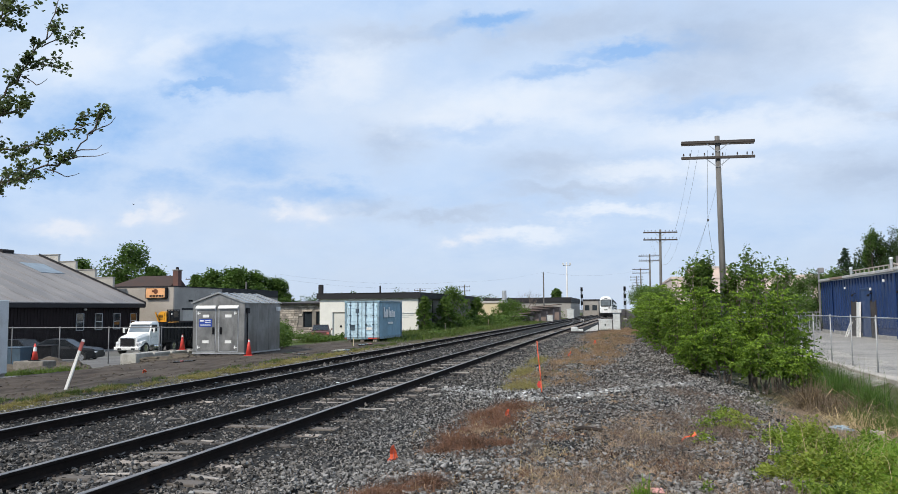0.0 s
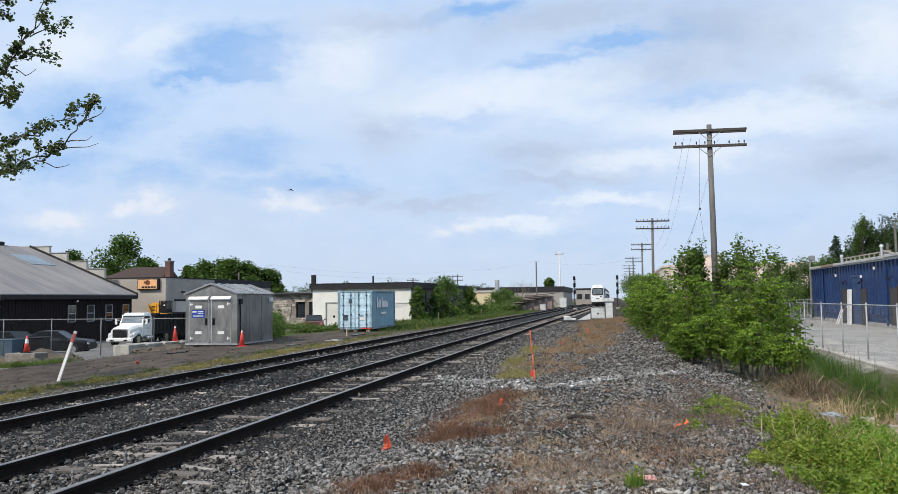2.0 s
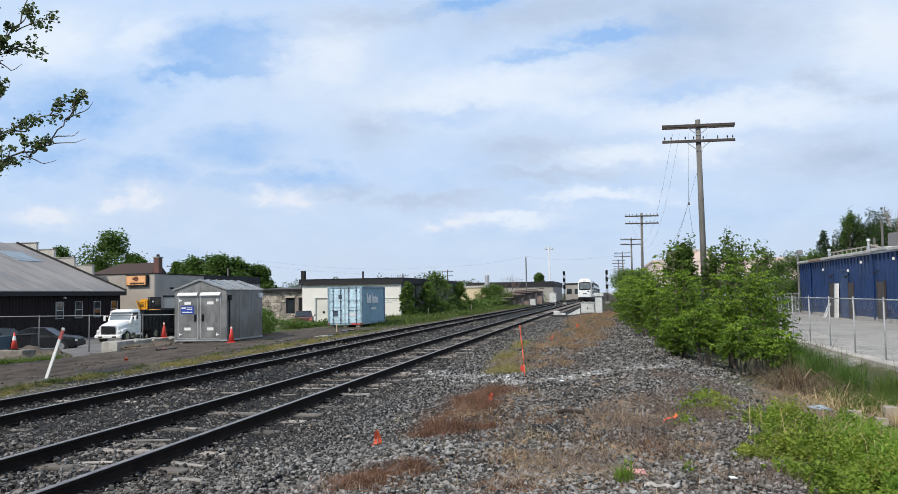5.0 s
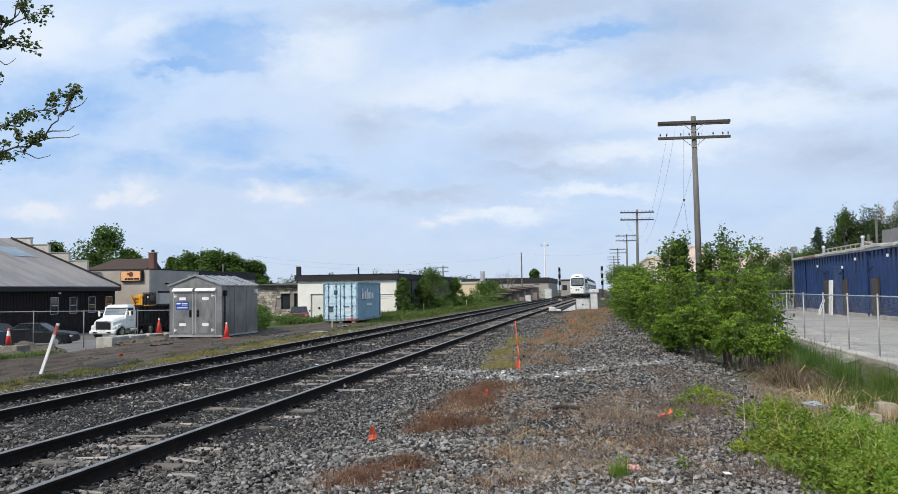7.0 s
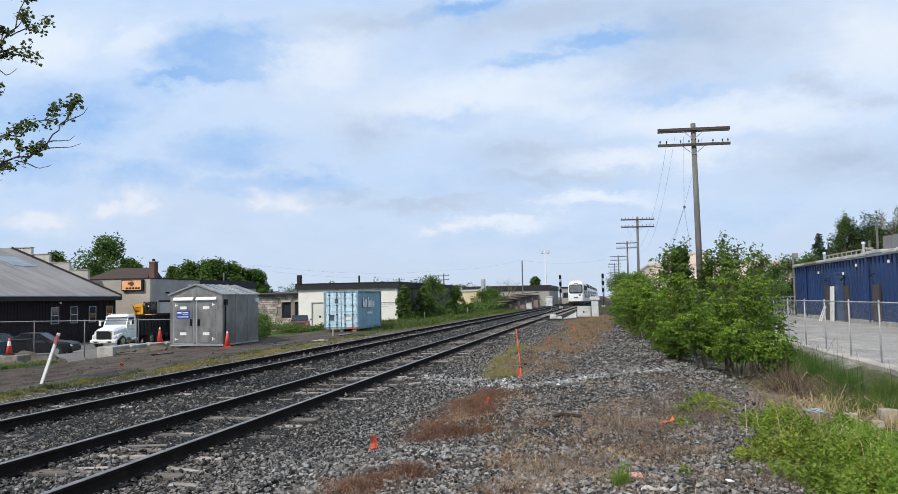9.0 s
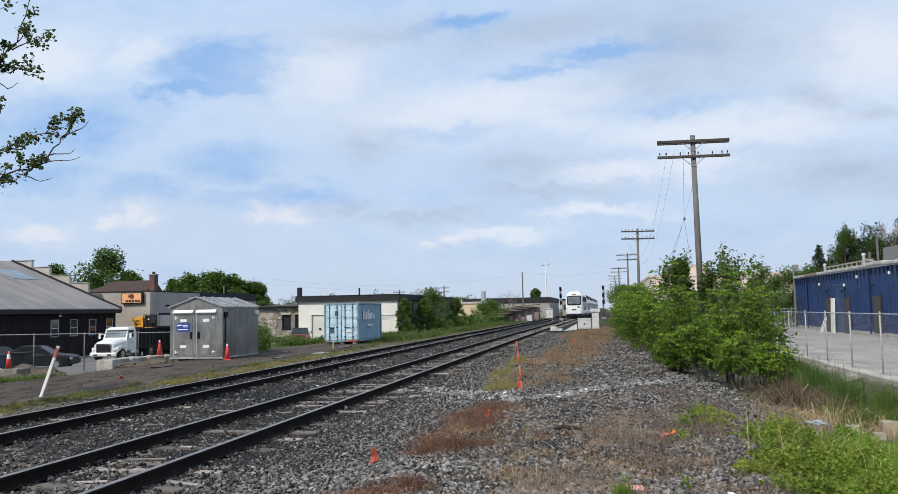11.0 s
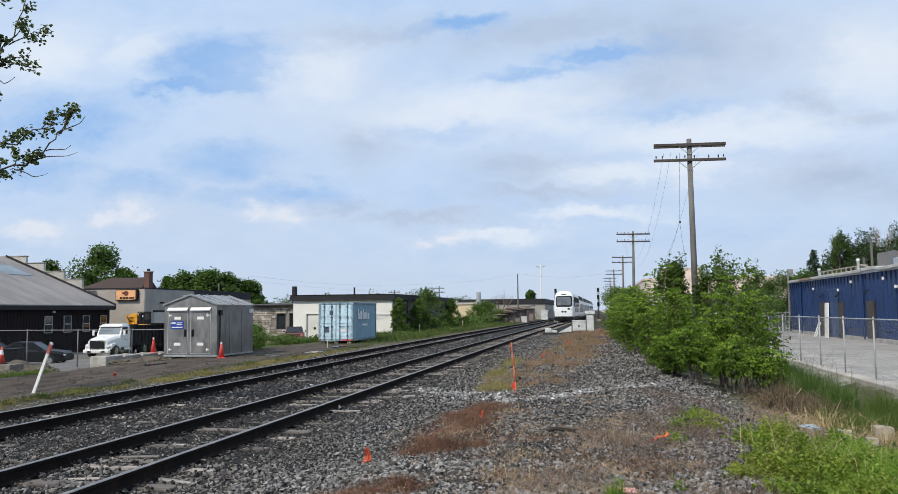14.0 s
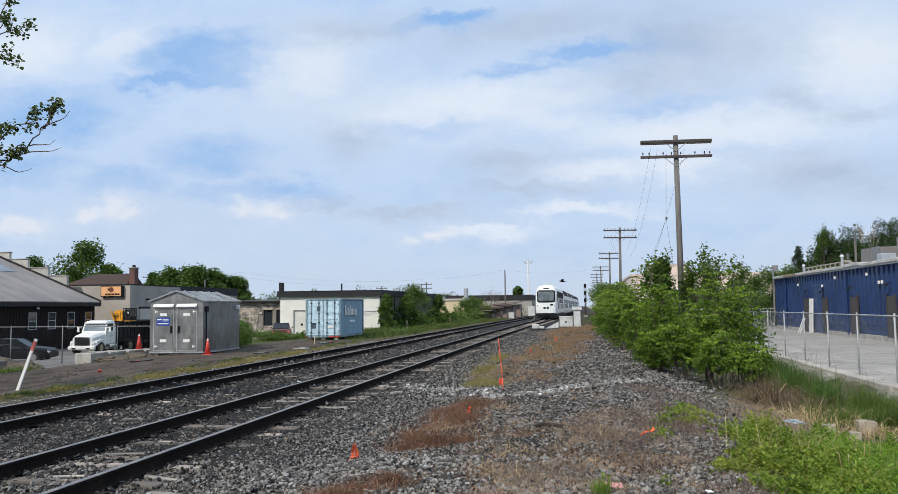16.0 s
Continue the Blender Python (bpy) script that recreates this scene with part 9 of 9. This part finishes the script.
def rock(at, r, seed, mt="rock"):
    bm = B()
    bmesh.ops.create_icosphere(bm, subdivisions=3, radius=1.0)
    for v in bm.verts:
        k = 1 + 0.35 * noise.noise(v.co * 1.1 + Vector((seed, 0, 0))) + 0.08 * noise.noise(v.co * 4 + Vector((0, seed, 0)))
        v.co = Vector((max(-0.75, min(0.75, v.co.x * 1.15)), max(-0.7, min(0.7, v.co.y * 1.15)), max(-0.6, min(0.55, v.co.z)))) * (0.75 + 0.25 * k) * r * 1.25
    ob = part("boulder", bm, M[mt])
    ob.location = (at[0], at[1], gz(*at) + r * 0.75)
    tagged(ob, "pale weathered boulder lying in the ditch weeds", "rock", "ditch boulders")


M["rock"] = plain("pale_boulder", (0.36, 0.315, 0.255), 0.9, 0.0, 0.2, 4.0, 40.0, 0.4, dirt=(0.30, 0.255, 0.20))
rock((4.85, 15.0), 0.155, 2)
rock((4.2, 14.9), 0.11, 5)
rock((4.45, 14.3), 0.09, 9)
rock((5.1, 13.9), 0.10, 12)


def litter():
    b = thing("plastic_bag", "crumpled pale blue plastic bag in the weeds", "litter", pose(3.75, 15.3, gz(3.75, 15.3) + 0.05), "litter")
    bm = B()
    bmesh.ops.create_icosphere(bm, subdivisions=3, radius=1.0)
    for v in bm.verts:
        k = 1 + 0.7 * noise.noise(v.co * 2.7)
        v.co = Vector((v.co.x * 0.16, v.co.y * 0.11, v.co.z * 0.06)) * k
    part("bag", bm, M["bag"], b)
    p = thing("paper_scrap", "faded pink scrap of paper on the gravel", "litter", pose(0.25, 7.88, gz(0.25, 7.88) + 0.045, 14, 4, 25), "litter")
    part("sheet", prism(B(), [(-0.09, -0.05), (0.08, -0.06), (0.1, 0.04), (-0.07, 0.06)], "z", 0, 0.006), M["pink_paper"], p)
    for x, y, s in ((1.14, 7.9, 0.045), (-0.9, 16.0, 0.04), (-7.5, 20, 0.06)):
        q = thing("paper_scrap", "small white scrap of litter on the stones", "litter", pose(x, y, gz(x, y) + 0.04, 12, 6, 40 * x), "litter")
        part("sheet", prism(B(), [(-s, -s * 0.6), (s * 0.8, -s * 0.7), (s, s * 0.5), (-s * 0.6, s * 0.7)], "z", 0, 0.008), M["white_paint"], q)
    c = thing("torn_wrapper", "crumpled white torn wrapper half buried in dead weeds", "litter", pose(0.46, 7.42, gz(0.46, 7.42) + 0.026, 0, 0, 6) @ Matrix.Diagonal((0.8, 0.8, 0.8, 1)), "litter")
    rings = []
    for i in range(15):
        a = i / 14
        w = 0.035 + 0.02 * math.sin(a * 9) + 0.012 * math.sin(a * 23)
        b = 0.05 * math.sin(a * 6.5 + 0.6)
        h = 0.015 + 0.03 * abs(math.sin(a * 8))
        rings.append([(-0.2 + 0.4 * a, b - w, 0.0), (-0.2 + 0.4 * a, b - w * 0.2, h), (-0.19 + 0.4 * a, b + w, 0.3 * h), (-0.2 + 0.4 * a, b, -0.02)])
    part("sheet", loft(B(), rings), M["wrapper"], c)
    d = thing("rotten_branch", "dark rotten branch lying on the gravel", "branch", pose(-0.55, 11.6, gz(-0.55, 11.6) + 0.03, 0, 0, 12))
    part("branch", path_tube(B(), [Vector((-0.2, 0, 0)), Vector((-0.08, 0.03, 0.03)), Vector((0.08, 0.0, 0.02)), Vector((0.22, -0.04, 0.0))], 0.03, 7), M["dark_bark"], d)
    for x, y, h in ((-15.7, 44.5, 0.58), (-17.3, 76.2, 0.9), (-16.5, 97.0, 0.95)):
        k = thing("wooden_stake", "short pale wooden stake in the grass", "stake", pose(x, y, gz(x, y) - 0.08), "wooden stakes")
        part("peg", bx(-0.03, 0.03, -0.02, 0.02, 0, h, 0.005), M["timber"], k)


def puddle(at, rx, ry, seed):
    """A shallow pool with an uneven shore, standing in a rut."""
    rnd = random.Random(seed)
    p = thing("puddle", "shallow muddy puddle in a rut of the dirt track", "puddle", pose(at[0], at[1], gz(*at) + 0.03), "puddles")
    ring = [(math.cos(a) * rx * k, math.sin(a) * ry * k) for a, k in ((6.2832 * i / 22, rnd.uniform(0.7, 1.15)) for i in range(22))]
    part("water", prism(B(), ring, "z", -0.03, 0.012), M["puddle"], p)


M["puddle"] = plain("muddy_water", (0.05, 0.045, 0.04), 0.06, 0.0, 0.1, 2.0, 20.0, 0.0, spec=0.9)
for i, (x, y, rx, ry) in enumerate([(-14.9, 39.9, 0.30, 1.0), (-14.3, 39.0, 0.25, 0.7), (-15.2, 35.5, 0.22, 0.8), (-16.4, 37.0, 0.25, 0.6), (-17.8, 29.5, 0.25, 0.7), (-15.5, 46.0, 0.3, 1.2)]):
    puddle((x, y), rx, ry, 60 + i)
M["dark_bark"] = plain("rotten_bark", (0.035, 0.026, 0.02), 0.95, 0.0, 0.3, 6.0, 40.0, 0.5)
M["bag"] = plain("pale_blue_plastic", (0.30, 0.38, 0.43), 0.4, 0.0, 0.1, 8.0, 40.0, 0.1)
M["wrapper"] = plain("soiled_white_plastic", (0.40, 0.38, 0.35), 0.5, 0.0, 0.2, 12.0, 60.0, 0.1, dirt=(0.25, 0.22, 0.18))
M["pink_paper"] = plain("pink_paper", (0.75, 0.36, 0.33), 0.8, 0.0, 0.1, 8.0, 40.0, 0.05)
litter()


def fallen_leaves():
    rng = np.random.default_rng(41)
    x, y = rng.normal(-0.8, 1.1, 380), rng.normal(10.2, 2.4, 380)
    c = np.array([(u, v, gz(u, v) + 0.03) for u, v in zip(x, y)])
    ob = link_mesh("fallen_leaves", leaves_mesh("fallen_leaves", c, 0.046, rng, 0.0, 0.7, 0.35, None, True), M["straw_red"])
    tagged(ob, "dry tan leaves scattered on the gravel", "dead leaves", kind="stuff")
    # pale pebbles between the verge and the far rail
    n = 5200
    y = 13 + 36 * rng.random(n) ** 1.2
    x = -13.05 + rng.normal(size=n) * 0.28
    z = np.array([gz(u, v) for u, v in zip(x, y)]) + 0.01
    ob = link_mesh("verge_pebbles", stones_mesh("verge_pebbles", np.stack([x, y, z], 1), 0.017 * np.exp(rng.normal(size=n) * 0.3), rng, True), M["pebble"])
    tagged(ob, "pale pebbles along the grassy verge", "gravel", kind="stuff")


M["pebble"] = plain("pale_pebble", (0.25, 0.235, 0.21), 0.9, 0.0, 0.2, 4.0, 60.0, 0.2, island=0.7)
fallen_leaves()


def debris():
    """Bleached wood splinters lying between and beside the sleepers."""
    rnd = random.Random(31)
    for i in range(34):
        y = 6.5 + 26 * rnd.random() ** 1.6
        x = TRACK_X[0] + rnd.choice((rnd.uniform(-0.6, 0.6), rnd.uniform(0.9, 1.7), rnd.uniform(-2.6, -1.2)))
        l, w = rnd.uniform(0.18, 0.6), rnd.uniform(0.03, 0.08)
        ob = part("wood_splinter", bx(-l / 2, l / 2, -w / 2, w / 2, 0, 0.025, 0.006), M["splinter"])
        ob.matrix_basis = pose(x, y, gz(x, y) + 0.012 + rnd.uniform(0, 0.015), rnd.uniform(-5, 5), rnd.uniform(-4, 4), rnd.uniform(-18, 18))
        tagged(ob, "bleached splinter of old sleeper wood", "wood splinter", "wood splinters")


M["splinter"] = plain("bleached_wood", (0.30, 0.275, 0.25), 0.9, 0.0, 0.25, 3.0, 40.0, 0.4, stretch=(1, 5, 5), obj=0.35)
debris()

# ---------------------------------------------------------------- motion


def bird(label):
    b = thing("bird", label, "bird")
    bm = B()
    g = bmesh.ops.create_uvsphere(bm, u_segments=10, v_segments=8, radius=1.0)["verts"]
    for v in g:
        v.co = Vector((v.co.x * 0.035, v.co.y * 0.105 * (1.0 if v.co.y < 0 else 1.3), v.co.z * 0.036))
    part("body", bm, M["crow"], b, smooth=True)
    hd = B()
    bmesh.ops.create_uvsphere(hd, u_segments=8, v_segments=6, radius=0.026, matrix=Matrix.Translation((0, 0.125, 0.012)))
    tube(hd, (0, 0.145, 0.01), (0, 0.185, 0.004), 0.009, 0.002, 6)
    part("head", hd, M["crow"], b, smooth=True)
    part("tail", prism(B(), [(-0.02, -0.10), (0.02, -0.10), (0.05, -0.21), (-0.05, -0.21)], "z", -0.003, 0.004), M["crow"], b)
    wings = []
    for s in (-1, 1):
        o = [(0, 0.07), (0.09, 0.085), (0.17, 0.03), (0.205, -0.06), (0.13, -0.045), (0.06, -0.06), (0, -0.055)]
        w = part("wing", prism(B(), [(s * u, v) for u, v in o], "z", -0.004, 0.004), M["crow"], b)
        w.matrix_basis = pose(s * 0.025, 0.01, 0.015)
        wings.append((s, w))
    return b, wings


def fly(b, wings, rows, beat, t0, t1):
    """Places along the flight, nose forward; wings beat between t0 and t1."""
    out = []
    for i, (t, x, y, z) in enumerate(rows):
        j = min(i, len(rows) - 2)
        while j > 0 and (Vector(rows[j + 1][1:]) - Vector(rows[j][1:])).length < 0.01:
            j -= 1
        d = Vector(rows[j + 1][1:]) - Vector(rows[j][1:])
        out.append((t, Matrix.Translation((x, y, z)) @ d.to_track_quat("Y", "Z").to_matrix().to_4x4()))
    walk(b, out)
    for s, w in wings:
        rws, t, k = [(0.0, pose(s * 0.025, 0.01, 0.015, 0, s * 20, 0))] if t0 > 0 else [], t0, 0
        while t <= t1:
            a = (-38, 6, 30, 6)[k % 4]
            rws.append((t, pose(s * 0.025, 0.01, 0.015, 0, s * a, 0)))
            t, k = round(t + beat / 4, 4), k + 1
        if t1 < 16:
            rws.append((16.0, pose(s * 0.025, 0.01, 0.015, 0, s * 6, 0)))
        walk(w, rws)


bird_a, wings_a = bird("small dark bird flying across the sky with beating wings")
bird_b, wings_b = bird("black bird flapping low across the line")
TRAIN = [(0.0, 195.0), (2.0, 186.5), (4.0, 177.6), (6.0, 168.3), (8.0, 158.6), (10.0, 148.0), (12.0, 136.6), (14.0, 124.4), (16.0, 111.5)]


def motions():
    rows = []
    for t, y in TRAIN:
        d = bend(y + 60) - bend(y)
        rows.append((t, pose(TRACK_X[0] + bend(y), y, 0.0, 0, 0, -math.degrees(math.atan2(d, 60.0)))))
    walk(train, rows)
    fly(bird_a, wings_a, [(0.0, -50.45, 73.17, 13.16), (1.5, -26.14, 50.69, 9.88), (2.0, -18.59, 42.88, 8.36), (2.5, -10.16, 35.3, 8.17), (3.0, -2.42, 27.5, 7.32),
                          (3.5, 5.3, 19.42, 8.15), (4.0, 13.3, 11.2, 10.4), (6.0, 48.0, -22.0, 17.0), (16.0, 140.0, -120.0, 30.0)], 0.2667, 0.0, 4.0)
    fly(bird_b, wings_b, [(0.0, 1.95, 36.5, 1.9), (15.3, 1.9, 36.45, 1.95), (15.5, 1.8, 36.3, 2.2), (15.7, 1.44, 36.0, 2.72), (16.0, -0.90, 36.0, 2.89)], 0.2667, 15.2, 16.0)


motions()
